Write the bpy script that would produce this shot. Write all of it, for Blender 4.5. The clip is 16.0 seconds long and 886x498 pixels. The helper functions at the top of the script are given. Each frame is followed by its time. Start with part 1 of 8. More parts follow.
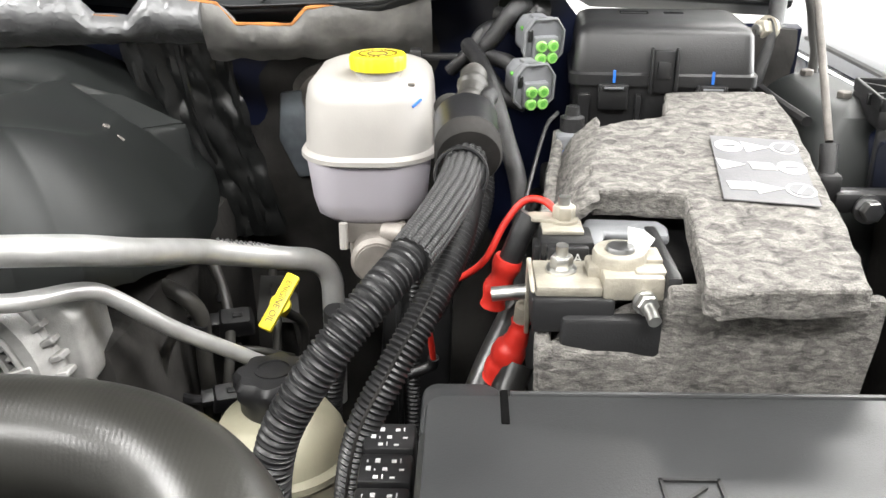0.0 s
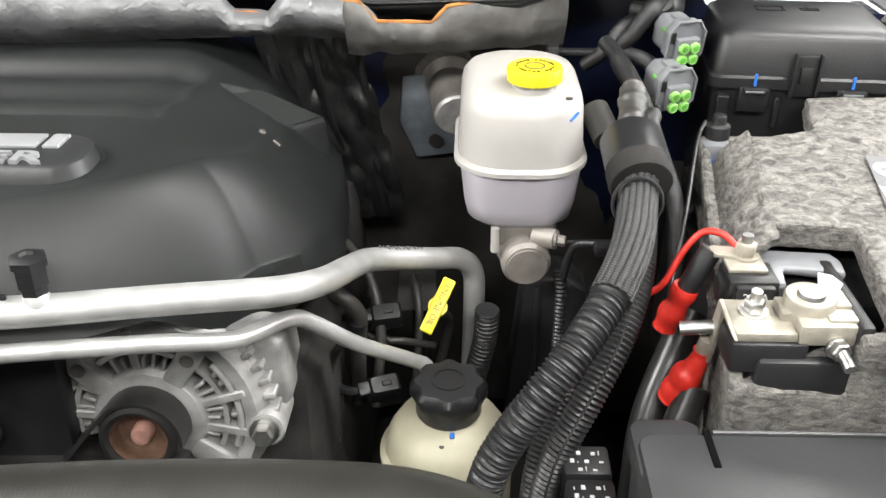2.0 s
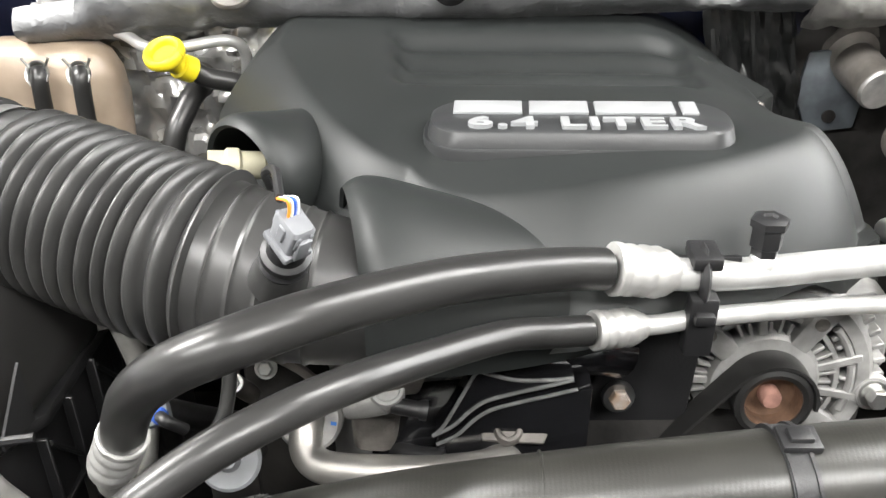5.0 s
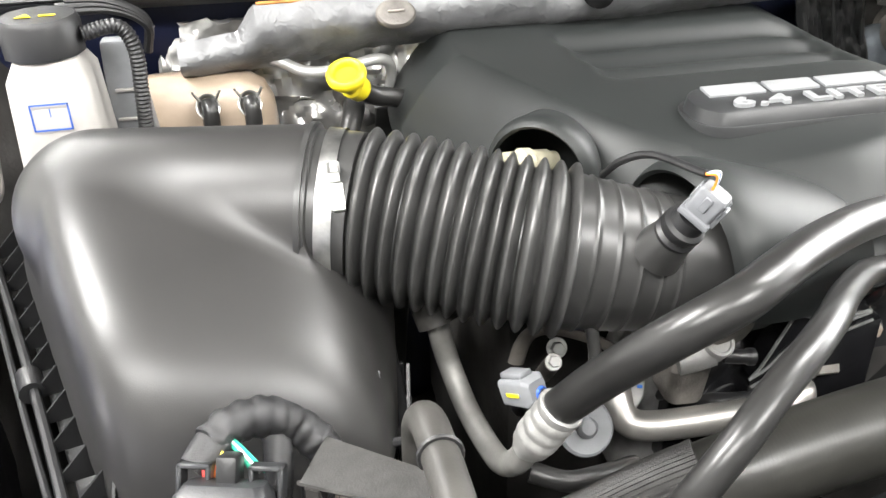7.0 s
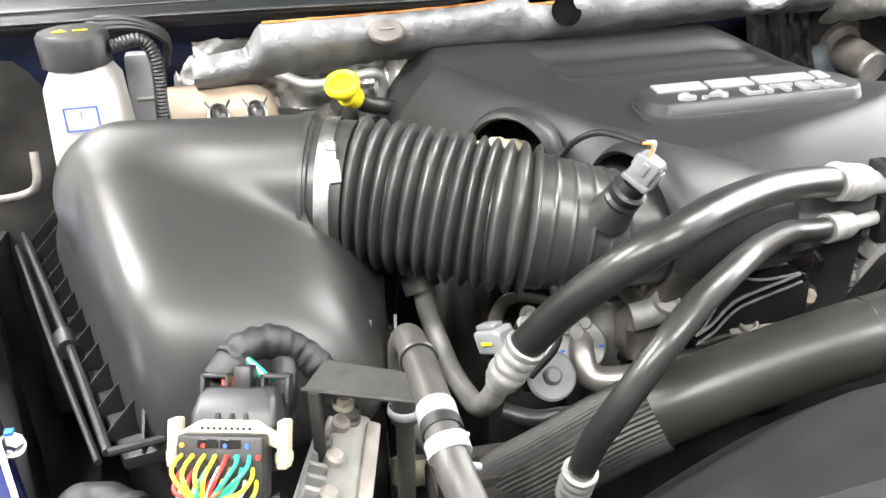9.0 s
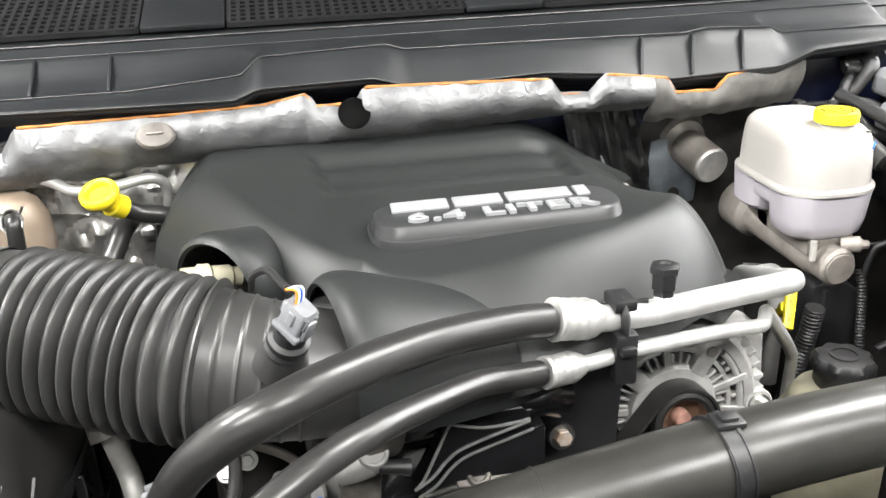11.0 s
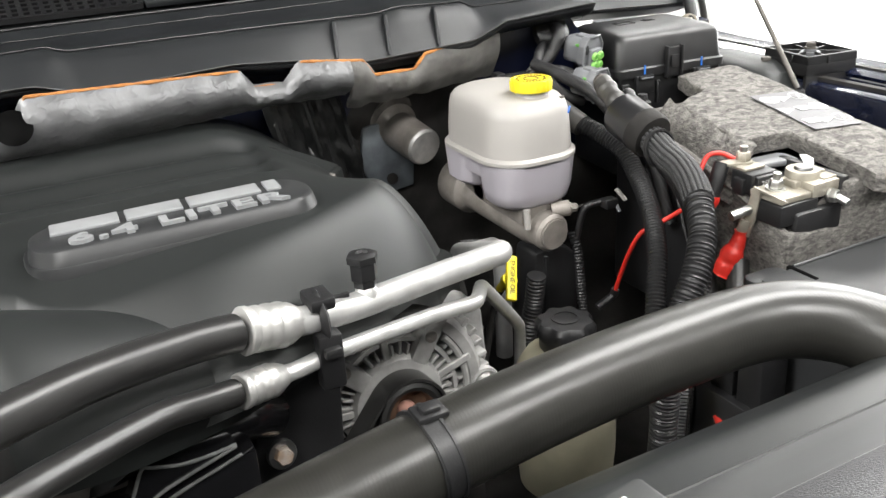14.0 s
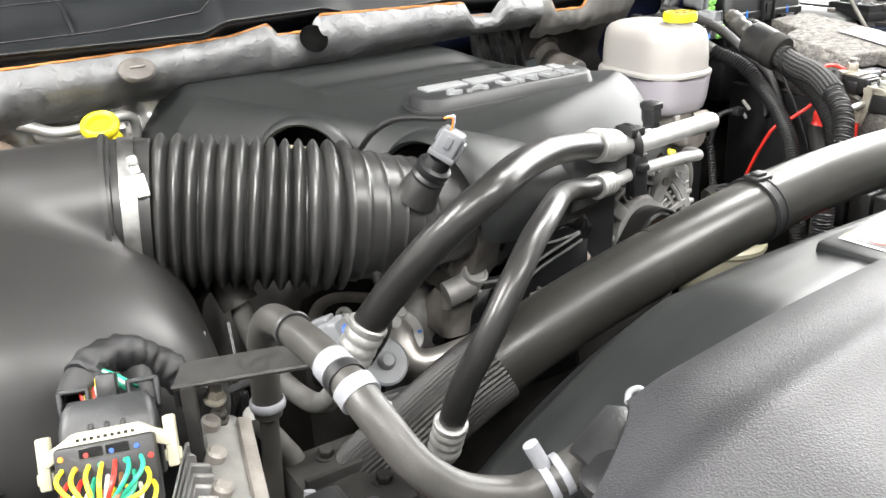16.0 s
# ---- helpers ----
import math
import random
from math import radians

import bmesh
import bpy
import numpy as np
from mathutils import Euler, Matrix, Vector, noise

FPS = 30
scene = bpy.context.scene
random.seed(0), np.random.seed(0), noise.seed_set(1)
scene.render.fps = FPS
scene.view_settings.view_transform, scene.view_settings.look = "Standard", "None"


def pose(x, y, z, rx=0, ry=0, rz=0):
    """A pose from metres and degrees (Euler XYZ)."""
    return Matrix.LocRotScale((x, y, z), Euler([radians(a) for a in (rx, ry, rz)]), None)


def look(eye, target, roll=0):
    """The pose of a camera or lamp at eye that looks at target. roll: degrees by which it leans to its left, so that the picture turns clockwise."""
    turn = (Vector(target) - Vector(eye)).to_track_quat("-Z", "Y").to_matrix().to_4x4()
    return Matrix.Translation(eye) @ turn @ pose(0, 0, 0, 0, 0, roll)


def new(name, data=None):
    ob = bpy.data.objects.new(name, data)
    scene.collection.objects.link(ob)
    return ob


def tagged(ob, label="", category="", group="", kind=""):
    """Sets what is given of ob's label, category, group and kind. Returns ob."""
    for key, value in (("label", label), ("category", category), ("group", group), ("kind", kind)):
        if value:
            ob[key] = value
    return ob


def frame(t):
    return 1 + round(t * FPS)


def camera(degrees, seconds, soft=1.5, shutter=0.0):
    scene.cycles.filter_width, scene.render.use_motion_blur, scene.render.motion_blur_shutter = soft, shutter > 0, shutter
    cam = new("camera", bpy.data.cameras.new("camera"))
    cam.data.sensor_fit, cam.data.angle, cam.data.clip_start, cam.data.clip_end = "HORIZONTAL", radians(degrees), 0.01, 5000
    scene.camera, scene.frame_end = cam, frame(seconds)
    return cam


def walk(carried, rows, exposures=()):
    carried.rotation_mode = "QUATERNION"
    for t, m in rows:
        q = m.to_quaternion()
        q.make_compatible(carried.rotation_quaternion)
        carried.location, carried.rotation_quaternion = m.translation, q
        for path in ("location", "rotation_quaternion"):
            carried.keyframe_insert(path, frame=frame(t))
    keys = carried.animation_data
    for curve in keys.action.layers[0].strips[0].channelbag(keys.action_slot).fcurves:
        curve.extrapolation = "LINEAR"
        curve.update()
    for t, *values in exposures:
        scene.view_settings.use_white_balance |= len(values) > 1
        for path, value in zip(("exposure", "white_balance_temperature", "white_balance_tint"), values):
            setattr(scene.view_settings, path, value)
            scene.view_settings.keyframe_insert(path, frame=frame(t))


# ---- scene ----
cam = camera(53.0, 16.0)
PATH = [
    (0, (0.02, 0.013, 1.419), (-0.038, 1.854, 0.639), -0.3),
    (0.5, (0.011, 0.042, 1.439), (-0.045, 1.829, 0.541), -0.2),
    (1, (-0.013, 0.038, 1.482), (-0.069, 1.804, 0.544), -0.3),
    (1.5, (-0.051, 0.031, 1.517), (-0.106, 1.779, 0.547), -0.3),
    (2, (-0.12, 0.024, 1.527), (-0.169, 1.756, 0.527), -0.1),
    (2.5, (-0.172, 0.028, 1.529), (-0.228, 1.747, 0.508), -0.1),
    (3, (-0.256, 0.016, 1.531), (-0.316, 1.735, 0.511), -0.1),
    (3.5, (-0.355, 0.007, 1.518), (-0.441, 1.725, 0.498), -0.6),
    (4, (-0.424, 0.004, 1.502), (-0.522, 1.718, 0.477), -0.8),
    (4.5, (-0.516, -0.004, 1.499), (-0.6, 1.709, 0.471), -0.5),
    (5, (-0.592, -0.004, 1.515), (-0.627, 1.719, 0.5), -0.1),
    (5.2, (-0.636, -0.008, 1.525), (-0.653, 1.714, 0.508), 0.1),
    (7.3, (-0.963, -0.06, 1.533), (-0.625, 1.643, 0.541), -1.5),
    (7.5, (-0.972, -0.079, 1.53), (-0.619, 1.622, 0.538), -1.3),
    (8, (-0.975, -0.14, 1.516), (-0.636, 1.562, 0.522), -1.6),
    (8.2, (-0.973, -0.167, 1.511), (-0.644, 1.544, 0.529), -1.8),
    (10.3, (-0.83, -0.137, 1.559), (-0.525, 1.67, 0.758), -2.2),
    (10.5, (-0.798, -0.131, 1.554), (-0.489, 1.679, 0.76), -2.2),
    (11, (-0.68, -0.11, 1.539), (-0.361, 1.705, 0.762), -2.2),
    (11.5, (-0.557, -0.091, 1.529), (-0.236, 1.728, 0.764), -2.7),
    (12, (-0.45, -0.077, 1.526), (0.01, 1.709, 0.751), -1.5),
    (12.5, (-0.419, -0.064, 1.526), (0.183, 1.673, 0.74), -1.4),
    (13, (-0.418, -0.052, 1.509), (0.261, 1.652, 0.712), -3.0),
    (13.5, (-0.478, -0.05, 1.513), (0.272, 1.624, 0.717), -3.4),
    (14, (-0.605, -0.077, 1.51), (0.197, 1.572, 0.711), -3.6),
    (14.5, (-0.763, -0.131, 1.503), (0.088, 1.493, 0.704), -3.4),
    (15, (-0.903, -0.162, 1.509), (-0.011, 1.439, 0.707), -3.2),
    (15.5, (-0.984, -0.176, 1.498), (-0.052, 1.406, 0.706), -2.8),
    (16, (-1.053, -0.175, 1.471), (-0.112, 1.414, 0.703), -2.8),
]
walk(cam, [(t, look(eye, target, roll)) for t, eye, target, roll in PATH], [(0, 0.0), (1.5, -0.1), (2.5, -0.1), (3.5, 0.15), (5, 0.35), (7.5, 0.5), (8.2, 0.55), (10.3, 0.48), (11.5, 0.33), (12.5, -0.15), (14, -0.33), (14.5, -0.2), (15, 0.0), (16, 0.2)])

# ---- light ----
world = bpy.data.worlds.new("garage_air")
scene.world = world
world.use_nodes = True
world.node_tree.nodes["Background"].inputs[0].default_value = (0.92, 0.96, 1.0, 1)
world.node_tree.nodes["Background"].inputs[1].default_value = 0.25


def area_lamp(name, x, y, z, sx, sy, watts):
    data = bpy.data.lights.new(name, "AREA")
    data.shape, data.size, data.size_y, data.energy = "RECTANGLE", sx, sy, watts
    data.color = (1.0, 0.985, 0.96)
    ob = new(name, data)
    ob.matrix_world = pose(x, y, z)
    return ob


LAMPS = [(-1.7, -1.1, 3.0), (0.5, -1.1, 3.0), (-2.5, 0.5, 3.0), (1.2, 0.6, 3.0), (-2.4, 2.8, 3.0), (1.4, 2.8, 3.0), (3.0, 1.9, 3.0)]
for lx, ly, lz in LAMPS:
    area_lamp("tube_lamp", lx, ly, lz - 0.06, 1.5, 0.5, 150 if lx < -2 and ly < 1 else 85)
# daylight through the open garage door
door = area_lamp("door_daylight", 3.92, 1.9, 1.5, 2.4, 3.0, 150)
door.matrix_world = look((3.92, 1.9, 1.5), (0, 1.2, 1.2))
door.data.color = (0.95, 0.98, 1.0)

# ---- materials ----


def material(name, base, rough=0.5, metal=0.0, dark=None, scale=40.0, amount=0.5, grain=400.0, bump=0.1, bump_scale=None,
             rough_var=0.1, coat=0.0, contrast=(0.35, 0.65), stretch=None, vary=0.0, spec=0.5):
    m = bpy.data.materials.new(name)
    m.use_nodes = True
    nt = m.node_tree
    b = nt.nodes["Principled BSDF"]
    tc = nt.nodes.new("ShaderNodeTexCoord")
    src = tc.outputs["Object"]
    if stretch:
        mp = nt.nodes.new("ShaderNodeMapping")
        mp.inputs["Scale"].default_value = stretch
        nt.links.new(src, mp.inputs["Vector"])
        src = mp.outputs["Vector"]
    n1 = nt.nodes.new("ShaderNodeTexNoise")
    n1.inputs["Scale"].default_value, n1.inputs["Detail"].default_value = scale, 6
    n2 = nt.nodes.new("ShaderNodeTexNoise")
    n2.inputs["Scale"].default_value, n2.inputs["Detail"].default_value = bump_scale or grain, 3
    nt.links.new(src, n1.inputs["Vector"])
    nt.links.new(src, n2.inputs["Vector"])
    ramp = nt.nodes.new("ShaderNodeMapRange")
    ramp.inputs["From Min"].default_value, ramp.inputs["From Max"].default_value = contrast
    nt.links.new(n1.outputs["Fac"], ramp.inputs["Value"])
    mix = nt.nodes.new("ShaderNodeMix")
    mix.data_type = "RGBA"
    d = dark or tuple(c * (1 - amount) for c in base)
    mix.inputs["A"].default_value, mix.inputs["B"].default_value = (*d, 1), (*base, 1)
    nt.links.new(ramp.outputs["Result"], mix.inputs["Factor"])
    out = mix.outputs["Result"]
    if vary:
        info = nt.nodes.new("ShaderNodeObjectInfo")
        hs = nt.nodes.new("ShaderNodeHueSaturation")
        mr = nt.nodes.new("ShaderNodeMapRange")
        mr.inputs["To Min"].default_value, mr.inputs["To Max"].default_value = 1 - vary, 1 + vary
        nt.links.new(info.outputs["Random"], mr.inputs["Value"])
        nt.links.new(mr.outputs["Result"], hs.inputs["Value"])
        nt.links.new(out, hs.inputs["Color"])
        out = hs.outputs["Color"]
    nt.links.new(out, b.inputs["Base Color"])
    rr = nt.nodes.new("ShaderNodeMapRange")
    rr.inputs["To Min"].default_value, rr.inputs["To Max"].default_value = max(0.02, rough - rough_var), min(1, rough + rough_var)
    nt.links.new(n1.outputs["Fac"], rr.inputs["Value"])
    nt.links.new(rr.outputs["Result"], b.inputs["Roughness"])
    b.inputs["Metallic"].default_value = metal
    b.inputs["Coat Weight"].default_value = coat
    b.inputs["Specular IOR Level"].default_value = spec
    if bump:
        bp = nt.nodes.new("ShaderNodeBump")
        bp.inputs["Strength"].default_value, bp.inputs["Distance"].default_value = bump, 0.002
        nt.links.new(n2.outputs["Fac"], bp.inputs["Height"])
        nt.links.new(bp.outputs["Normal"], b.inputs["Normal"])
    return m


M_COVER = material("moulded_black_plastic", (0.0140, 0.0158, 0.0154), 0.49, scale=9, amount=0.18, grain=1500, bump=0.05, rough_var=0.03, spec=0.37)
M_BADGE = material("badge_black_plastic", (0.026, 0.027, 0.028), 0.40, scale=14, amount=0.2, grain=900, bump=0.1)
M_AIRBOX = material("satin_black_airbox", (0.026, 0.0253, 0.0246), 0.38, scale=7, amount=0.25, grain=1100, bump=0.05, rough_var=0.03)
M_BLACK = material("black_plastic", (0.014, 0.014, 0.0148), 0.42, scale=20, amount=0.3, grain=700, bump=0.12)
M_BLACKRIM = material("grey_rim_plastic", (0.16, 0.16, 0.16), 0.25, scale=60, amount=0.4, grain=400, bump=0.05)
M_PALERIM = material("pale_worn_edge", (0.42, 0.41, 0.40), 0.35, scale=60, amount=0.4, grain=400, bump=0.05)
M_BLACKGLOSS = material("glossy_black_enamel", (0.008, 0.008, 0.009), 0.16, scale=30, amount=0.3, grain=300, bump=0.03, coat=0.4)
M_DARK = material("grimy_dark_metal", (0.042, 0.040, 0.038), 0.75, scale=12, amount=0.7, grain=150, bump=0.3, spec=0.15)
M_RUBBER = material("black_rubber_hose", (0.019, 0.0187, 0.0182), 0.31, scale=25, amount=0.2, grain=1400, bump=0.04, rough_var=0.02, spec=0.46)
M_HOSE = material("moulded_rubber", (0.022, 0.0216, 0.0190), 0.33, scale=20, amount=0.25, grain=900, bump=0.05, rough_var=0.06)
M_LOOM = material("split_loom_plastic", (0.016, 0.016, 0.0168), 0.43, scale=50, amount=0.3, grain=900, bump=0.03, rough_var=0.03)
M_TAPE = material("grey_cloth_tape", (0.020, 0.020, 0.021), 0.36, scale=80, amount=0.5, grain=1500, bump=0.4)
M_ALU = material("bare_aluminium_tube", (0.55, 0.55, 0.54), 0.37, 0.55, scale=45, amount=0.2, grain=600, bump=0.06, rough_var=0.06)
M_CAST = material("cast_aluminium", (0.38, 0.375, 0.365), 0.5, 0.35, scale=45, amount=0.4, grain=900, bump=0.25, rough_var=0.15)
M_CASTDARK = material("stained_cast_metal", (0.20, 0.185, 0.17), 0.6, 0.55, scale=35, amount=0.6, grain=500, bump=0.4, rough_var=0.15)
M_CHROME = material("polished_steel", (0.48, 0.465, 0.435), 0.36, 0.8, scale=20, amount=0.25, grain=400, bump=0.04, rough_var=0.06)
M_STEEL = material("zinc_plated_steel", (0.62, 0.62, 0.60), 0.36, 1.0, scale=60, amount=0.4, grain=800, bump=0.1)
M_STEELGREY = material("brushed_grey_steel", (0.36, 0.36, 0.36), 0.32, 1.0, scale=40, amount=0.4, grain=500, bump=0.05)
M_RUST = material("rusty_bolt_steel", (0.38, 0.33, 0.29), 0.55, 0.5, dark=(0.26, 0.17, 0.11), scale=90, grain=600, bump=0.3)
M_COPPER = material("worn_pulley_nut", (0.17, 0.10, 0.065), 0.5, 0.3, scale=80, amount=0.5, grain=500, bump=0.2)
M_WHITE = material("milky_white_plastic", (0.37, 0.355, 0.335), 0.42, scale=12, amount=0.08, grain=500, bump=0.05)
M_FLUID = material("fluid_filled_white_plastic", (0.40, 0.38, 0.415), 0.34, scale=12, amount=0.08, grain=500, bump=0.05)
M_CREAM = material("aged_cream_plastic", (0.44, 0.415, 0.305), 0.45, scale=20, amount=0.22, grain=400, bump=0.08)
M_TAN = material("tan_coolant_plastic", (0.42, 0.33, 0.25), 0.4, scale=16, amount=0.3, grain=300, bump=0.05)
M_YELLOW = material("yellow_plastic", (0.76, 0.62, 0.02), 0.38, scale=30, amount=0.12, grain=600, bump=0.05)
M_YELLOWDARK = material("yellow_plastic_print", (0.14, 0.10, 0.01), 0.5, scale=40, amount=0.2)
M_RED = material("red_rubber_boot", (0.60, 0.028, 0.018), 0.40, scale=50, amount=0.25, grain=500, bump=0.15)
M_ORANGE = material("orange_fibre_edge", (0.52, 0.21, 0.055), 0.85, scale=90, amount=0.45, grain=900, bump=0.5)


def foil_material(name, base, rough_base, metal, crease, strength):
    """Crumpled metal foil: ridged creases in the relief, dull patches in the gloss."""
    m = material(name, base, rough_base, metal, scale=30, amount=0.35, bump=strength, bump_scale=crease, rough_var=0.14)
    for n in m.node_tree.nodes:
        if n.bl_idname == "ShaderNodeTexNoise" and abs(n.inputs["Scale"].default_value - crease) < 0.1:
            n.noise_type = "RIDGED_MULTIFRACTAL"
            n.inputs["Detail"].default_value = 4
            n.inputs["Distortion"].default_value = 0.6
    return m


M_FOIL = foil_material("crumpled_foil", (0.19, 0.192, 0.196), 0.42, 0.35, 120.0, 0.55)
M_CRINKLE = material("crinkled_black_film", (0.009, 0.0095, 0.0095), 0.32, scale=24, amount=0.4, bump=0.5, bump_scale=42, rough_var=0.08, spec=0.3)
M_FOILGREY = material("dusty_foil_blanket", (0.20, 0.195, 0.185), 0.5, 0.35, scale=30, amount=0.5, bump=0.7, bump_scale=60)
M_NAVY = material("navy_body_paint", (0.005, 0.0075, 0.024), 0.35, scale=20, amount=0.4, grain=200, bump=0.02, spec=0.3)
M_NAVYGLOSS = material("polished_navy_body_paint", (0.006, 0.009, 0.026), 0.18, scale=20, amount=0.3, grain=200, bump=0.01, coat=0.9)
M_BLUE = material("blue_body_paint", (0.010, 0.016, 0.10), 0.25, scale=20, amount=0.2, grain=200, bump=0.02, coat=0.6)
M_BLUEGREY = material("blue_grey_flange_paint", (0.16, 0.18, 0.20), 0.45, 0.3, scale=40, amount=0.4, grain=300, bump=0.1)
M_SILVER = material("silver_badge_paint", (0.43, 0.44, 0.45), 0.36, 0.5, scale=30, amount=0.1, grain=500, bump=0.03)
M_GREYPLASTIC = material("light_grey_plastic", (0.19, 0.195, 0.205), 0.45, scale=40, amount=0.2, grain=600, bump=0.06)
M_MIDGREY = material("mid_grey_plastic", (0.16, 0.165, 0.175), 0.45, scale=40, amount=0.2, grain=600, bump=0.06)
M_LIME = material("lime_green_plug", (0.26, 0.58, 0.13), 0.45, scale=50, amount=0.2)
M_LIMEDARK = material("lime_green_shade", (0.12, 0.40, 0.06), 0.5)
M_BLUEMARK = material("blue_paint_pen", (0.02, 0.16, 0.62), 0.5, scale=60, amount=0.3)
M_BLACKMARK = material("black_print", (0.015, 0.015, 0.015), 0.5)
M_PAPER = material("white_label_film", (0.66, 0.66, 0.65), 0.35, scale=30, amount=0.05)
M_LABELDARK = material("dark_grey_label_film", (0.14, 0.14, 0.145), 0.5, scale=40, amount=0.2, spec=0.25)
M_LABELWHITE = material("label_white_print", (0.55, 0.55, 0.55), 0.5)
M_ZINC = material("dull_zinc_terminal", (0.42, 0.39, 0.325), 0.45, 0.4, scale=60, amount=0.3, grain=500, bump=0.25)
M_TEXTURED = material("pebbled_black_plastic", (0.030, 0.030, 0.033), 0.45, scale=9, amount=0.3, bump=0.34, bump_scale=760, rough_var=0.13, spec=0.36)
M_SHROUD = material("smooth_black_shroud", (0.018, 0.0195, 0.0195), 0.36, scale=10, amount=0.25, grain=500, bump=0.015, spec=0.28)
M_BRAID = material("ribbed_sleeve_rubber", (0.024, 0.023, 0.022), 0.5, scale=90, amount=0.5, grain=900, bump=0.4)
M_WALL = material("white_garage_wall_paint", (0.66, 0.66, 0.65), 0.7, scale=3, amount=0.05, grain=60, bump=0.1)
M_FLOOR = material("grey_sealed_concrete", (0.30, 0.30, 0.29), 0.5, scale=4, amount=0.3, grain=80, bump=0.2)
M_WIRE = {c: material("wire_" + c, rgb, 0.4, scale=60, amount=0.15, bump=0.03) for c, rgb in {
    "red": (0.75, 0.03, 0.02), "yellow": (0.85, 0.68, 0.03), "green": (0.02, 0.35, 0.22), "white": (0.75, 0.75, 0.72),
    "blue": (0.03, 0.10, 0.45), "brown": (0.22, 0.10, 0.04), "black": (0.015, 0.015, 0.015), "orange": (0.8, 0.25, 0.03)}.items()}


def felt_material():
    m = material("grey_fibre_felt", (0.225, 0.214, 0.197), 0.95, dark=(0.048, 0.045, 0.042), scale=120, contrast=(0.30, 0.70), bump=0.9,
                 bump_scale=360, stretch=(0.75, 0.95, 1.8), rough_var=0.04)
    nt = m.node_tree
    b = nt.nodes["Principled BSDF"]
    mix = [n for n in nt.nodes if n.bl_idname == "ShaderNodeMix"][0]
    for n in nt.nodes:
        if n.bl_idname == "ShaderNodeTexNoise":
            n.inputs["Distortion"].default_value = 0.8
    fine = nt.nodes.new("ShaderNodeTexNoise")
    fine.inputs["Distortion"].default_value = 2.0
    fine.inputs["Scale"].default_value, fine.inputs["Detail"].default_value = 650, 4
    tc = [n for n in nt.nodes if n.bl_idname == "ShaderNodeTexCoord"][0]
    nt.links.new(tc.outputs["Object"], fine.inputs["Vector"])
    mr = nt.nodes.new("ShaderNodeMapRange")
    mr.inputs["From Min"].default_value, mr.inputs["From Max"].default_value = 0.3, 0.7
    mr.inputs["To Min"].default_value, mr.inputs["To Max"].default_value = 0.55, 1.35
    nt.links.new(fine.outputs["Fac"], mr.inputs["Value"])
    hs = nt.nodes.new("ShaderNodeHueSaturation")
    nt.links.new(mr.outputs["Result"], hs.inputs["Value"])
    nt.links.new(mix.outputs["Result"], hs.inputs["Color"])
    nt.links.new(hs.outputs["Color"], b.inputs["Base Color"])
    return m


M_FELT = felt_material()


def add_rings(m, scale, strength):
    """Fine moulded rings across a hose that runs along x."""
    nt = m.node_tree
    tc = [n for n in nt.nodes if n.bl_idname == "ShaderNodeTexCoord"][0]
    old = [n for n in nt.nodes if n.bl_idname == "ShaderNodeBump"][0]
    wave = nt.nodes.new("ShaderNodeTexWave")
    wave.inputs["Scale"].default_value, wave.inputs["Distortion"].default_value, wave.inputs["Detail"].default_value, wave.inputs["Detail Scale"].default_value = scale, 1.2, 2, 3
    bp = nt.nodes.new("ShaderNodeBump")
    bp.inputs["Strength"].default_value, bp.inputs["Distance"].default_value = strength, 0.001
    nt.links.new(tc.outputs["Object"], wave.inputs["Vector"])
    nt.links.new(wave.outputs["Fac"], bp.inputs["Height"])
    nt.links.new(old.outputs["Normal"], bp.inputs["Normal"])
    nt.links.new(bp.outputs["Normal"], nt.nodes["Principled BSDF"].inputs["Normal"])


add_rings(M_HOSE, 120, 0.035)


def glow_material(strength):
    m = bpy.data.materials.new("lamp_diffuser")
    m.use_nodes = True
    b = m.node_tree.nodes["Principled BSDF"]
    b.inputs["Emission Color"].default_value = (1, 0.985, 0.96, 1)
    b.inputs["Emission Strength"].default_value = strength
    return m


M_GLOW = glow_material(4.0)
M_DAY = glow_material(7.0)
M_FERRULE = material("crimped_aluminium", (0.50, 0.495, 0.48), 0.40, 0.6, scale=60, amount=0.3, grain=500, bump=0.1)
M_BRAIDGREY = material("grey_braided_sleeve", (0.045, 0.045, 0.046), 0.5, scale=160, amount=0.6, grain=1300, bump=0.5)
M_GREYHOSE = material("dusty_grey_hose", (0.050, 0.048, 0.044), 0.42, scale=40, amount=0.3, grain=700, bump=0.08, rough_var=0.05)
M_CLAMP = material("pale_coated_clamp", (0.26, 0.265, 0.285), 0.4, scale=60, amount=0.25, grain=500, bump=0.1)
M_FOILBRIGHT = foil_material("bright_crumpled_foil", (0.55, 0.545, 0.53), 0.24, 0.65, 26.0, 0.9)
M_CASTBEIGE = material("beige_cast_metal", (0.30, 0.275, 0.25), 0.5, 0.3, scale=45, amount=0.35, grain=700, bump=0.25)
M_COWL = material("satin_cowl_plastic", (0.014, 0.0155, 0.0170), 0.45, scale=12, amount=0.25, grain=900, bump=0.05, rough_var=0.05, spec=0.44)
M_ALUDULL = material("oxidised_aluminium_tube", (0.27, 0.265, 0.25), 0.5, 0.35, scale=50, amount=0.3, grain=700, bump=0.12)
M_BELLOWS = material("satin_bellows_rubber", (0.034, 0.0338, 0.0330), 0.34, scale=30, amount=0.3, grain=900, bump=0.03, rough_var=0.05)
M_BRACKET = material("dusty_black_bracket", (0.035, 0.034, 0.032), 0.5, scale=90, amount=0.5, grain=700, bump=0.12)
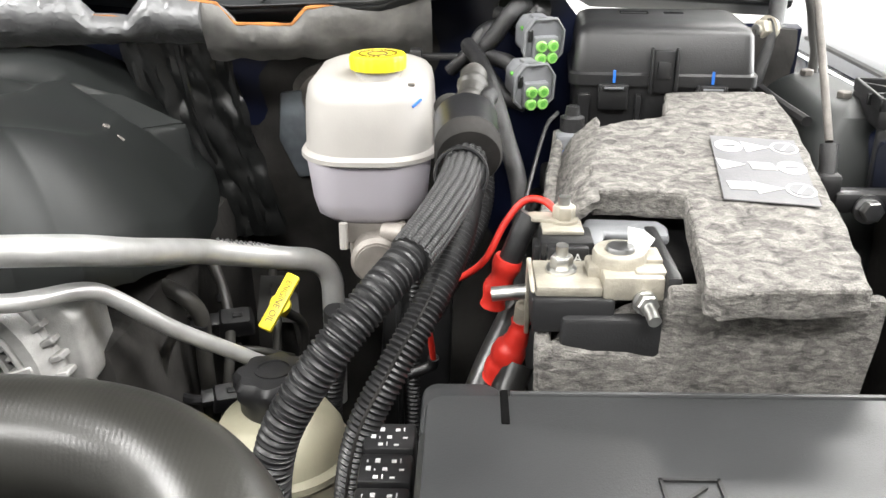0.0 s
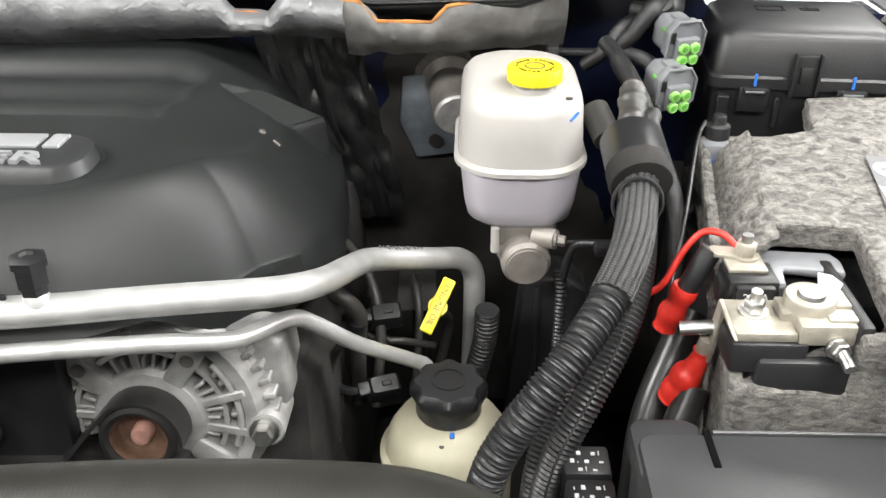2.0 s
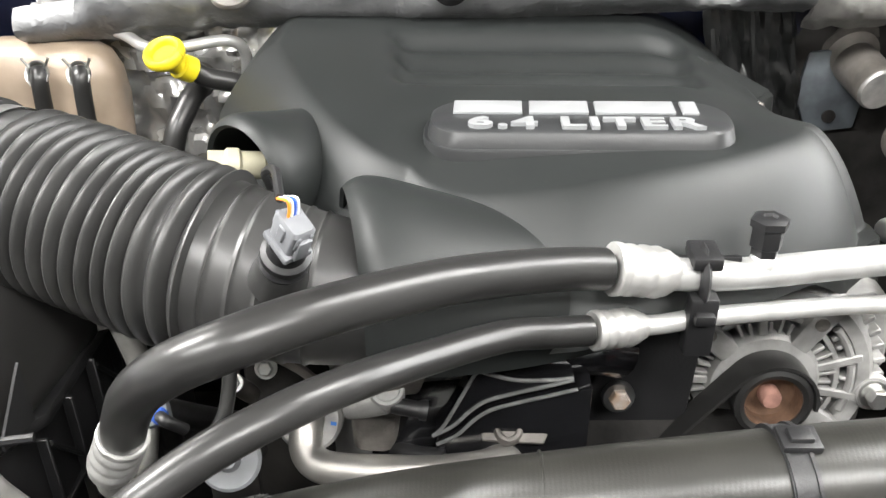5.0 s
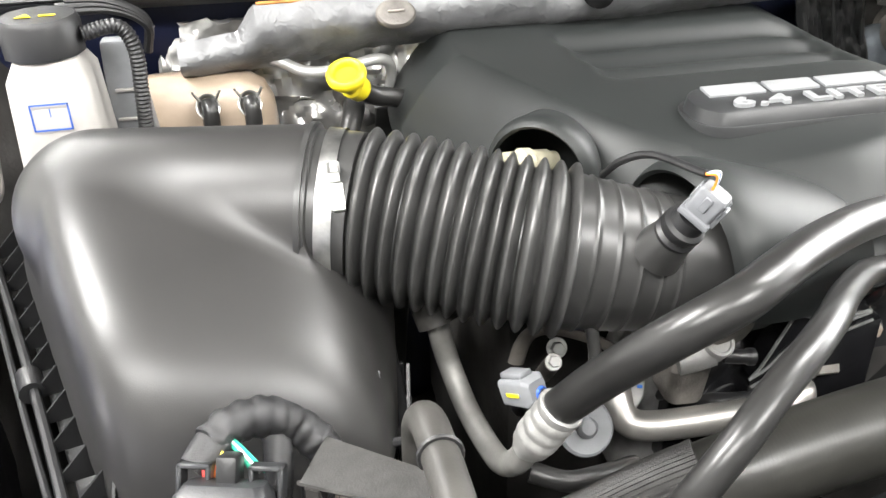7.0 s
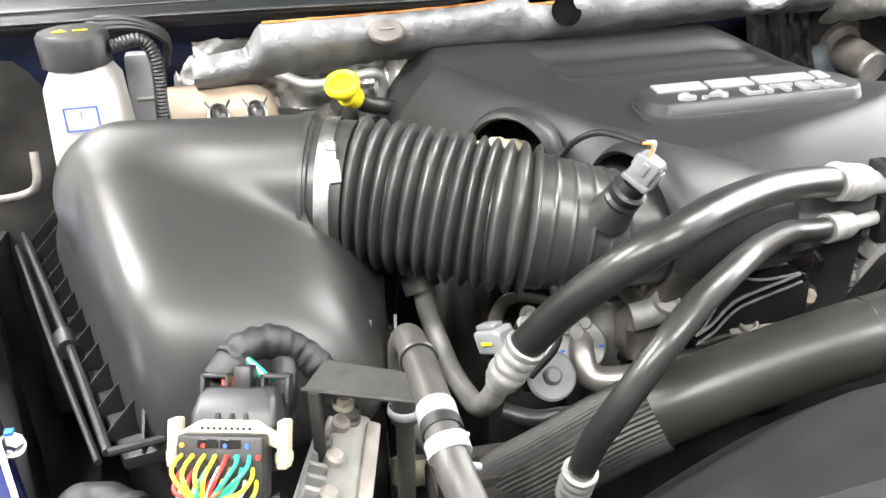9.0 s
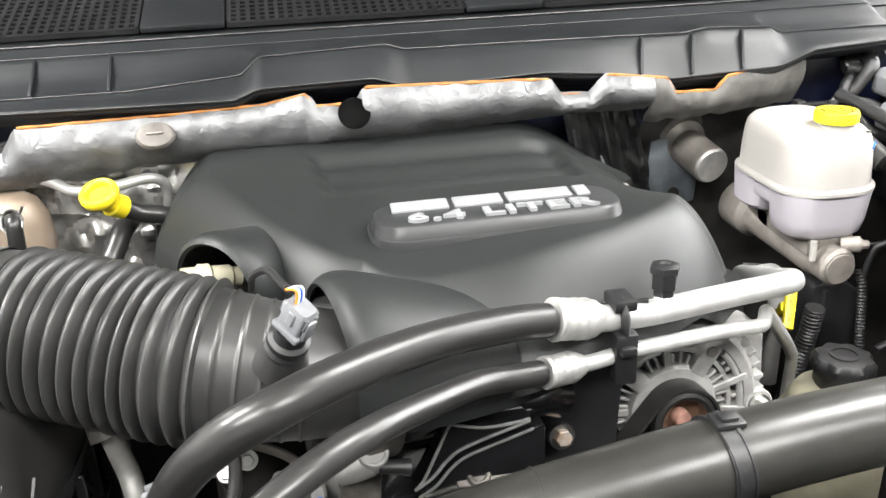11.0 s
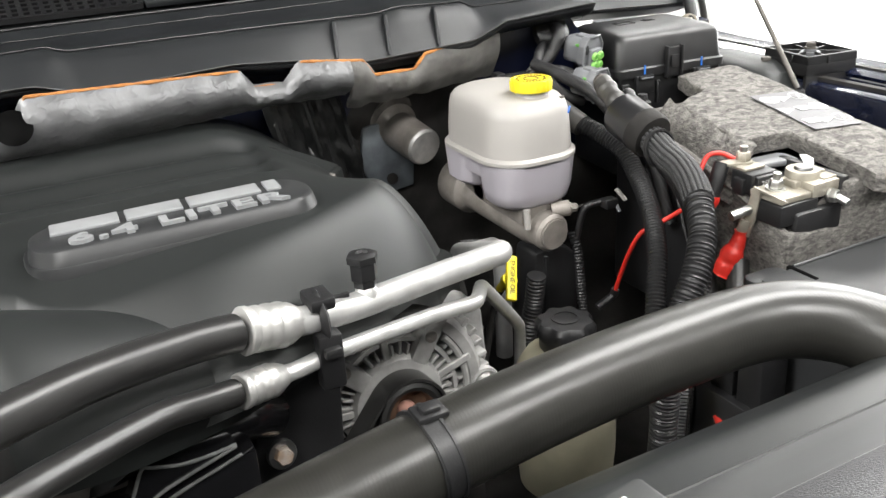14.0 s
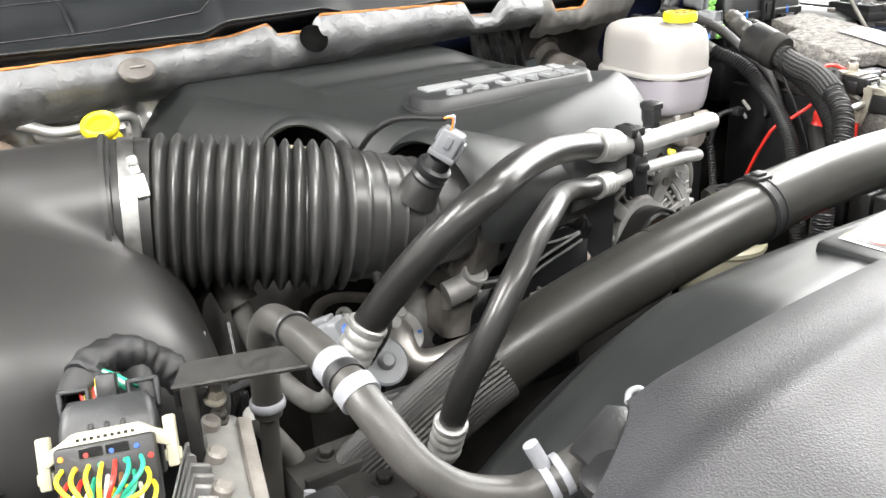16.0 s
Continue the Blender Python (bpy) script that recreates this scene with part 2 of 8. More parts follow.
M_PLUGBLACK = material("dusty_black_plug_plastic", (0.028, 0.029, 0.031), 0.42, scale=70, amount=0.4, grain=700, bump=0.08)
M_NUT = material("pinkish_worn_nut", (0.46, 0.25, 0.20), 0.45, 0.3, scale=80, amount=0.4, grain=500, bump=0.2)
M_CANISTER = material("satin_black_canister", (0.020, 0.020, 0.021), 0.33, scale=40, amount=0.3, grain=700, bump=0.05)
# shade inside openings, put into a flat black without gloss
M_HOLE = material("hole_shade_black", (0.006, 0.006, 0.006), 0.95, bump=0, spec=0.0)

# ---- mesh helpers ----


def V(*a):
    return Vector(a)


def thing(name, at, label, category, group="", kind=""):
    ob = new(name)
    ob.empty_display_size = 0.02
    ob.location = at
    return tagged(ob, label, category, group, kind)


def home(parent):
    return Matrix.Identity(4) if parent.parent else Matrix.Translation(parent.location)


def to_object(name, bm, mat, smooth=True):
    bmesh.ops.recalc_face_normals(bm, faces=bm.faces)
    me = bpy.data.meshes.new(name)
    bm.to_mesh(me)
    bm.free()
    me.materials.append(mat)
    me.polygons.foreach_set("use_smooth", [smooth] * len(me.polygons))
    if smooth:
        me.set_sharp_from_angle(angle=radians(38))
    return new(name, me)


def part(name, bm, mat, parent, label="", smooth=True):
    """One mesh object, its vertices given in world places, under a thing or a part."""
    ob = to_object(name, bm, mat, smooth)
    ob.parent = parent
    ob.matrix_parent_inverse = home(parent).inverted()
    return tagged(ob, label)


def solo(name, bm, mat, label, category, group="", kind="", smooth=True):
    return tagged(to_object(name, bm, mat, smooth), label, category, group, kind)


def merge(*bms):
    out = bms[0]
    for b in bms[1:]:
        me = bpy.data.meshes.new("tmp")
        b.to_mesh(me)
        b.free()
        out.from_mesh(me)
        bpy.data.meshes.remove(me)
    return out


def moved(bm, m):
    bm.transform(m)
    return bm


def spline(pts, per=10):
    """Catmull-Rom curve through the points."""
    p = [Vector(q) for q in pts]
    if len(p) == 2:
        return [p[0].lerp(p[1], i / per) for i in range(per + 1)]
    p = [p[0] * 2 - p[1]] + p + [p[-1] * 2 - p[-2]]
    out = []
    for i in range(1, len(p) - 2):
        a, b, c, d = p[i - 1:i + 3]
        for k in range(per):
            t = k / per
            out.append(0.5 * ((2 * b) + (c - a) * t + (2 * a - 5 * b + 4 * c - d) * t * t + (3 * b - a - 3 * c + d) * t ** 3))
    return out + [p[-2]]


def resample(line, step):
    out, left = [line[0]], step
    for a, b in zip(line, line[1:]):
        seg = (b - a).length
        at = left
        while at <= seg:
            out.append(a.lerp(b, at / seg))
            at += step
        left = at - seg
    if (out[-1] - line[-1]).length > step * 0.3:
        out.append(line[-1])
    return out


def tube(pts, r, sides=16, per=10, step=None, caps=True, flat=1.0):
    """A tube along a curve; r is a radius or a function of the metres along it."""
    line = spline(pts, per)
    if step:
        line = resample(line, step)
    bm = bmesh.new()
    n = len(line)
    tan = [(line[min(i + 1, n - 1)] - line[max(i - 1, 0)]).normalized() for i in range(n)]
    up = Vector((0, 0, 1)) if abs(tan[0].z) < 0.9 else Vector((0, 1, 0))
    side = tan[0].cross(up).normalized()
    rings, run = [], 0.0
    for i in range(n):
        if i:
            run += (line[i] - line[i - 1]).length
        side = (side - tan[i] * side.dot(tan[i])).normalized()
        top = tan[i].cross(side)
        rad = r(run) if callable(r) else r
        rings.append([bm.verts.new(line[i] + side * (rad * math.cos(a)) + top * (rad * flat * math.sin(a)))
                      for a in (2 * math.pi * k / sides for k in range(sides))])
    for a, b in zip(rings, rings[1:]):
        for k in range(sides):
            bm.faces.new((a[k], a[(k + 1) % sides], b[(k + 1) % sides], b[k]))
    if caps:
        bm.faces.new(rings[0][::-1])
        bm.faces.new(rings[-1])
    return bm


def length(pts, per=10):
    line = spline(pts, per)
    return sum((b - a).length for a, b in zip(line, line[1:]))


def lathe(profile, sides=32, m=None):
    """A body turned about z from pairs of radius and height."""
    bm = bmesh.new()
    rings = []
    for r, z in profile:
        if r < 1e-6:
            rings.append([bm.verts.new((0, 0, z))])
        else:
            rings.append([bm.verts.new((r * math.cos(2 * math.pi * k / sides), r * math.sin(2 * math.pi * k / sides), z)) for k in range(sides)])
    for a, b in zip(rings, rings[1:]):
        for k in range(sides):
            j = (k + 1) % sides
            if len(a) == 1 and len(b) > 1:
                bm.faces.new((a[0], b[j], b[k]))
            elif len(b) == 1 and len(a) > 1:
                bm.faces.new((a[k], a[j], b[0]))
            elif len(a) > 1:
                bm.faces.new((a[k], a[j], b[j], b[k]))
    for ring, rev in ((rings[0], True), (rings[-1], False)):
        if len(ring) > 1:
            bm.faces.new(ring[::-1] if rev else ring)
    if m is not None:
        bm.transform(m)
    return bm


def box(x0, x1, y0, y1, z0, z1, bevel=0.003, seg=2, m=None):
    bm = bmesh.new()
    bmesh.ops.create_cube(bm, size=1)
    bm.transform(Matrix.Translation(((x0 + x1) / 2, (y0 + y1) / 2, (z0 + z1) / 2)) @ Matrix.Diagonal((x1 - x0, y1 - y0, z1 - z0, 1)))
    if bevel:
        bmesh.ops.bevel(bm, geom=bm.edges[:], offset=bevel, segments=seg, affect="EDGES", profile=0.5)
    if m is not None:
        bm.transform(m)
    return bm


def prism(poly, h, bevel=0.0, m=None, seg=2):
    """A flat plate: a polygon in x and y, h high."""
    bm = bmesh.new()
    f = bm.faces.new([bm.verts.new((x, y, 0)) for x, y in poly])
    ex = bmesh.ops.extrude_face_region(bm, geom=[f])
    bmesh.ops.translate(bm, vec=(0, 0, h), verts=[v for v in ex["geom"] if isinstance(v, bmesh.types.BMVert)])
    if bevel:
        bmesh.ops.bevel(bm, geom=bm.edges[:], offset=bevel, segments=seg, affect="EDGES", profile=0.5)
    if m is not None:
        bm.transform(m)
    return bm


def bolt_mesh(r, h, m, washer=1.35):
    """Hexagon head with a washer, axis along z."""
    head = lathe([(r * 0.9, 0), (r, h * 0.12), (r, h * 0.85), (r * 0.85, h)], 6)
    disc = lathe([(r * washer, -h * 0.3), (r * washer, 0), (r * 0.9, 0.0001)], 20)
    return moved(merge(head, disc), m)


def aim(at, way):
    """A pose at a place whose z looks along way."""
    return Matrix.Translation(at) @ Vector(way).to_track_quat("Z", "Y").to_matrix().to_4x4()


def rough(bm, amount, scale, seed=0.0):
    for v in bm.verts:
        v.co += Vector((noise.noise(v.co * scale + V(seed, 0, 0)), noise.noise(v.co * scale + V(0, seed + 7, 0)), noise.noise(v.co * scale + V(3, 0, seed)))) * amount
    return bm


def loft(layers, corner, per=6, m=None, close=True):
    """Stacked rounded rectangles: rows of z, x0, x1, y0, y1."""
    bm = bmesh.new()
    rings = []
    for row in layers:
        z, x0, x1, y0, y1 = row[:5]
        c = min(row[5] if len(row) > 5 else corner, (x1 - x0) / 2 * 0.98, (y1 - y0) / 2 * 0.98)
        ring = []
        for cx, cy, a0 in ((x1 - c, y1 - c, 0), (x0 + c, y1 - c, 90), (x0 + c, y0 + c, 180), (x1 - c, y0 + c, 270)):
            for k in range(per + 1):
                a = radians(a0 + 90 * k / per)
                ring.append(bm.verts.new((cx + c * math.cos(a), cy + c * math.sin(a), z)))
        rings.append(ring)
    n = len(rings[0])
    for a, b in zip(rings, rings[1:]):
        for k in range(n):
            bm.faces.new((a[k], a[(k + 1) % n], b[(k + 1) % n], b[k]))
    if close:
        bm.faces.new(rings[0][::-1])
        bm.faces.new(rings[-1])
    if m is not None:
        bm.transform(m)
    return bm


def sheet(fn, nu, nv, thick=0.0):
    """A surface from a function of u and v in 0..1, thickened downwards along its normals."""
    bm = bmesh.new()
    g = [[bm.verts.new(fn(i / nu, j / nv)) for j in range(nv + 1)] for i in range(nu + 1)]
    for i in range(nu):
        for j in range(nv):
            bm.faces.new((g[i][j], g[i + 1][j], g[i + 1][j + 1], g[i][j + 1]))
    if thick:
        bm.normal_update()
        bmesh.ops.solidify(bm, geom=bm.faces[:], thickness=thick)
    return bm


def slab(fn, nu, nv, off):
    """A surface from a function of u and v with an even second skin set off from it, closed round its rim."""
    bm = bmesh.new()
    top = [[bm.verts.new(fn(i / nu, j / nv)) for j in range(nv + 1)] for i in range(nu + 1)]
    low = [[bm.verts.new(v.co + off) for v in row] for row in top]
    for i in range(nu):
        for j in range(nv):
            bm.faces.new((top[i][j], top[i + 1][j], top[i + 1][j + 1], top[i][j + 1]))
            bm.faces.new((low[i][j + 1], low[i + 1][j + 1], low[i + 1][j], low[i][j]))
    rim = [(i, 0) for i in range(nu)] + [(nu, j) for j in range(nv)] + [(i, nv) for i in range(nu, 0, -1)] + [(0, j) for j in range(nv, 0, -1)]
    for (a, b), (c, d) in zip(rim, rim[1:] + rim[:1]):
        bm.faces.new((top[c][d], top[a][b], low[a][b], low[c][d]))
    return bm


def quad_plate(corners, thick, soft=0.0007):
    """A flat four-cornered sheet with thickness, corners in order."""
    bm = bmesh.new()
    a, b, c, d = (Vector(q) for q in corners)
    n = (b - a).cross(d - a).normalized() * thick
    top = [bm.verts.new(q) for q in (a, b, c, d)]
    low = [bm.verts.new(q - n) for q in (a, b, c, d)]
    bm.faces.new(top)
    bm.faces.new(low[::-1])
    for k in range(4):
        bm.faces.new((top[k], low[k], low[(k + 1) % 4], top[(k + 1) % 4]))
    bmesh.ops.bevel(bm, geom=bm.edges[:], offset=soft, segments=2, affect="EDGES")
    return bm


def lettering(text, size, depth, m, spacing=1.0, shear=0.0, bold=0.0):
    """Raised writing in the built-in font, as a bmesh."""
    cu = bpy.data.curves.new("writing", "FONT")
    cu.body, cu.size, cu.extrude, cu.align_x, cu.align_y = text, size, depth, "CENTER", "CENTER"
    cu.space_character, cu.shear, cu.resolution_u = spacing, shear, 3
    cu.offset = bold
    ob = bpy.data.objects.new("writing", cu)
    scene.collection.objects.link(ob)
    me = bpy.data.meshes.new_from_object(ob.evaluated_get(bpy.context.evaluated_depsgraph_get()))
    bm = bmesh.new()
    bm.from_mesh(me)
    bpy.data.objects.remove(ob)
    bpy.data.curves.remove(cu)
    bpy.data.meshes.remove(me)
    bm.transform(m)
    return bm

# ---- garage ----
solo("garage_floor", box(-4, 4, -4, 5, -0.1, 0, 0), M_FLOOR, "grey sealed concrete garage floor", "floor", kind="structure")
for nm, b in (("wall_front", (-4, 4, -4.1, -4, 0, 3.2)), ("wall_back", (-4, 4, 5, 5.1, 0, 3.2)), ("wall_left", (-4.1, -4, -4.1, 5.1, 0, 3.2)),
              ("wall_right_front", (4, 4.1, -4.1, 0.4, 0, 3.2)), ("wall_right_back", (4, 4.1, 4.75, 5.1, 0, 3.2)), ("wall_right_top", (4, 4.1, 0.4, 4.75, 2.8, 3.2))):
    solo(nm, box(*b, 0), M_WALL, "plain white painted garage wall", "wall", kind="structure")
solo("ceiling", box(-4.1, 4.1, -4.1, 5.1, 3.2, 3.3, 0), M_WALL, "plain white garage ceiling", "ceiling", kind="structure")
solo("backdrop", box(4.6, 4.62, -0.6, 5.8, -0.1, 3.6, 0), M_DAY, "bright overcast daylight outside the garage door", "backdrop", kind="structure")
for lx, ly, lz in LAMPS:
    t = thing("ceiling_light", (lx, ly, lz), "white fluorescent ceiling light fixture", "ceiling light", "garage ceiling lights")
    part("housing", box(lx - 0.8, lx + 0.8, ly - 0.3, ly + 0.3, lz, 3.2, 0.01), M_WALL, t)
    part("diffuser", box(lx - 0.76, lx + 0.76, ly - 0.26, ly + 0.26, lz - 0.03, lz, 0.01), M_GLOW, t, "glowing white diffuser")

# ---- body shell round the engine bay ----


def firewall_fn(u, v):
    x = -1.32 + 1.68 * u
    z = 0.45 + (0.87 - 0.05 * min(1, max(0, (x - 0.10) / 0.04))) * v
    y = 0.955 + 0.16 * (1 - v) ** 1.5 + 0.012 * noise.noise(V(x * 9, z * 9, 1))
    return V(x, y + 0.06 * math.exp(-((x + 0.1) / 0.12) ** 2), z)


solo("firewall", sheet(firewall_fn, 60, 30, 0.02), M_NAVY, "dark navy painted firewall sheet behind the engine", "firewall", kind="structure")
solo("bay_floor", rough(sheet(lambda u, v: V(-1.3 + 1.85 * u, -0.1 + 1.25 * v, 0.62), 50, 40, 0.02), 0.03, 9), M_DARK,
     "dark grimy splash shield under the engine", "splash shield", kind="structure")
solo("inner_fender_right", sheet(lambda u, v: V(0.36 + 0.05 * math.sin(u * 3.1), 0.0 + 1.15 * u, 0.55 + 0.66 * v), 30, 12, 0.012), M_DARK,
     "black inner fender panel beside the battery", "inner fender", kind="structure")
solo("inner_fender_left", sheet(lambda u, v: V(-1.30 - 0.03 * math.sin(u * 3), -0.05 + 1.2 * u, 0.55 + 0.50 * v), 30, 12, 0.012), M_DARK,
     "black inner fender panel beside the airbox", "inner fender", kind="structure")

t = thing("fender_right", (0.5, 0.5, 1.15), "dark navy painted fender with flanged edge", "fender")
part("rail", box(0.375, 0.44, 0.0, 1.3, 1.15, 1.205, 0.008), M_NAVYGLOSS, t)
part("skin", sheet(lambda u, v: V(0.44 + 0.16 * v, -0.05 + 1.4 * u, 1.205 + 0.035 * math.sin(v * 2.2) - 0.10 * v * v), 24, 10, 0.006), M_NAVYGLOSS, t)
part("seal", tube([(0.452, 0.0, 1.212), (0.455, 0.5, 1.214), (0.46, 1.2, 1.216)], 0.006, 8), M_RUBBER, t, "black rubber edge seal")
t = thing("fender_left", (-1.32, 0.3, 1.1), "glossy blue painted fender edge", "fender")
part("skin", sheet(lambda u, v: V(-1.01 - 0.36 * u - 0.25 * v, -0.02 + 0.88 * u, 1.15 + 0.05 * math.sin(v * 2.4)), 30, 12, 0.006), M_BLUE, t)
part("flange", sheet(lambda u, v: V(-1.01 - 0.36 * u + 0.006 * v, -0.02 + 0.88 * u, 1.15 - 0.07 * v), 30, 4, 0.004), M_BLUE, t)

# raised hood, hinged behind the cowl
t = thing("hood", (-0.5, 1.3, 1.42), "raised navy hood with a black insulation pad", "hood")
HM = Matrix.Translation((-0.45, 1.32, 1.44)) @ pose(0, 0, 0, -58, 0, 0)
part("skin", box(-0.82, 0.82, -1.25, 0.0, 0.0, 0.03, 0.012, 3, HM), M_NAVY, t)
part("pad", box(-0.70, 0.70, -1.15, -0.12, -0.015, 0.0, 0.006, 2, HM), M_DARK, t, "black insulation pad")

# cowl: stepped black plastic panel below the windscreen
COWL_X0, COWL_X1 = -1.34, 0.36


LIP = [(-1.40, 1.319), (-1.11, 1.318), (-0.96, 1.317), (-0.733, 1.313), (-0.706, 1.324), (-0.576, 1.326), (-0.531, 1.313), (-0.45, 1.315), (-0.37, 1.318), (-0.30, 1.312), (-0.216, 1.299),
       (-0.068, 1.304), (-0.023, 1.321), (0.114, 1.328), (0.154, 1.312), (0.40, 1.30)]


def lip_at(x):
    for a, b in zip(LIP, LIP[1:]):
        if x <= b[0]:
            return a[1] + (b[1] - a[1]) * (x - a[0]) / (b[0] - a[0])
    return LIP[-1][1]


RIDGE = [(-1.40, 1.324), (-0.850, 1.324), (-0.722, 1.333), (-0.704, 1.352), (-0.553, 1.3565), (-0.535, 1.3495), (-0.32, 1.348), (-0.180, 1.346), (-0.155, 1.3505), (-0.064, 1.346), (-0.050, 1.338), (0.40, 1.336)]


def ridge_at(x):
    for a, b in zip(RIDGE, RIDGE[1:]):
        if x <= b[0]:
            return a[1] + (b[1] - a[1]) * (x - a[0]) / (b[0] - a[0])
    return RIDGE[-1][1]


def cowl_fn(u, v):
    x = COWL_X0 + (COWL_X1 - COWL_X0) * u
    lip = lip_at(x)
    zr = max(ridge_at(x), lip + 0.004)
    zt = 1.367
    prof = [(0.928, lip - 0.016), (0.912, lip - 0.009), (0.902, lip - 0.003), (0.900, lip), (0.903, lip + 0.003), (0.934, zr - 0.003), (0.941, zr), (0.946, zr - 0.0005), (0.972, 0.6 * zr + 0.4 * 1.350), (0.998, 1.3555),
            (1.004, 1.357), (1.026, zt), (1.036, zt - 0.0005), (1.044, zt - 0.006), (1.07, zt - 0.010), (1.10, zt - 0.013), (1.13, zt - 0.014), (1.15, zt - 0.008)]
    s = v * (len(prof) - 1)
    i = min(int(s), len(prof) - 2)
    f = s - i
    y, z = (prof[i][k] * (1 - f) + prof[i + 1][k] * f for k in (0, 1))
    back = min(1, max(0, (x - 0.115) / 0.035))
    return V(x, y + 0.11 * back * back * (3 - 2 * back) * (1 - v) + 0.0015 * math.sin(x * 9), z - 0.012 * back)


t = thing("cowl_panel", (-0.55, 1.0, 1.30), "black moulded plastic cowl panel below the windscreen", "cowl panel")
part("panel", slab(cowl_fn, 320, 44, V(0, 0.002, -0.004)), M_COWL, t)
for k in range(3):
    x = -0.245 + 0.066 * k
    part("rib", prism([(0.897, lip_at(x) + 0.004), (0.912, lip_at(x) + 0.003), (0.944, 1.3465), (0.922, 1.3465)], 0.004, 0.001, Matrix.Translation((x, 0.92, 0)) @ Matrix.Rotation(radians(-18), 4, "Z") @ Matrix.Translation((0, -0.92, 0)) @ pose(0, 0, 0, 90, 0, 90)), M_COWL, t)
for k in range(3):
    x = -1.045 + 0.085 * k
    part("rib", prism([(0.944, 1.322), (0.996, 1.353), (0.996, 1.358), (0.944, 1.328)], 0.004, 0.001, Matrix.Translation((x, 0, 0)) @ pose(0, 0, 0, 90, 0, 90)), M_COWL, t)
for gx0, gx1 in ((-1.15, -0.86), (-0.74, -0.42), (-0.30, -0.13)):
    g = bmesh.new()
    n = int((gx1 - gx0) / 0.0125)
    bars = []
    for k in range(n + 1):
        x = gx0 + (gx1 - gx0) * k / n
        bars.append(box(x - 0.0028, x + 0.0028, 0, 0.20, 0.004, 0.012, 0))
    for k in range(15):
        y = 0.0137 * k
        bars.append(box(gx0, gx1, y - 0.0028, y + 0.0028, 0.0045, 0.0115, 0))
    part("grille", moved(merge(*bars), Matrix.Translation((0, 1.14, 1.356)) @ pose(0, 0, 0, 16, 0, 0)), M_BLACK, t, "black mesh grille insert")
part("rear_deck", sheet(lambda u, v: V(-1.34 + 1.70 * u, 1.12 + 0.5 * v, 1.342 + 0.145 * v), 20, 8, 0.006), M_NAVY, t, "dark navy panel under the grille")
for dx0, dx1 in ((-1.32, -1.155), (-0.855, -0.745), (-0.415, -0.305), (-0.125, 0.36)):
    part("deck_bridge", box(dx0, dx1, 0, 0.35, 0.003, 0.013, 0.003, 2, Matrix.Translation((0, 1.135, 1.356)) @ pose(0, 0, 0, 16, 0, 0)), M_COWL, t)

for idx, r in ((3, 0.0012), (6, 0.0012), (10, 0.0008), (11, 0.0016)):
    part("bead", tube([tuple(cowl_fn(k / 160, idx / 17) + V(0, -0.0005, 0.0008)) for k in range(161)], r, 8, per=1, step=0.006), M_CANISTER, t, "satin moulded edge")

# foil covered insulation below the cowl
EDGE = [(-1.06, 0.90, 1.262), (-0.985, 0.905, 1.270), (-0.965, 0.90, 1.300), (-0.80, 0.912, 1.299), (-0.70, 0.912, 1.302), (-0.655, 0.905, 1.312), (-0.645, 0.902, 1.298),
        (-0.595, 0.902, 1.298), (-0.585, 0.895, 1.317), (-0.46, 0.90, 1.312), (-0.37, 0.90, 1.309), (-0.355, 0.905, 1.288), (-0.315, 0.905, 1.286), (-0.295, 0.90, 1.309),
        (-0.225, 0.89, 1.302), (-0.21, 0.895, 1.282), (-0.155, 0.90, 1.280), (-0.14, 0.90, 1.296), (-0.06, 0.92, 1.303), (-0.02, 0.93, 1.318)]


def edge_at(x):
    for a, b in zip(EDGE, EDGE[1:]):
        if x <= b[0]:
            f = (x - a[0]) / (b[0] - a[0])
            return tuple(a[k] + (b[k] - a[k]) * f for k in range(3))
    return EDGE[-1]


def foil_fn(x0, x1, drop, puff):
    def fn(u, v):
        x = x0 + (x1 - x0) * u
        _, y, z = edge_at(x)
        low = drop(x)
        zz = z + (low - z) * v
        y += -puff * math.sin(math.pi * min(1, v * 1.1)) + 0.02 * v * v
        return V(x, y + 0.003 * noise.noise(V(x * 40, v * 3, 0)) + 0.0012 * noise.noise(V(x * 190, v * 16, 2)), zz + 0.003 * v * noise.noise(V(x * 50, 0, 5)))
    return fn


t = thing("firewall_insulation", (-0.55, 0.93, 1.25), "crumpled silver foil firewall insulation with orange edge", "insulation")
part("blanket", sheet(foil_fn(-1.05, -0.24, lambda x: 1.254 - 0.012 * math.sin((x + 1.05) * 6) - 0.03 * max(0, -(x + 0.85) / 0.2), 0.014), 220, 14, 0.006), M_FOIL, t)
part("blanket", sheet(foil_fn(-0.24, -0.021, lambda x: 1.25, 0.006), 60, 8, 0.006), M_FOILGREY, t, "dull grey insulation")
part("edging", tube([(x, y - 0.005, z + 0.0025) for x, y, z in EDGE[2:-1]], lambda q: 0.0019 + 0.0008 * noise.noise(V(q * 60, 0, 0)), 6, per=1, step=0.003), M_ORANGE, t, "frayed orange fibre edge")
# no real hole: a black disc paints the shade inside the opening
hole = lathe([(0.0, 0), (0.0185, 0), (0.0185, 0.0012), (0.0, 0.0012)], 32, aim((-0.602, 0.8800, 1.293), (0.0, -0.85, 0.52)))
part("hole", hole, M_HOLE, t, "round dark opening")
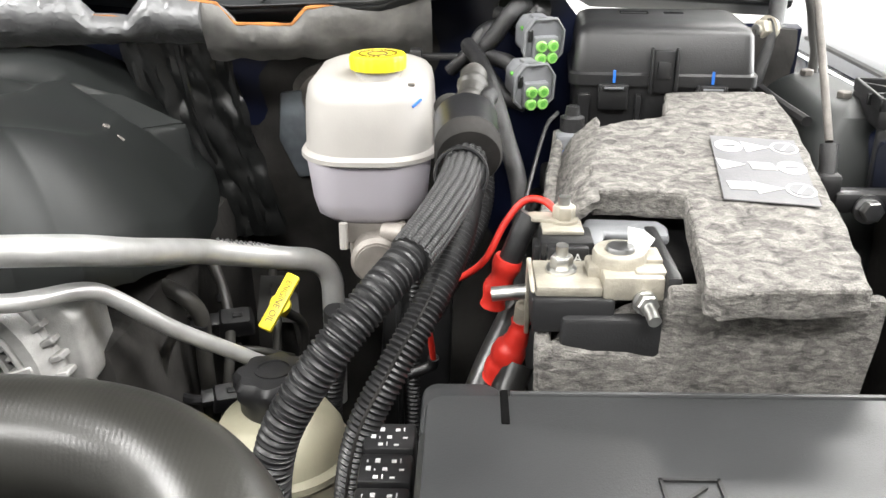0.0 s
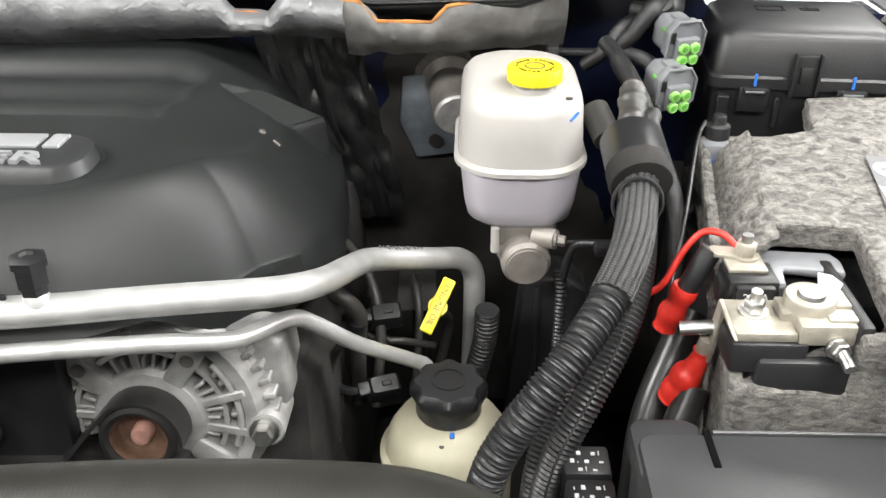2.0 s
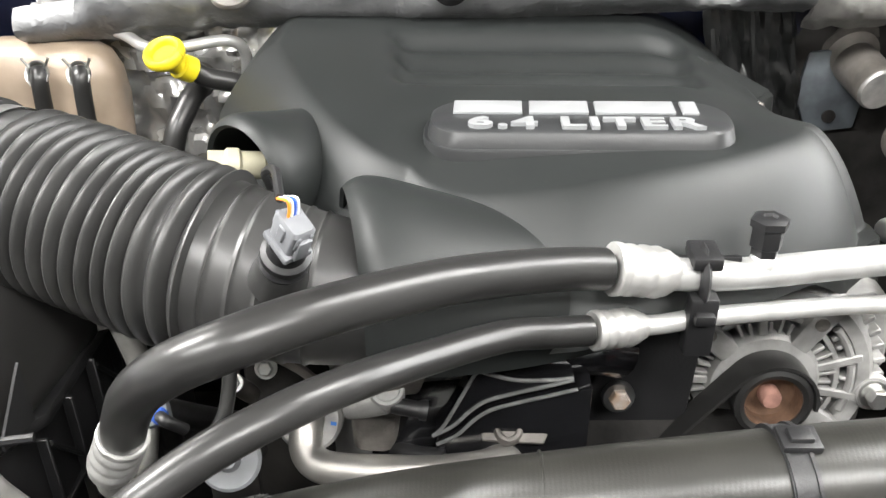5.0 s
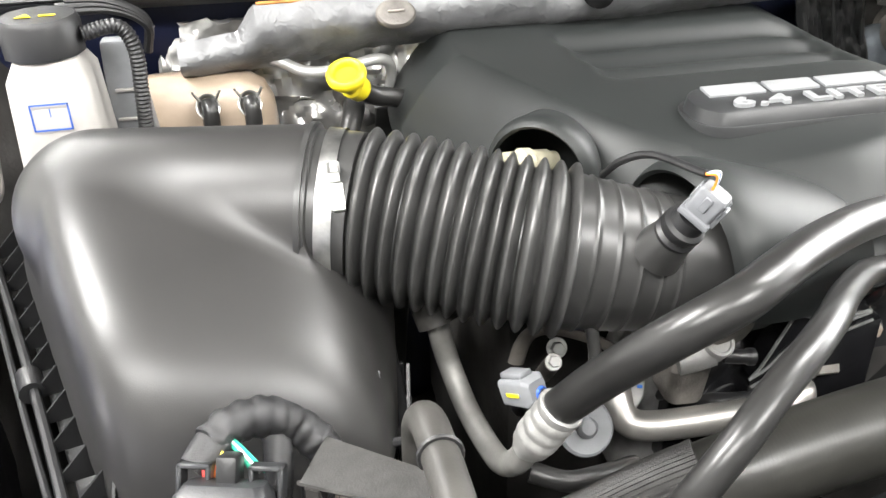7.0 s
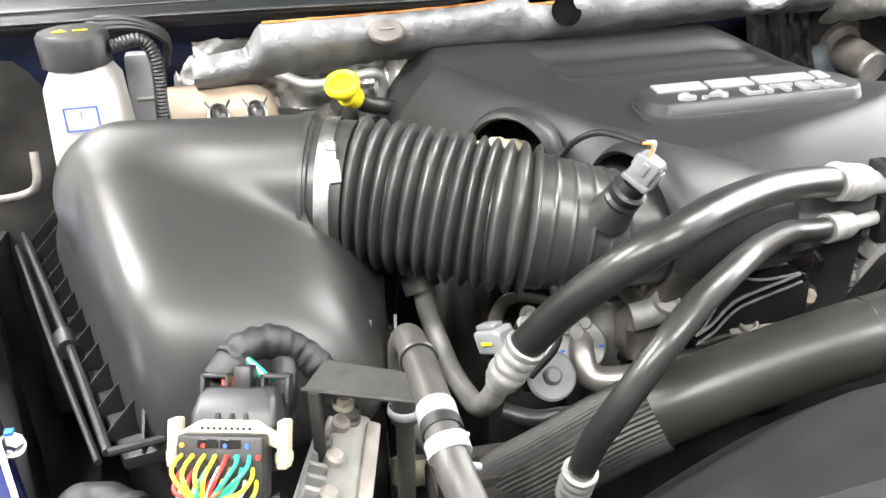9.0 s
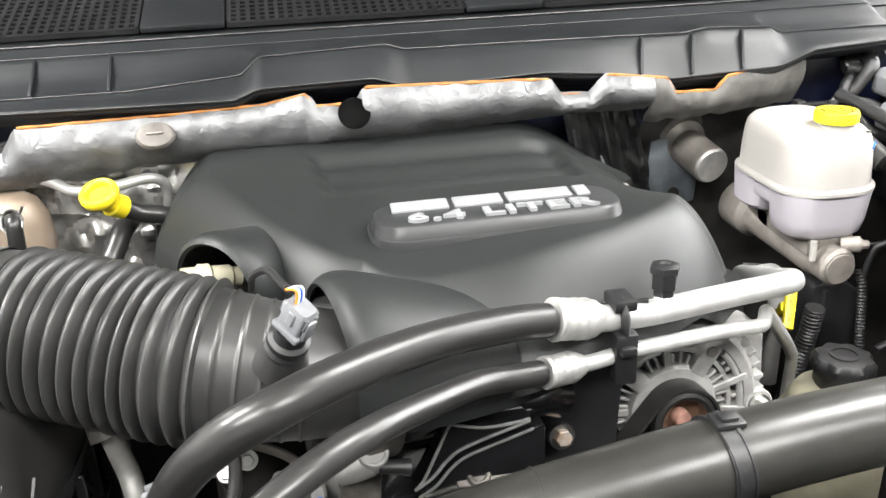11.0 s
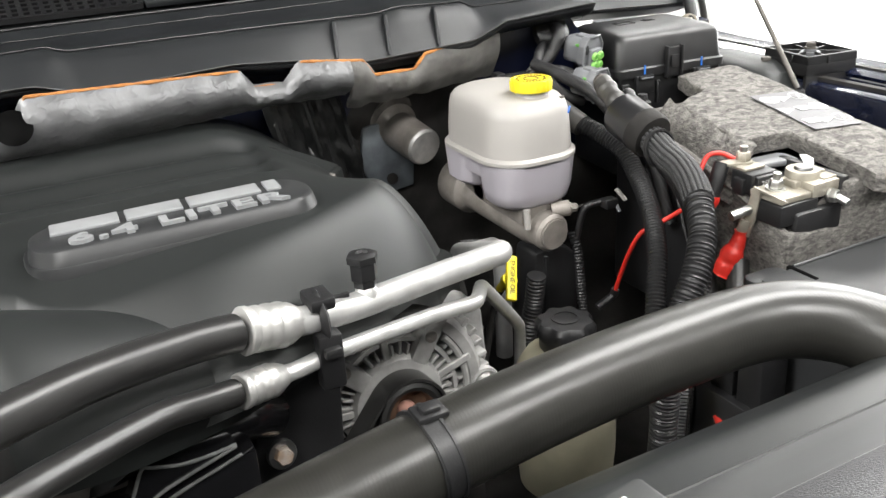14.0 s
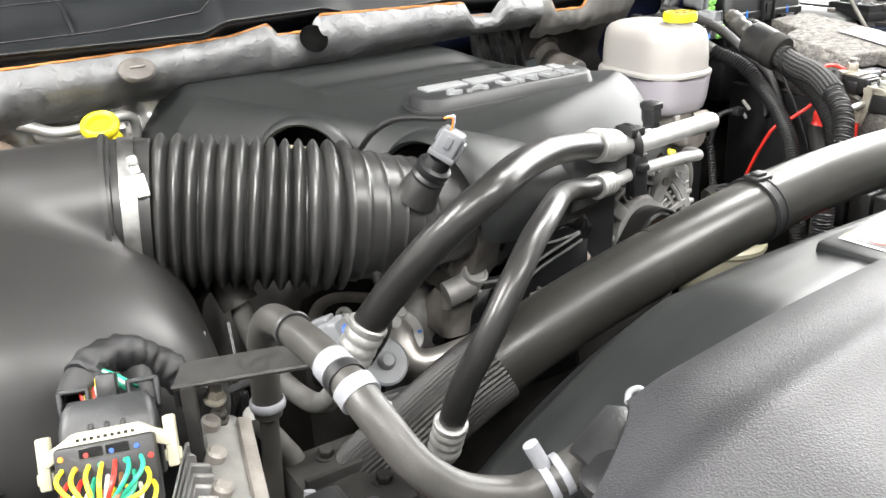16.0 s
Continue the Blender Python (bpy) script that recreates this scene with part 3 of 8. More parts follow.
part("clip", lathe([(0.0, 0.003), (0.010, 0.0025), (0.0165, 0.0015), (0.0185, -0.001), (0.0185, -0.005)], 28, aim((-0.822, 0.884, 1.286), (0, -0.72, 0.7)) @ Matrix.Diagonal((1.15, 0.9, 1, 1))), M_CASTDARK, t, "dusty tan plastic retaining clip")
part("clip_ridge", box(-0.009, 0.009, -0.0012, 0.0012, 0.002, 0.005, 0.0008, 1, aim((-0.822, 0.884, 1.286), (0, -0.72, 0.7))), M_CASTBEIGE, t)
lower = sheet(lambda u, v: V(-1.08 + 0.42 * u, 0.955 + 0.02 * noise.noise(V(u * 9, v * 7, 3)) + 0.009 * noise.noise(V(u * 31, v * 27, 5)), 1.275 - 0.32 * v), 70, 50, 0.006)
solo("foil_heat_shield", lower, M_FOILBRIGHT, "crumpled silver foil heat shield on the firewall", "heat shield")
lower = sheet(lambda u, v: V(-0.34 + 0.10 * u + 0.05 * v, 0.93 + 0.02 * u + 0.008 * noise.noise(V(u * 7, v * 6, 8)) + 0.004 * noise.noise(V(u * 19, v * 12, 5)), 1.262 - 0.22 * v), 30, 40, 0.006)
t = thing("crinkled_film", (-0.26, 0.94, 1.04), "crinkled glossy black film beside the engine cover", "film")
part("sheet", lower, M_CRINKLE, t)
for k in range(3):
    x = -0.33 + 0.045 * k
    part("fold", tube([(x, 0.926 + 0.01 * k, 1.255), (x + 0.012, 0.918 + 0.012 * k, 1.19), (x + 0.03, 0.924 + 0.012 * k, 1.12), (x + 0.05, 0.93 + 0.01 * k, 1.05)], 0.004, 6, flat=0.5), M_CRINKLE, t)
solo("firewall_pad", rough(sheet(lambda u, v: V(-0.27 + 0.62 * u, 0.985 + 0.03 * math.sin(u * 5), 1.27 - 0.55 * v), 50, 40, 0.01), 0.012, 14), M_DARK,
     "black fibre sound pad on the firewall", "sound pad", kind="structure")

solo("firewall_pad", rough(sheet(lambda u, v: V(-1.62 + 0.60 * u, 0.975 + 0.01 * math.sin(u * 9), 1.31 - 0.55 * v), 40, 40, 0.01), 0.010, 14), M_DARK,
     "black fibre sound pad on the firewall", "sound pad", kind="structure")

# ---- engine ----
solo("engine_block", rough(merge(box(-0.78, -0.24, 0.58, 1.05, 0.66, 1.10, 0.03), box(-0.68, -0.32, 0.52, 0.60, 0.66, 1.06, 0.02)), 0.006, 20), M_DARK,
     "dark grimy engine block under the cover", "engine")

CY0, CY1 = 0.462, 1.085


def cover_fn(u, v):
    a, b = 2 * u - 1, 2 * v - 1
    s = (abs(a) ** 3.4 + abs(b) ** 3.4) ** (1 / 3.4)
    y = CY0 + (CY1 - CY0) * v
    xl = -0.655 - 0.175 * min(1, max(0, (y - 0.47) / 0.35)) ** 0.8
    xr = -0.262 - 0.02 * math.cos(y * 5)
    k = max(abs(a), abs(b)) / max(s, 1e-6) if s > 1e-6 else 1
    x = (xl + xr) / 2 + (xr - xl) / 2 * a * (0.55 + 0.45 * k)
    yf = CY0 + 0.115 * max(0, (x + 0.52) / 0.25) ** 1.4
    y = (yf + CY1) / 2 + (CY1 - yf) / 2 * b * (0.55 + 0.45 * k)
    m = min(1.02, (abs(a) ** 7 + abs(b) ** 7) ** (1 / 7))
    z = 1.256 - 0.072 * max(0, (m - 0.77) / 0.23) ** 1.6
    # sunk band across the back and the pocket at the rear corner
    band = 1 / (1 + math.exp(-(y - 0.72) / 0.005)) * 1 / (1 + math.exp((y - 0.86) / 0.007)) / (1 + math.exp((abs(x + 0.515) - 0.125 - 0.10 * (y - 0.72)) / 0.004))
    z -= (0.015 + 0.0045 * math.sin((y - 0.72) * 110)) * band + 0.030 * math.exp(-((x + 0.63) / 0.10) ** 2 - ((y - 0.50) / 0.075) ** 2)
    # the rear corner falls away, with a flat bolt recess cut into it
    ramp = min(1, max(0, (x + 0.42) / 0.16))
    deep = min(1, max(0, (y - 0.58) / 0.22))
    z -= 0.062 * ramp * ramp * (3 - 2 * ramp) * deep * deep * (3 - 2 * deep)
    front = 0.843 - 0.226 * (x + 0.359) if x < -0.3055 else 0.831 + 1.14 * (x + 0.3055)
    back = 0.843 + 0.88 * (x + 0.359) if x < -0.325 else 0.873 + 0.206 * (x + 0.325)
    flat = 1.191 - 0.603 * (x + 0.3055) + 0.331 * (y - 0.831)
    cut = min(1, max(0, (y - front) / 0.004 + 0.5)) * min(1, max(0, (back - y) / 0.004 + 0.5)) * min(1, max(0, (-0.262 - x) / 0.004))
    z += cut * (flat - z)
    return V(x, y, z)


def cover_mesh():
    bm = sheet(cover_fn, 300, 300)
    rim = [e for e in bm.edges if e.is_boundary]
    ex = bmesh.ops.extrude_edge_only(bm, edges=rim)
    low = [v for v in ex["geom"] if isinstance(v, bmesh.types.BMVert)]
    for v in low:
        c = Vector((-0.545, 0.78, 0))
        d = Vector((v.co.x - c.x, v.co.y - c.y, 0)).normalized()
        v.co += d * 0.006
        v.co.z -= 0.022 - 0.012 * min(1, max(0, (v.co.x + 0.64) / 0.08)) + 0.030 * min(1, max(0, (v.co.x + 0.34) / 0.05))
    return bm


def half_pipe(x0, x1, yc, zc, r0, r1, a0, a1, lift=0.0, thick=0.004, lean=0.0):
    def fn(u, v):
        s = u
        r = (r0 + (r1 - r0) * s ** 1.3) * (1 - 0.16 * math.exp(-s / 0.035))
        a = radians(a0 + (a1 - a0) * v)
        return V(x0 + (x1 - x0) * s + lean * math.cos(a), yc + r * math.cos(a) + 0.06 * s * s, zc + lift * s + r * math.sin(a))
    return sheet(fn, 60, 40, thick)


t = thing("engine_cover", (-0.54, 0.78, 1.09), "black moulded plastic engine cover with raised silver badge", "engine cover")
part("shell", cover_mesh(), M_COVER, t)
part("throttle_arch", half_pipe(-0.662, -0.43, 0.507, 1.182, 0.079, 0.028, -15, 188, lift=-0.035, lean=-0.016), M_COVER, t)
part("rear_arch", moved(half_pipe(0.0, 0.13, 0.0, 0.0, 0.046, 0.022, -10, 200, lift=-0.022), Matrix.Translation((-0.751, 0.588, 1.226)) @ pose(0, 0, 0, 0, 0, 50)), M_COVER, t)
part("pocket_bolt", merge(bolt_mesh(0.0036, 0.004, aim((-0.3105, 0.789, 1.2065), (0.45, 0.05, 0.9)), 1.1), tube([(-0.300, 0.7865, 1.2005), (-0.2945, 0.787, 1.1955)], 0.0022, 10)), M_CASTDARK, t, "small bright bolt")
RA, RB, RC, RD = V(-0.359, 0.843, 1.2275), V(-0.325, 0.873, 1.2208), V(-0.264, 0.886, 1.1855), V(-0.3055, 0.831, 1.1915)
part("recess_pad", quad_plate((RA, RD, RC, RB), 0.022, 0.0028), M_COVER, t, "flat raised bolt pad")
bx0, bx1, by0, by1 = -0.622, -0.384, 0.566, 0.648
plate = part("badge_plate", merge(loft([(1.236, bx0 + 0.003, bx1 - 0.003, by0 + 0.0085, by1, 0.03), (1.2535, bx0 + 0.003, bx1 - 0.003, by0 + 0.0085, by1, 0.03), (1.2555, bx0 + 0.004, bx1 - 0.004, by0 + 0.0095, by1 - 0.002, 0.028)], 0.03),
                                  loft([(1.254, bx0 + 0.006, bx1 - 0.006, by0 + 0.010, by1 - 0.006, 0.027), (1.266, bx0 + 0.009, bx1 - 0.009, by0 + 0.013, by1 - 0.007, 0.026),
                                        (1.268, bx0 + 0.012, bx1 - 0.012, by0 + 0.0155, by1 - 0.010, 0.024)], 0.03)), M_BADGE, t, "raised dark grey badge plate")
for x0, x1 in ((-0.597, -0.546), (-0.541, -0.497), (-0.492, -0.433), (-0.428, -0.416)):
    part("emblem_bar", prism([(x0, 0.6115), (x1, 0.6115), (x1 + 0.001, 0.634), (x0 + 0.001, 0.634)], 0.003, 0.0008, Matrix.Translation((0, 0, 1.2675))), M_SILVER, plate, "plain raised silver block")
part("displacement_text", lettering("6.4 LITER", 0.0235, 0.002, Matrix.Translation((-0.503, 0.5915, 1.2690)) @ Matrix.Diagonal((1.58, 1.0, 1.0, 1)), 1.14, 0.0, 0.0007), M_SILVER, plate, "raised silver 6.4 LITER writing", False)

# ---- alternator ----


def alternator():
    c = V(-0.357, 0.548, 1.077)
    t = thing("alternator", c, "cast aluminium alternator with finned openings", "alternator")
    m = aim(c, (0.0, -1.0, 0.10)) @ Matrix.Scale(1.13, 4)
    pm = aim(c, (0.0, -1.0, 0.10)) @ Matrix.Scale(0.94, 4) @ Matrix.Translation((0, 0, 0.006))
    part("housing", lathe([(0.0, -0.11), (0.068, -0.11), (0.081, -0.10), (0.081, -0.014), (0.077, 0.0), (0.072, 0.007), (0.0640, 0.007), (0.0625, 0.004), (0.0625, -0.014), (0.0, -0.014)], 56, m), M_CAST, t)
    part("middle_ring", lathe([(0.0490, -0.010), (0.0525, -0.010), (0.0525, 0.0055), (0.0490, 0.0055), (0.0490, -0.010)], 48, m), M_CAST, t)
    part("hub_ring", lathe([(0.024, -0.012), (0.037, -0.012), (0.039, 0.006), (0.036, 0.011), (0.024, 0.012)], 40, m), M_CAST, t)
    for d in (137, 57, -36, 222):
        q = m @ Matrix.Rotation(radians(d), 4, "Z")
        sp = part("spoke", prism([(0.034, -0.0075), (0.074, -0.0085), (0.078, 0.0), (0.074, 0.0085), (0.034, 0.0075)], 0.018, 0.002, q @ Matrix.Translation((0, 0, -0.006))), M_CAST, t, "broad cast spoke")
        part("bolt_hole", lathe([(0.0032, 0.0), (0.0048, 0.0), (0.0048, 0.0012), (0.0032, 0.0012)], 16, q @ Matrix.Translation((0.057, 0, 0.012))), M_CASTDARK, sp)
    for d in (97, 17, 178, -10):
        part("thin_spoke", box(0.034, 0.068, -0.0032, 0.0032, -0.010, 0.008, 0.001, 1, m @ Matrix.Rotation(radians(d), 4, "Z")), M_CAST, t)
    for d in range(0, 360, 9):
        if min(abs((d - e + 180) % 360 - 180) for e in (137, 57, -36, 222)) > 14:
            part("fin", box(0.036, 0.047 + 0.003 * (d % 2), -0.0013, 0.0013, -0.011, 0.007, 0.0006, 1, m @ Matrix.Rotation(radians(d), 4, "Z")), M_CAST, t)
    for a0, a1 in ((70, 94), (100, 123), (20, 43), (-22, 13), (151, 175), (181, 208)):
        arc = [m @ V(0.0605 * math.cos(radians(a0 + (a1 - a0) * j / 8)), 0.0605 * math.sin(radians(a0 + (a1 - a0) * j / 8)), 0.005) for j in range(9)]
        part("slot_rim", tube(arc, 0.0032, 8, per=2), M_CAST, t)
        for f in (0.33, 0.67):
            part("slot_tooth", box(0.0535, 0.0605, -0.0016, 0.0016, -0.008, 0.005, 0.0007, 1, m @ Matrix.Rotation(radians(a0 + (a1 - a0) * f), 4, "Z")), M_CAST, t)
    for d in list(range(96, 176, 8)) + list(range(-14, 40, 8)) + list(range(190, 246, 8)):
        part("rim_tooth", box(0.0765, 0.0850, -0.0021, 0.0021, -0.030, 0.001, 0.0008, 1, m @ Matrix.Rotation(radians(d), 4, "Z")), M_CAST, t)
    part("fan_dark", lathe([(0.0, -0.0105), (0.0640, -0.0105), (0.0640, -0.0130), (0.0, -0.0130)], 32, m), M_CASTDARK, t, "dark inner fan")
    cx, cz = c.x, c.z
    part("bracket", prism([(cx + 0.045, cz + 0.066), (cx + 0.080, cz + 0.070), (cx + 0.100, cz + 0.055), (cx + 0.104, cz + 0.0), (cx + 0.085, cz - 0.02), (cx + 0.06, cz - 0.01)], 0.055, 0.005, Matrix.Translation((0, 0.618, 0)) @ pose(0, 0, 0, 90, 0, 0)), M_CAST, t)
    part("bracket_rib", tube([(cx + 0.062, 0.562, cz + 0.064), (cx + 0.075, 0.560, cz + 0.04), (cx + 0.086, 0.556, cz + 0.004)], 0.005, 10), M_CAST, t)
    part("ear", lathe([(0.0, 0.0), (0.0135, 0.0), (0.015, -0.002), (0.015, -0.05)], 24, aim((cx + 0.087, 0.538, cz - 0.008), (0.05, -1, 0.2))), M_CAST, t)
    part("ear_bolt", bolt_mesh(0.0085, 0.010, aim((cx + 0.0865, 0.535, cz - 0.0075), (0.05, -1, 0.2)), 1.35), M_STEEL, t, "zinc mounting bolt")
    part("ear_web", prism([(cx + 0.025, cz - 0.05), (cx + 0.075, cz - 0.045), (cx + 0.098, cz - 0.018), (cx + 0.09, cz + 0.006), (cx + 0.05, cz + 0.0)], 0.03, 0.004, Matrix.Translation((0, 0.580, 0)) @ pose(0, 0, 0, 90, 0, 0)), M_CAST, t)
    part("mount_lug", lathe([(0.0, 0.006), (0.011, 0.006), (0.012, 0.004), (0.012, -0.04)], 20, m @ Matrix.Translation((-0.066, 0.048, 0))), M_CAST, t)
    pul = part("pulley", lathe([(0.0, 0.004), (0.020, 0.004), (0.020, 0.01), (0.031, 0.012), (0.031, 0.034), (0.027, 0.036), (0.023, 0.034), (0.021, 0.018), (0.012, 0.016), (0.0, 0.016)], 40, pm), M_RUBBER, t)
    part("pulley_cup", lathe([(0.0, 0.0175), (0.0125, 0.0175), (0.0205, 0.0195), (0.0222, 0.033), (0.0232, 0.033), (0.0215, 0.0180), (0.0, 0.0165)], 32, pm), M_COPPER, pul, "rusty pulley cup")
    part("nut", lathe([(0.0, 0.016), (0.0085, 0.016), (0.0085, 0.027), (0.0070, 0.030), (0.0, 0.031)], 24, pm), M_NUT, pul, "copper brown centre nut")
    belt = []
    for a in range(-10, 141, 10):
        belt.append(pm @ V(0.0325 * math.cos(radians(a)), 0.0325 * math.sin(radians(a)), 0.023))
    for k in range(1, 6):
        belt.append(pm @ V(-0.0249 - 0.0193 * k, 0.0209 - 0.0230 * k, 0.023))
    bb = bmesh.new()
    ring = []
    nrm = (pm.to_3x3() @ V(0, 0, 1)).normalized()
    line = resample(spline(belt, 3), 0.006)
    for i, p in enumerate(line):
        d = (line[min(i + 1, len(line) - 1)] - line[max(i - 1, 0)]).normalized()
        o = nrm.cross(d).normalized() * -0.0025
        ring.append([bb.verts.new(q) for q in (p - nrm * 0.0125, p + nrm * 0.0125, p + nrm * 0.0125 + o, p - nrm * 0.0125 + o)])
    for p, q in zip(ring, ring[1:]):
        for k in range(4):
            bb.faces.new((p[k], p[(k + 1) % 4], q[(k + 1) % 4], q[k]))
    solo("drive_belt", bb, M_RUBBER, "black ribbed drive belt round the alternator pulley", "drive belt")


alternator()

# ---- air conditioning lines ----


def ferrule(parent, a, b, r, bands=3):
    a, b = Vector(a), Vector(b)
    ln = (b - a).length
    prof = [(r * 0.99, 0), (r * 1.06, 0.001), (r * 1.06, 0.004)]
    for k in range(bands):
        z = ln * (0.16 + 0.62 * k / bands)
        w = ln * 0.62 / bands
        prof += [(r * 0.955, z), (r * 1.03, z + w * 0.25), (r * 1.03, z + w * 0.65), (r * 0.955, z + w * 0.85)]
    prof += [(r * 0.93, ln * 0.84), (r * 0.72, ln * 0.97), (r * 0.70, ln)]
    return part("ferrule", rough(lathe(prof, 24, aim(a, b - a)), 0.0006, 220), M_FERRULE, parent, "crimped aluminium ferrule")


UP = [(-0.463, 0.474, 1.217), (-0.435, 0.482, 1.211), (-0.394, 0.494, 1.206), (-0.32, 0.519, 1.199), (-0.265, 0.536, 1.194), (-0.240, 0.556, 1.186), (-0.226, 0.60, 1.166),
      (-0.216, 0.66, 1.141), (-0.207, 0.700, 1.124), (-0.188, 0.724, 1.112), (-0.150, 0.752, 1.096), (-0.125, 0.771, 1.085), (-0.112, 0.780, 1.066), (-0.110, 0.779, 1.03), (-0.112, 0.776, 0.93)]
t = thing("air_conditioning_line", (-0.43, 0.48, 1.16), "thick aluminium tube with crimped black rubber hose", "hose line")
part("pipe", tube(UP, 0.0108, 20, per=8), M_ALU, t, "bare aluminium tube")
UHOSE = [(-0.502, 0.464, 1.226), (-0.528, 0.452, 1.233), (-0.563, 0.432, 1.242), (-0.595, 0.411, 1.250), (-0.625, 0.391, 1.255), (-0.653, 0.371, 1.259), (-0.679, 0.352, 1.261), (-0.706, 0.337, 1.258),
         (-0.733, 0.336, 1.245), (-0.757, 0.349, 1.219), (-0.776, 0.371, 1.184), (-0.790, 0.390, 1.152)]
part("hose", tube(UHOSE, 0.0134, 20, per=6), M_RUBBER, t, "smooth black rubber hose")
ferrule(t, (-0.497, 0.466, 1.225), (-0.455, 0.477, 1.215), 0.0162)
ferrule(t, (-0.789, 0.389, 1.154), (-0.8095, 0.399, 1.112), 0.0152)
part("end_pipe", tube([(-0.808, 0.398, 1.115), (-0.813, 0.410, 1.092), (-0.816, 0.440, 1.064), (-0.820, 0.472, 1.055), (-0.828, 0.508, 1.062), (-0.836, 0.535, 1.085), (-0.842, 0.540, 1.110), (-0.8456, 0.537, 1.134)], 0.0095, 16), M_ALUDULL, t)
part("barcode_label", merge(*[box(-0.0006 * w, 0.0006 * w, -0.0068, -0.0068 + 0.0095, 0, 0.0006, 0, 1, Matrix.Translation((-0.196 + 0.0 + 0.0042 * k * 0.78, 0.716 + 0.0042 * k * 0.60, 1.1275 - 0.0042 * k * 0.36)) @ pose(0, 0, 0, 38, 0, 37))
                              for k, w in enumerate((2, 1, 3, 1, 2, 2, 1, 3, 1, 2, 1, 2))]), M_BLACKMARK, t, "small black bar print")
v = part("service_valve", lathe([(0.0, -0.004), (0.0075, -0.004), (0.0075, 0.010), (0.009, 0.011), (0.009, 0.016), (0.0105, 0.017), (0.0105, 0.030), (0.0125, 0.031), (0.0125, 0.036), (0.009, 0.038), (0.005, 0.038), (0.004, 0.036), (0.0, 0.036)], 6,
                                aim((-0.394, 0.494, 1.209), (0, 0.05, 1))), M_BLACK, t, "black hexagonal valve cap")
part("valve_base", lathe([(0.009, -0.002), (0.0085, 0.004), (0.0065, 0.007), (0.0, 0.007)], 20, aim((-0.394, 0.494, 1.213), (0, 0.05, 1))), M_ALU, t)

LOW = [(-0.478, 0.463, 1.184), (-0.460, 0.467, 1.183), (-0.436, 0.474, 1.183), (-0.405, 0.484, 1.180), (-0.33, 0.509, 1.170), (-0.287, 0.527, 1.160), (-0.273, 0.541, 1.156), (-0.257, 0.566, 1.150), (-0.247, 0.581, 1.143), (-0.236, 0.591, 1.131), (-0.205, 0.615, 1.094), (-0.165, 0.657, 1.047), (-0.152, 0.672, 1.025), (-0.148, 0.68, 0.97)]
t = thing("air_conditioning_line", (-0.43, 0.47, 1.14), "thin aluminium tube with crimped black rubber hose", "hose line")
part("pipe", tube(LOW, 0.0066, 16, per=8), M_ALU, t, "bare aluminium tube")
LHOSE = [(-0.511, 0.449, 1.190), (-0.535, 0.438, 1.196), (-0.565, 0.420, 1.206), (-0.61, 0.377, 1.222), (-0.645, 0.338, 1.236), (-0.675, 0.310, 1.240), (-0.707, 0.287, 1.234), (-0.738, 0.268, 1.217), (-0.763, 0.264, 1.184),
         (-0.775, 0.277, 1.145), (-0.778, 0.290, 1.110)]
part("hose", tube(LHOSE, 0.0098, 18, per=6), M_RUBBER, t, "smooth black rubber hose")
ferrule(t, (-0.508, 0.450, 1.189), (-0.474, 0.463, 1.184), 0.0122)
ferrule(t, (-0.778, 0.289, 1.113), (-0.782, 0.300, 1.076), 0.0122)
part("end_pipe", tube([(-0.782, 0.299, 1.078), (-0.785, 0.300, 1.05), (-0.79, 0.29, 1.0), (-0.80, 0.28, 0.9)], 0.0075, 14), M_ALU, t)
t = thing("pipe_clip", (-0.436, 0.478, 1.16), "black plastic clip holding two aluminium tubes", "pipe clip")
part("upper_clamp", tube([(-0.437, 0.482 + 0.0142 * math.cos(a), 1.211 + 0.0142 * math.sin(a)) for a in (radians(d) for d in range(-60, 250, 20))], 0.0032, 8, per=2, flat=2.6), M_BLACK, t)
part("upper_block", box(-0.446, -0.427, 0.468, 0.494, 1.2215, 1.231, 0.002), M_BLACK, t)
part("lower_clamp", box(-0.446, -0.427, 0.4615, 0.476, 1.160, 1.205, 0.003), M_BLACK, t)
part("latch", box(-0.443, -0.430, 0.456, 0.464, 1.188, 1.196, 0.002), M_BLACK, t)
part("arm", box(-0.47, -0.41, 0.486, 0.490, 1.216, 1.222, 0.0015), M_BLACK, t)

# ---- radiator hose ----
HOSE = [(-0.772, 0.365, 1.055), (-0.727, 0.352, 1.091), (-0.677, 0.344, 1.117), (-0.609, 0.338, 1.141), (-0.533, 0.330, 1.163), (-0.43, 0.329, 1.1805), (-0.32, 0.338, 1.185), (-0.21, 0.342, 1.1855), (-0.14, 0.336, 1.185),
        (-0.095, 0.312, 1.180), (-0.068, 0.272, 1.168), (-0.058, 0.22, 1.14), (-0.055, 0.16, 1.09)]
t = thing("radiator_hose", (-0.43, 0.327, 1.15), "thick curved black rubber radiator hose", "radiator hose")
part("hose", tube(HOSE, 0.0290, 32, per=8), M_HOSE, t)
SLEEVE = [(-0.832, 0.39, 1.000), (-0.797, 0.375, 1.034), (-0.772, 0.365, 1.055), (-0.727, 0.352, 1.091), (-0.699, 0.3475, 1.106)]
sl = tube(SLEEVE, 0.0306, 104, per=8)
ring = [v.co.copy() for v in sl.verts]
for i, v in enumerate(sl.verts):
    if i % 2:
        k = i // 104 * 104
        mid_point = (ring[k] + ring[k + 52]) / 2
        v.co += (v.co - mid_point).normalized() * 0.0013
part("sleeve", sl, M_BRAID, t, "fine ribbed black sleeve", False)
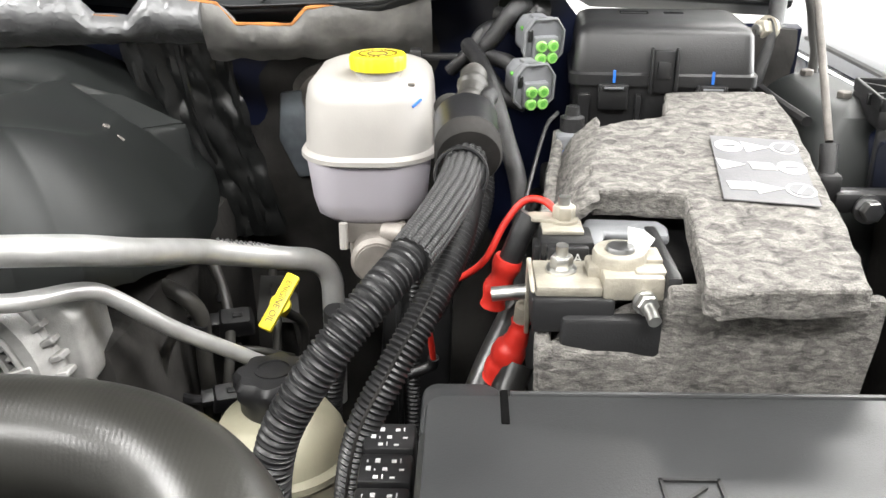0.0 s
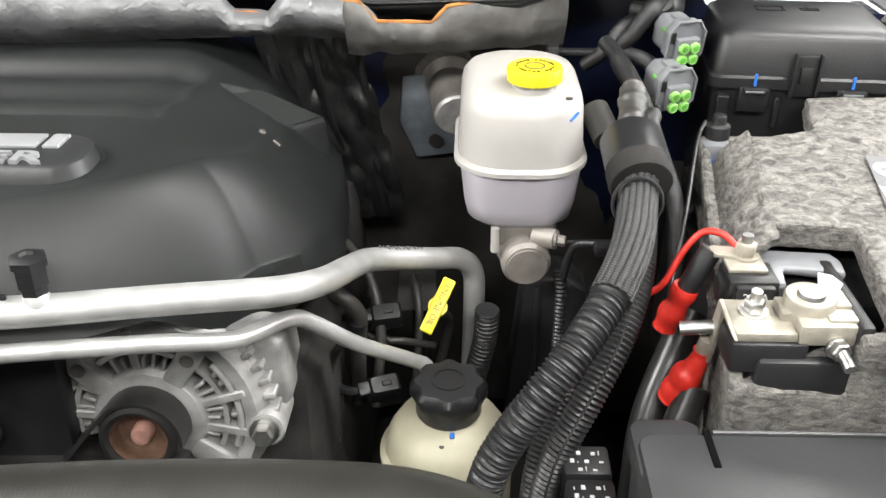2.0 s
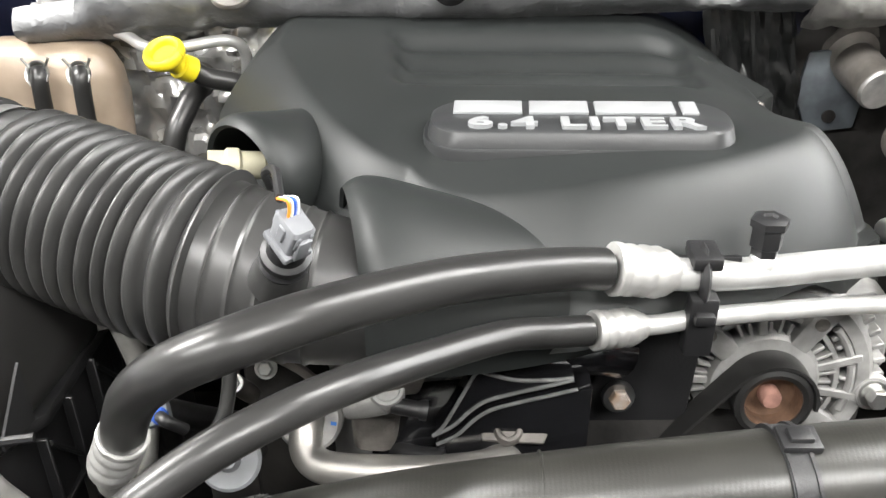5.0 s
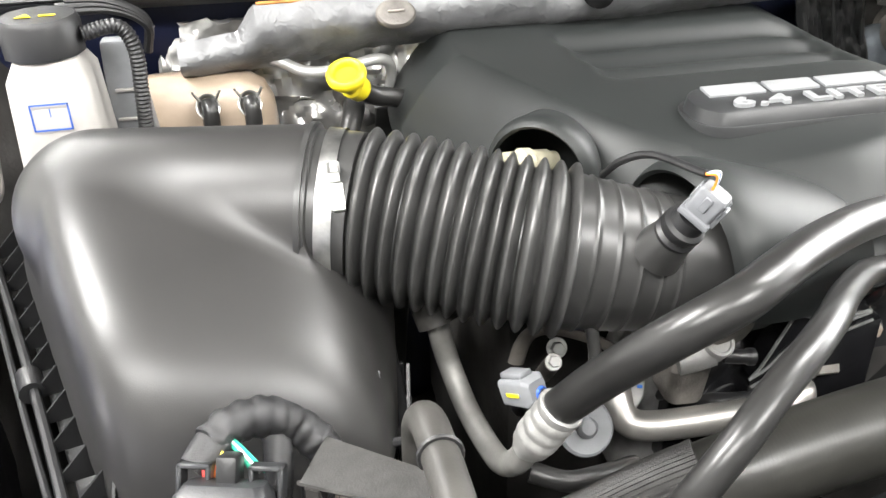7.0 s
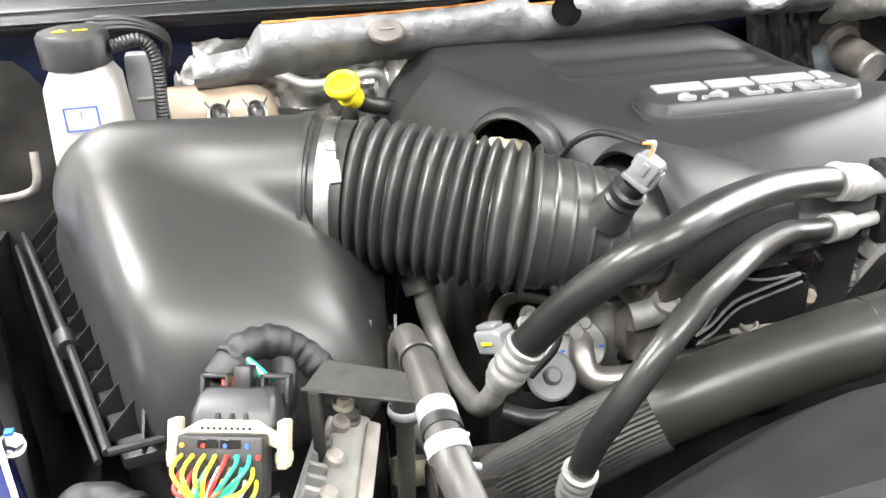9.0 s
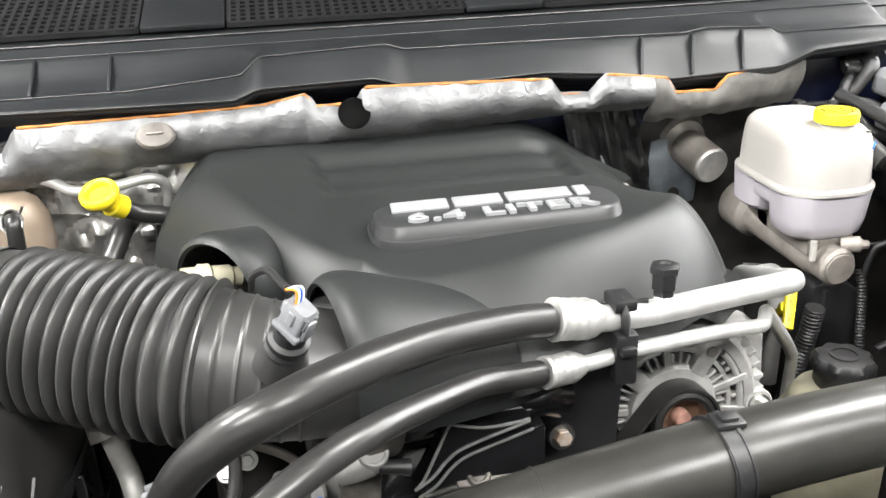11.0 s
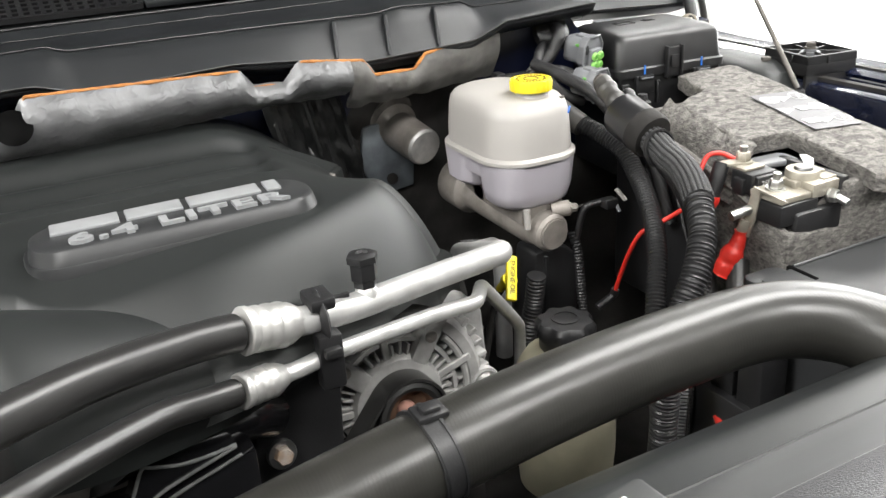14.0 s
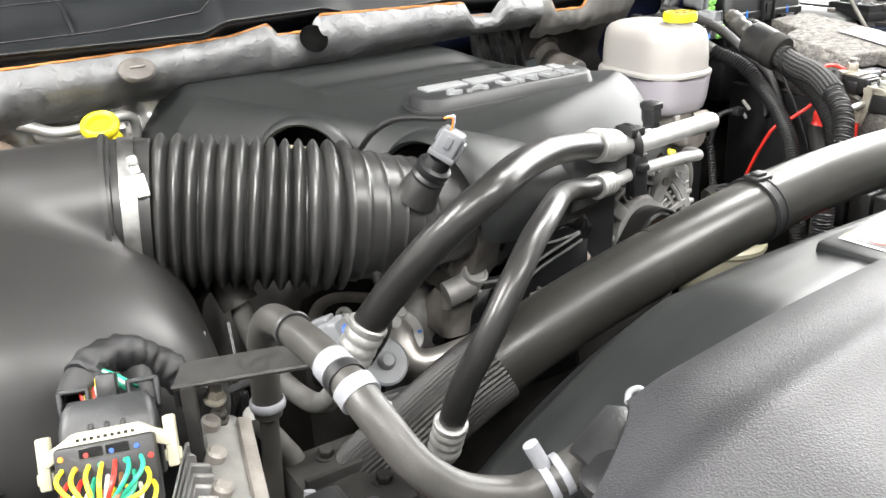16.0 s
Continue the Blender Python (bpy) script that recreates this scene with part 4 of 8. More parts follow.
part("hose_clip", tube([(-0.431, 0.3285, 1.1803), (-0.417, 0.3295, 1.1815)], 0.0308, 40), M_BLACK, t, "black plastic hose clip")
part("clip_lug", merge(box(-0.434, -0.414, 0.320, 0.337, 1.2100, 1.2145, 0.0015), box(-0.430, -0.418, 0.323, 0.333, 1.2135, 1.2175, 0.0015)), M_BLACK, t)
part("clip_rib", merge(tube([(-0.4305, 0.3285, 1.1804), (-0.4285, 0.3287, 1.1806)], 0.0318, 40), tube([(-0.4195, 0.3293, 1.1813), (-0.4175, 0.3295, 1.1815)], 0.0318, 40)), M_BLACK, t)
part("band", tube([(-0.548, 0.3315 + 0.0293 * math.cos(a), 1.1595 + 0.0293 * math.sin(a)) for a in (radians(d) for d in range(0, 361, 15))], 0.0008, 6, per=2), M_HOSE, t)

# ---- things on the front of the engine ----
t = thing("front_bolt", (-0.47, 0.53, 1.08), "rusty flanged bolt on a black bracket", "bolt")
part("head", merge(bolt_mesh(0.0078, 0.008, aim((-0.472, 0.512, 1.084), (0.05, -1, 0.25)), 1.0)), M_RUST, t)
part("washer", lathe([(0.0, 0.001), (0.0115, 0.001), (0.0125, -0.001), (0.0125, -0.004), (0.0, -0.006)], 28, aim((-0.472, 0.512, 1.084), (0.05, -1, 0.25))), M_STEELGREY, t, "pale zinc flange washer")
part("bracket", prism([(-0.07, -0.14), (0.035, -0.14), (0.045, 0.09), (0.0, 0.11), (-0.03, 0.03)], 0.02, 0.004, Matrix.Translation((-0.455, 0.545, 1.08)) @ pose(0, 0, 0, 90, 0, 0)), M_BLACK, t, "black stamped bracket")


def valley():
    t = thing("coil_cover", (-0.57, 0.52, 1.05), "glossy black moulded water outlet cover", "coil cover")
    part("body", rough(loft([(0.98, -0.66, -0.49, 0.47, 0.60), (1.06, -0.655, -0.50, 0.475, 0.59), (1.105, -0.64, -0.50, 0.50, 0.58), (1.118, -0.62, -0.52, 0.52, 0.57)], 0.03), 0.002, 30), M_BLACKGLOSS, t)
    part("tube", tube([(-0.605, 0.492, 1.140), (-0.56, 0.490, 1.150), (-0.51, 0.497, 1.142), (-0.475, 0.52, 1.12)], 0.019, 20), M_BLACKGLOSS, t)
    outer = [(-0.607, 1.088), (-0.600, 1.098), (-0.588, 1.124), (-0.579, 1.143), (-0.572, 1.142), (-0.553, 1.137), (-0.533, 1.137), (-0.514, 1.139)]
    inner = [(-0.609, 1.087), (-0.595, 1.096), (-0.583, 1.110), (-0.572, 1.119), (-0.553, 1.126), (-0.533, 1.132), (-0.514, 1.138)]
    part("web", prism(outer + inner[1:-1][::-1], 0.020, 0.0, Matrix.Translation((0, 0.486, 0)) @ pose(0, 0, 0, 90, 0, 0)), M_BLACKGLOSS, t)
    # rims coloured a paler grey than the glossy black cover
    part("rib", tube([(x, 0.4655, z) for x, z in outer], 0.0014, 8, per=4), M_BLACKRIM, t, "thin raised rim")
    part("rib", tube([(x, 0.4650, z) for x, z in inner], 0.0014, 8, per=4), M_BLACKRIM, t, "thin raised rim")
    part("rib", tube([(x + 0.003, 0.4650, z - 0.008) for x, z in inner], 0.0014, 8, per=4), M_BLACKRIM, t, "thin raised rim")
    part("skirt", prism([(-0.61, 1.03), (-0.50, 1.03), (-0.50, 1.128), (-0.533, 1.122), (-0.572, 1.109), (-0.583, 1.100), (-0.606, 1.078)], 0.02, 0.002, Matrix.Translation((0, 0.488, 0)) @ pose(0, 0, 0, 90, 0, 0)), M_BLACKGLOSS, t)
    t = thing("thermostat_housing", (-0.62, 0.5, 1.05), "cast aluminium thermostat housing with bolts", "thermostat housing")
    part("body", rough(loft([(0.95, -0.69, -0.635, 0.515, 0.59), (1.07, -0.69, -0.638, 0.515, 0.58), (1.10, -0.685, -0.645, 0.52, 0.57)], 0.02), 0.003, 40), M_CAST, t)
    part("boss", tube([(-0.668, 0.474, 1.110), (-0.655, 0.472, 1.113), (-0.642, 0.470, 1.118)], 0.0125, 22), M_CAST, t)
    pf = aim((-0.640, 0.467, 1.126), (0.05, -0.62, 0.78))
    part("boss_plug", lathe([(0.0, 0.004), (0.0085, 0.004), (0.0095, 0.0055), (0.0115, 0.0055), (0.0125, 0.004), (0.0125, -0.014)], 28, pf), M_CAST, t)
    part("plug_slot", box(-0.005, 0.005, -0.0009, 0.0009, 0.003, 0.0046, 0, 1, pf @ Matrix.Rotation(radians(10), 4, "Z")), M_CASTDARK, t)
    part("shoulder", rough(loft([(1.06, -0.668, -0.635, 0.478, 0.52), (1.092, -0.668, -0.632, 0.476, 0.52), (1.104, -0.662, -0.638, 0.484, 0.51)], 0.01), 0.0015, 60), M_CASTDARK, t)
    part("web", rough(prism([(-0.645, 1.10), (-0.612, 1.135), (-0.605, 1.16), (-0.64, 1.16), (-0.66, 1.13)], 0.014, 0.003, Matrix.Translation((0, 0.498, 0)) @ pose(0, 0, 0, 90, 0, 0)), 0.001, 60), M_CASTDARK, t)
    part("nipple", tube([(-0.636, 0.462, 1.117), (-0.624, 0.460, 1.116), (-0.612, 0.460, 1.114)], lambda s: 0.0058 + 0.0012 * (s > 0.019), 16, step=0.0015), M_BLACK, t, "black rubber nipple")
    fm = aim((-0.703, 0.505, 1.066), (0.0, -0.86, 0.5))
    part("flange", merge(lathe([(0.0125, 0.0), (0.0125, 0.004), (0.0225, 0.004), (0.0250, 0.0015), (0.0250, -0.010), (0.0125, -0.010)], 36, fm), *[lathe([(0.0, 0.007), (0.005, 0.007), (0.0065, 0.005), (0.0065, 0.0)], 14, fm @ Matrix.Rotation(radians(a), 4, "Z") @ Matrix.Translation((0.0215, 0, 0))) for a in (75, 125)]), M_CAST, t)
    part("mark", merge(*[box(-0.0022, 0.0022, -0.0013, 0.0013, 0.0035, 0.0044, 0, 1, fm @ Matrix.Rotation(radians(a), 4, "Z") @ Matrix.Translation((0.019, 0, 0))) for a in (-8, 188)]), M_BLUEMARK, t, "blue paint marks")
    part("bolt", bolt_mesh(0.006, 0.008, aim((-0.519, 0.486, 1.068), (0, -1, 0.3))), M_STEEL, t)
    om = aim((-0.556, 0.472, 1.085), (0.0, -0.5, 0.85)) @ Matrix.Scale(0.72, 4)
    part("outlet", merge(prism([(-0.026, -0.010), (0.034, -0.013), (0.040, 0.0), (0.034, 0.013), (-0.026, 0.010)], 0.006, 0.002, om), lathe([(0.0, 0.008), (0.007, 0.008), (0.009, 0.011), (0.0125, 0.011), (0.0145, 0.008), (0.0145, 0.0)], 28, om)), M_CASTDARK, t)
    t = thing("coolant_pipe", (-0.66, 0.47, 1.03), "polished steel coolant pipe bent under the hose", "coolant pipe")
    part("pipe", tube([(-0.703, 0.513, 1.071), (-0.7045, 0.499, 1.062), (-0.704, 0.488, 1.052), (-0.697, 0.480, 1.046), (-0.683, 0.474, 1.0455), (-0.655, 0.467, 1.050), (-0.622, 0.460, 1.057), (-0.595, 0.456, 1.062), (-0.565, 0.46, 1.066), (-0.55, 0.49, 1.06)], 0.0125, 24), M_CHROME, t)
    solo("harness_branch", tube([(-0.655, 0.52, 1.04), (-0.628, 0.475, 1.06), (-0.60, 0.465, 1.065)], 0.008, 12), M_LOOM, "black taped wiring branch below the cover", "wiring")

    t = thing("throttle_bracket", (-0.715, 0.52, 1.05), "cast bracket with bolts below the throttle", "bracket")
    part("plate", prism([(-0.735, 1.045), (-0.690, 1.040), (-0.684, 1.078), (-0.700, 1.094), (-0.724, 1.098), (-0.730, 1.118), (-0.738, 1.09)], 0.012, 0.003, Matrix.Translation((0, 0.532, 0)) @ pose(0, 0, 0, 78, 0, 0)), M_CAST, t)
    part("bolt", bolt_mesh(0.0075, 0.006, aim((-0.708, 0.508, 1.080), (0, -0.9, 0.45)), 1.4), M_CAST, t)
    part("bolt", bolt_mesh(0.006, 0.006, aim((-0.742, 0.545, 1.082), (0, -0.9, 0.45)), 1.5), M_STEEL, t)
    t = thing("intake_throttle", (-0.67, 0.55, 1.1), "cast aluminium throttle behind the bellows", "throttle")
    part("barrel", lathe([(0.0, 0.0), (0.05, 0.0), (0.052, 0.004), (0.052, 0.03), (0.044, 0.034), (0.044, 0.07)], 36, aim((-0.655, 0.505, 1.155), (0.9, 0.25, -0.1))), M_CASTDARK, t)
    part("flange", prism([(-0.69, 1.075), (-0.62, 1.072), (-0.612, 1.12), (-0.66, 1.135), (-0.695, 1.12)], 0.014, 0.003, Matrix.Translation((0, 0.552, 0)) @ pose(0, 0, 0, 90, 0, 0)), M_CAST, t)


valley()

# ---- oil dipstick with a T handle ----
t = thing("oil_dipstick", (-0.144, 0.70, 1.0), "yellow T-handle engine oil dipstick with moulded writing", "dipstick")
da, db = V(-0.132, 0.719, 1.096), V(-0.156, 0.682, 1.057)
mid = (da + db) / 2
wd = (da - db).normalized()
out = V(0.1, -0.62, 0.78)
side = out.cross(wd).normalized()
out = wd.cross(side).normalized()
hm = Matrix((( wd.x, side.x, out.x, mid.x), (wd.y, side.y, out.y, mid.y), (wd.z, side.z, out.z, mid.z), (0, 0, 0, 1)))
hm = hm @ Matrix.Scale(0.82, 4)
part("handle", box(-0.033, 0.033, -0.0075, 0.0075, -0.004, 0.004, 0.002, 2, hm), M_YELLOW, t)
part("writing", lettering("ENGINE OIL", 0.0098, 0.0004, hm @ Matrix.Translation((0, 0, 0.0043)) @ pose(0, 0, 0, 0, 0, 180), 0.95), M_YELLOWDARK, t, "moulded ENGINE OIL writing")
part("neck", lathe([(0.009, 0), (0.009, 0.008), (0.006, 0.012), (0.005, 0.03)], 18, aim(mid - out * 0.003, -out)), M_YELLOW, t)
part("stem", tube([mid - out * 0.02, mid - out * 0.05 + V(0.01, 0.02, -0.03), V(-0.16, 0.76, 0.9), V(-0.2, 0.77, 0.75)], 0.0045, 10), M_DARK, t)

# ---- power steering reservoir ----
t = thing("steering_fluid_reservoir", (-0.132, 0.612, 0.9), "aged cream plastic fluid reservoir with black cap", "fluid reservoir")
pm = Matrix.Translation((-0.132, 0.612, 0))
part("body", lathe([(0.0, 0.86), (0.052, 0.86), (0.055, 0.90), (0.056, 0.978), (0.060, 0.982), (0.060, 0.988), (0.055, 0.992), (0.052, 1.006), (0.044, 1.019), (0.030, 1.026), (0.022, 1.030), (0.0, 1.030)], 48, pm), M_CREAM, t)
cb = lathe([(0.026, 1.028), (0.0280, 1.031), (0.0280, 1.040), (0.0310, 1.047), (0.0310, 1.056), (0.0270, 1.061), (0.016, 1.062), (0.0, 1.0605)], 72, pm)
for vert in cb.verts:
    d = V(vert.co.x + 0.132, vert.co.y - 0.612, 0)
    if d.length > 0.02 and vert.co.z > 1.045:
        vert.co += d.normalized() * (0.0020 * math.cos(8 * math.atan2(d.y, d.x)))
part("cap", cb, M_BLACK, t, "black ribbed screw cap")
part("cap_ring", lathe([(0.0125, 1.0605), (0.0125, 1.0632), (0.0150, 1.0632), (0.0150, 1.0605)], 32, pm), M_BLACK, t)
part("paint_mark", box(-0.1305, -0.1265, 0.5795, 0.5875, 1.0255, 1.0275, 0.0005, 1), M_BLUEMARK, t, "blue paint mark")
part("vent_mark", lathe([(0.0, 0.0008), (0.002, 0.0008), (0.0022, 0)], 12, Matrix.Translation((-0.137, 0.574, 1.0215))), M_CASTDARK, t)

# ---- brake master cylinder and reservoir ----


def brake():
    t = thing("brake_fluid_reservoir", (-0.07, 0.81, 1.13), "milky white brake fluid reservoir with yellow cap", "fluid reservoir")
    x0, x1, y0, y1 = -0.127, -0.012, 0.742, 0.905
    part("upper_shell", loft([(1.190, x0, x1, y0, y1, 0.045), (1.215, x0 + 0.001, x1 - 0.001, y0 + 0.001, y1, 0.045), (1.238, x0 + 0.002, x1 - 0.002, y0 + 0.003, y1 - 0.002, 0.045), (1.248, x0 + 0.004, x1 - 0.004, y0 + 0.007, y1 - 0.004, 0.044),
                               (1.254, x0 + 0.009, x1 - 0.009, y0 + 0.016, y1 - 0.009, 0.040), (1.2575, x0 + 0.018, x1 - 0.018, y0 + 0.032, y1 - 0.018, 0.032), (1.2585, x0 + 0.03, x1 - 0.03, y0 + 0.048, y1 - 0.03, 0.022)], 0.045, 8), M_WHITE, t)
    part("seam", loft([(1.185, x0 - 0.001, x1 + 0.001, y0 - 0.001, y1 + 0.001), (1.187, x0 - 0.004, x1 + 0.004, y0 - 0.004, y1 + 0.004), (1.191, x0 - 0.004, x1 + 0.004, y0 - 0.004, y1 + 0.004), (1.194, x0 - 0.001, x1 + 0.001, y0 - 0.001, y1 + 0.001)], 0.047, 8), M_WHITE, t)
    part("lower_shell", loft([(1.130, x0 + 0.016, x1 - 0.016, y0 + 0.012, 0.818, 0.028), (1.136, x0 + 0.009, x1 - 0.009, y0 + 0.006, 0.822, 0.03), (1.15, x0 + 0.006, x1 - 0.006, y0 + 0.003, 0.823, 0.03), (1.188, x0 + 0.002, x1 - 0.002, y0 + 0.001, 0.824, 0.03)], 0.04, 8), M_FLUID, t)
    part("rear_shell", loft([(1.140, x0 + 0.010, x1 - 0.02, 0.836, y1 - 0.012, 0.022), (1.145, x0 + 0.005, x1 - 0.008, 0.834, y1 - 0.004, 0.022), (1.188, x0 + 0.002, x1 - 0.002, 0.832, y1 - 0.001, 0.024)], 0.024, 8), M_FLUID, t)
    part("ledge", box(x0 + 0.007, x1 - 0.007, 0.79, 0.86, 1.161, 1.189, 0.004), M_FLUID, t)
    cm = Matrix.Translation((-0.060, 0.785, 0))
    part("neck", lathe([(0.0225, 1.250), (0.0200, 1.2585), (0.0195, 1.268)], 32, cm), M_WHITE, t)
    cap_mesh = lathe([(0.0215, 1.2620), (0.0245, 1.2630), (0.0250, 1.2725), (0.0236, 1.2753), (0.020, 1.2760), (0.0195, 1.2750), (0.0, 1.2750)], 96, cm)
    for vert in cap_mesh.verts:
        d = Vector((vert.co.x + 0.060, vert.co.y - 0.785))
        if d.length > 0.0240 and round(math.atan2(d.y, d.x) / (2 * math.pi / 96)) % 4 < 2:
            vert.co.x -= d.x * 0.028
            vert.co.y -= d.y * 0.028
    cap = part("cap", cap_mesh, M_YELLOW, t, "yellow ribbed screw cap")
    part("symbol", tube([(-0.060 + 0.0085 * math.cos(radians(d)), 0.785 + 0.0085 * math.sin(radians(d)), 1.2752) for d in range(0, 361, 15)], 0.0009, 6, per=2), M_YELLOWDARK, cap, "round moulded symbol")
    for k in range(26):
        a = 2 * math.pi * k / 26
        if k % 7 == 0:
            continue
        part("print_bar", box(-0.0006, 0.0006 + 0.0006 * (k % 3), -0.0013, 0.0013, 1.2751, 1.2761, 0, 1, cm @ Matrix.Rotation(a, 4, "Z") @ Matrix.Translation((0.0155 + 0.0004 * (k % 2), 0, 0))), M_YELLOWDARK, cap)
    part("blue_mark", tube([(-0.0285, 0.7555, 1.2355), (-0.0215, 0.7625, 1.2405)], 0.0012, 6), M_BLUEMARK, t, "blue paint line")
    part("moulding_mark", box(-0.033, -0.027, 0.765, 0.768, 1.251, 1.2535, 0.0005), M_CASTDARK, t)
    t = thing("brake_master_cylinder", (-0.065, 0.8, 1.06), "stained cast metal brake master cylinder", "master cylinder")
    part("barrel", lathe([(0.0, 0.0), (0.020, 0.0), (0.0235, 0.004), (0.0235, 0.03), (0.026, 0.034), (0.026, 0.16), (0.034, 0.17), (0.034, 0.21)], 32, aim((-0.062, 0.737, 1.098), (-0.07, 1, 0.06))), M_CASTBEIGE, t)
    part("end_cap", lathe([(0.0, 0.001), (0.0175, 0.001), (0.0185, -0.001), (0.0185, -0.004), (0.0, -0.004)], 32, aim((-0.062, 0.738, 1.098), (-0.07, 1, 0.06))), M_CASTBEIGE, t)
    part("port", tube([(-0.062, 0.775, 1.118), (-0.040, 0.768, 1.132)], 0.012, 14), M_CASTBEIGE, t)
    part("saddle", box(-0.095, -0.035, 0.755, 0.875, 1.108, 1.136, 0.006), M_CASTBEIGE, t)
    part("saddle", box(-0.095, -0.05, 0.84, 0.90, 1.108, 1.156, 0.006), M_CASTBEIGE, t)
    part("sensor_boss", tube([(-0.055, 0.752, 1.122), (-0.036, 0.742, 1.124)], 0.0095, 14), M_CASTBEIGE, t)
    part("bleed_screw", bolt_mesh(0.0052, 0.008, aim((-0.035, 0.741, 1.124), (1, -0.3, 0.0))), M_CASTBEIGE, t)
    part("bleed_screw", tube([(-0.027, 0.738, 1.124), (-0.004, 0.736, 1.126), (0.010, 0.745, 1.118)], 0.0016, 8), M_DARK, t, "thin dark pipe")
    part("pin", tube([(-0.092, 0.748, 1.132), (-0.092, 0.747, 1.108)], 0.004, 10), M_WHITE, t)
    t = thing("hydraulic_booster", (-0.15, 1.0, 1.12), "grey steel accumulator cylinder on a painted flange", "brake booster")
    bmtx = aim((-0.130, 0.935, 1.169), (-0.15, 1, 0.20)) @ Matrix.Diagonal((1.2, 1.2, 1.0, 1))
    part("accumulator", lathe([(0.0, 0.0), (0.018, 0.0), (0.021, 0.003), (0.0215, 0.06), (0.028, 0.068), (0.030, 0.075), (0.030, 0.15)], 32, bmtx), M_CASTBEIGE, t)
    part("end_disc", lathe([(0.0, -0.0015), (0.0185, -0.0015), (0.0205, 0.001), (0.0205, 0.004)], 32, bmtx), M_FERRULE, t, "stamped steel end disc")
    part("collar", lathe([(0.031, 0.07), (0.036, 0.072), (0.036, 0.16), (0.031, 0.16)], 32, bmtx), M_CASTDARK, t, "rust brown collar ring")
    part("boot", lathe([(0.036, 0.082), (0.043, 0.084), (0.043, 0.16), (0.036, 0.16)], 32, bmtx), M_RUBBER, t, "black rubber boot")
    part("flange", prism([(-0.178, 1.093), (-0.123, 1.100), (-0.116, 1.173), (-0.148, 1.198), (-0.193, 1.193), (-0.198, 1.138)], 0.008, 0.003, Matrix.Translation((0, 1.0, 0)) @ pose(0, 0, 0, 90, 0, 0)), M_BLUEGREY, t, "blue grey painted flange plate")
    part("flange_hole", lathe([(0.0, 0.0), (0.008, 0.0), (0.008, 0.002), (0.0, 0.002)], 20, aim((-0.156, 0.991, 1.116), (0, -1, 0))), M_DARK, t)
    part("bracket", box(-0.165, -0.085, 1.03, 1.05, 1.185, 1.232, 0.004), M_STEELGREY, t)


brake()

# ---- wiring looms and canister by the brake reservoir ----
t = thing("noise_canister", (0.02, 0.69, 1.2), "satin black canister on the cable loom", "canister")
ca = aim((0.0195, 0.664, 1.219), (-0.05, 0.92, 0.30)) @ Matrix.Diagonal((0.90, 0.90, 1.0, 1))
part("body", lathe([(0.026, 0.0), (0.0285, 0.002), (0.0285, 0.052), (0.026, 0.056), (0.012, 0.058)], 36, ca), M_CANISTER, t)
part("face", lathe([(0.0, -0.001), (0.027, -0.001), (0.029, 0.002), (0.029, 0.018), (0.0286, 0.018)], 36, ca), M_DARK, t, "dark rubber end")
part("neck", tube([ca @ V(-0.004, 0.004, 0.055), ca @ V(-0.006, 0.006, 0.078), ca @ V(-0.010, 0.012, 0.105)], lambda s: 0.0115 + (0.0014 if 0.012 < s < 0.020 or 0.034 < s < 0.040 else 0), 20, step=0.002), M_GREYHOSE, t, "grey banded cable neck")
part("neck_end", lathe([(0.0, 0), (0.0105, 0), (0.0115, 0.003), (0.009, 0.008), (0.0, 0.009)], 16, ca @ Matrix.Translation((-0.010, 0.012, 0.104))), M_CASTDARK, t)
part("side_neck", tube([ca @ V(-0.017, 0.010, 0.050), ca @ V(-0.020, 0.012, 0.064), ca @ V(-0.023, 0.014, 0.074)], lambda s: 0.0070 + 0.0008 * math.sin(s * 420), 16, step=0.002), M_TAPE, t, "smaller taped neck")


def corrugated(r, pitch, amp):
    return lambda s: r + amp * (1 if math.sin(2 * math.pi * s / pitch) > 0 else -1) * min(1, abs(math.sin(2 * math.pi * s / pitch)) * 2)


LOOM_A = [(0.0185, 0.668, 1.219), (0.011, 0.628, 1.208), (0.004, 0.598, 1.204), (-0.006, 0.570, 1.197), (-0.018, 0.546, 1.188)]
t = thing("cable_loom", (-0.03, 0.55, 1.1), "black braided cable bundle in split conduit", "cable loom")
part("core", tube(LOOM_A, 0.0138, 24, step=0.004), M_BRAIDGREY, t)


def strand(line, angle, off, r, pitch):
    """One ribbed strand running beside a curve, at an angle round it."""
    mid = resample(spline(line, 10), 0.006)
    out = []
    for i, p in enumerate(mid):
        d = (mid[min(i + 1, len(mid) - 1)] - mid[max(i - 1, 0)]).normalized()
        a = d.cross(V(0, 0, 1)).normalized()
        b = a.cross(d)
        out.append(p + (a * math.cos(angle) + b * math.sin(angle)) * off)
    return tube(out, corrugated(r, pitch, 0.00028), 9, per=4, step=pitch / 4)


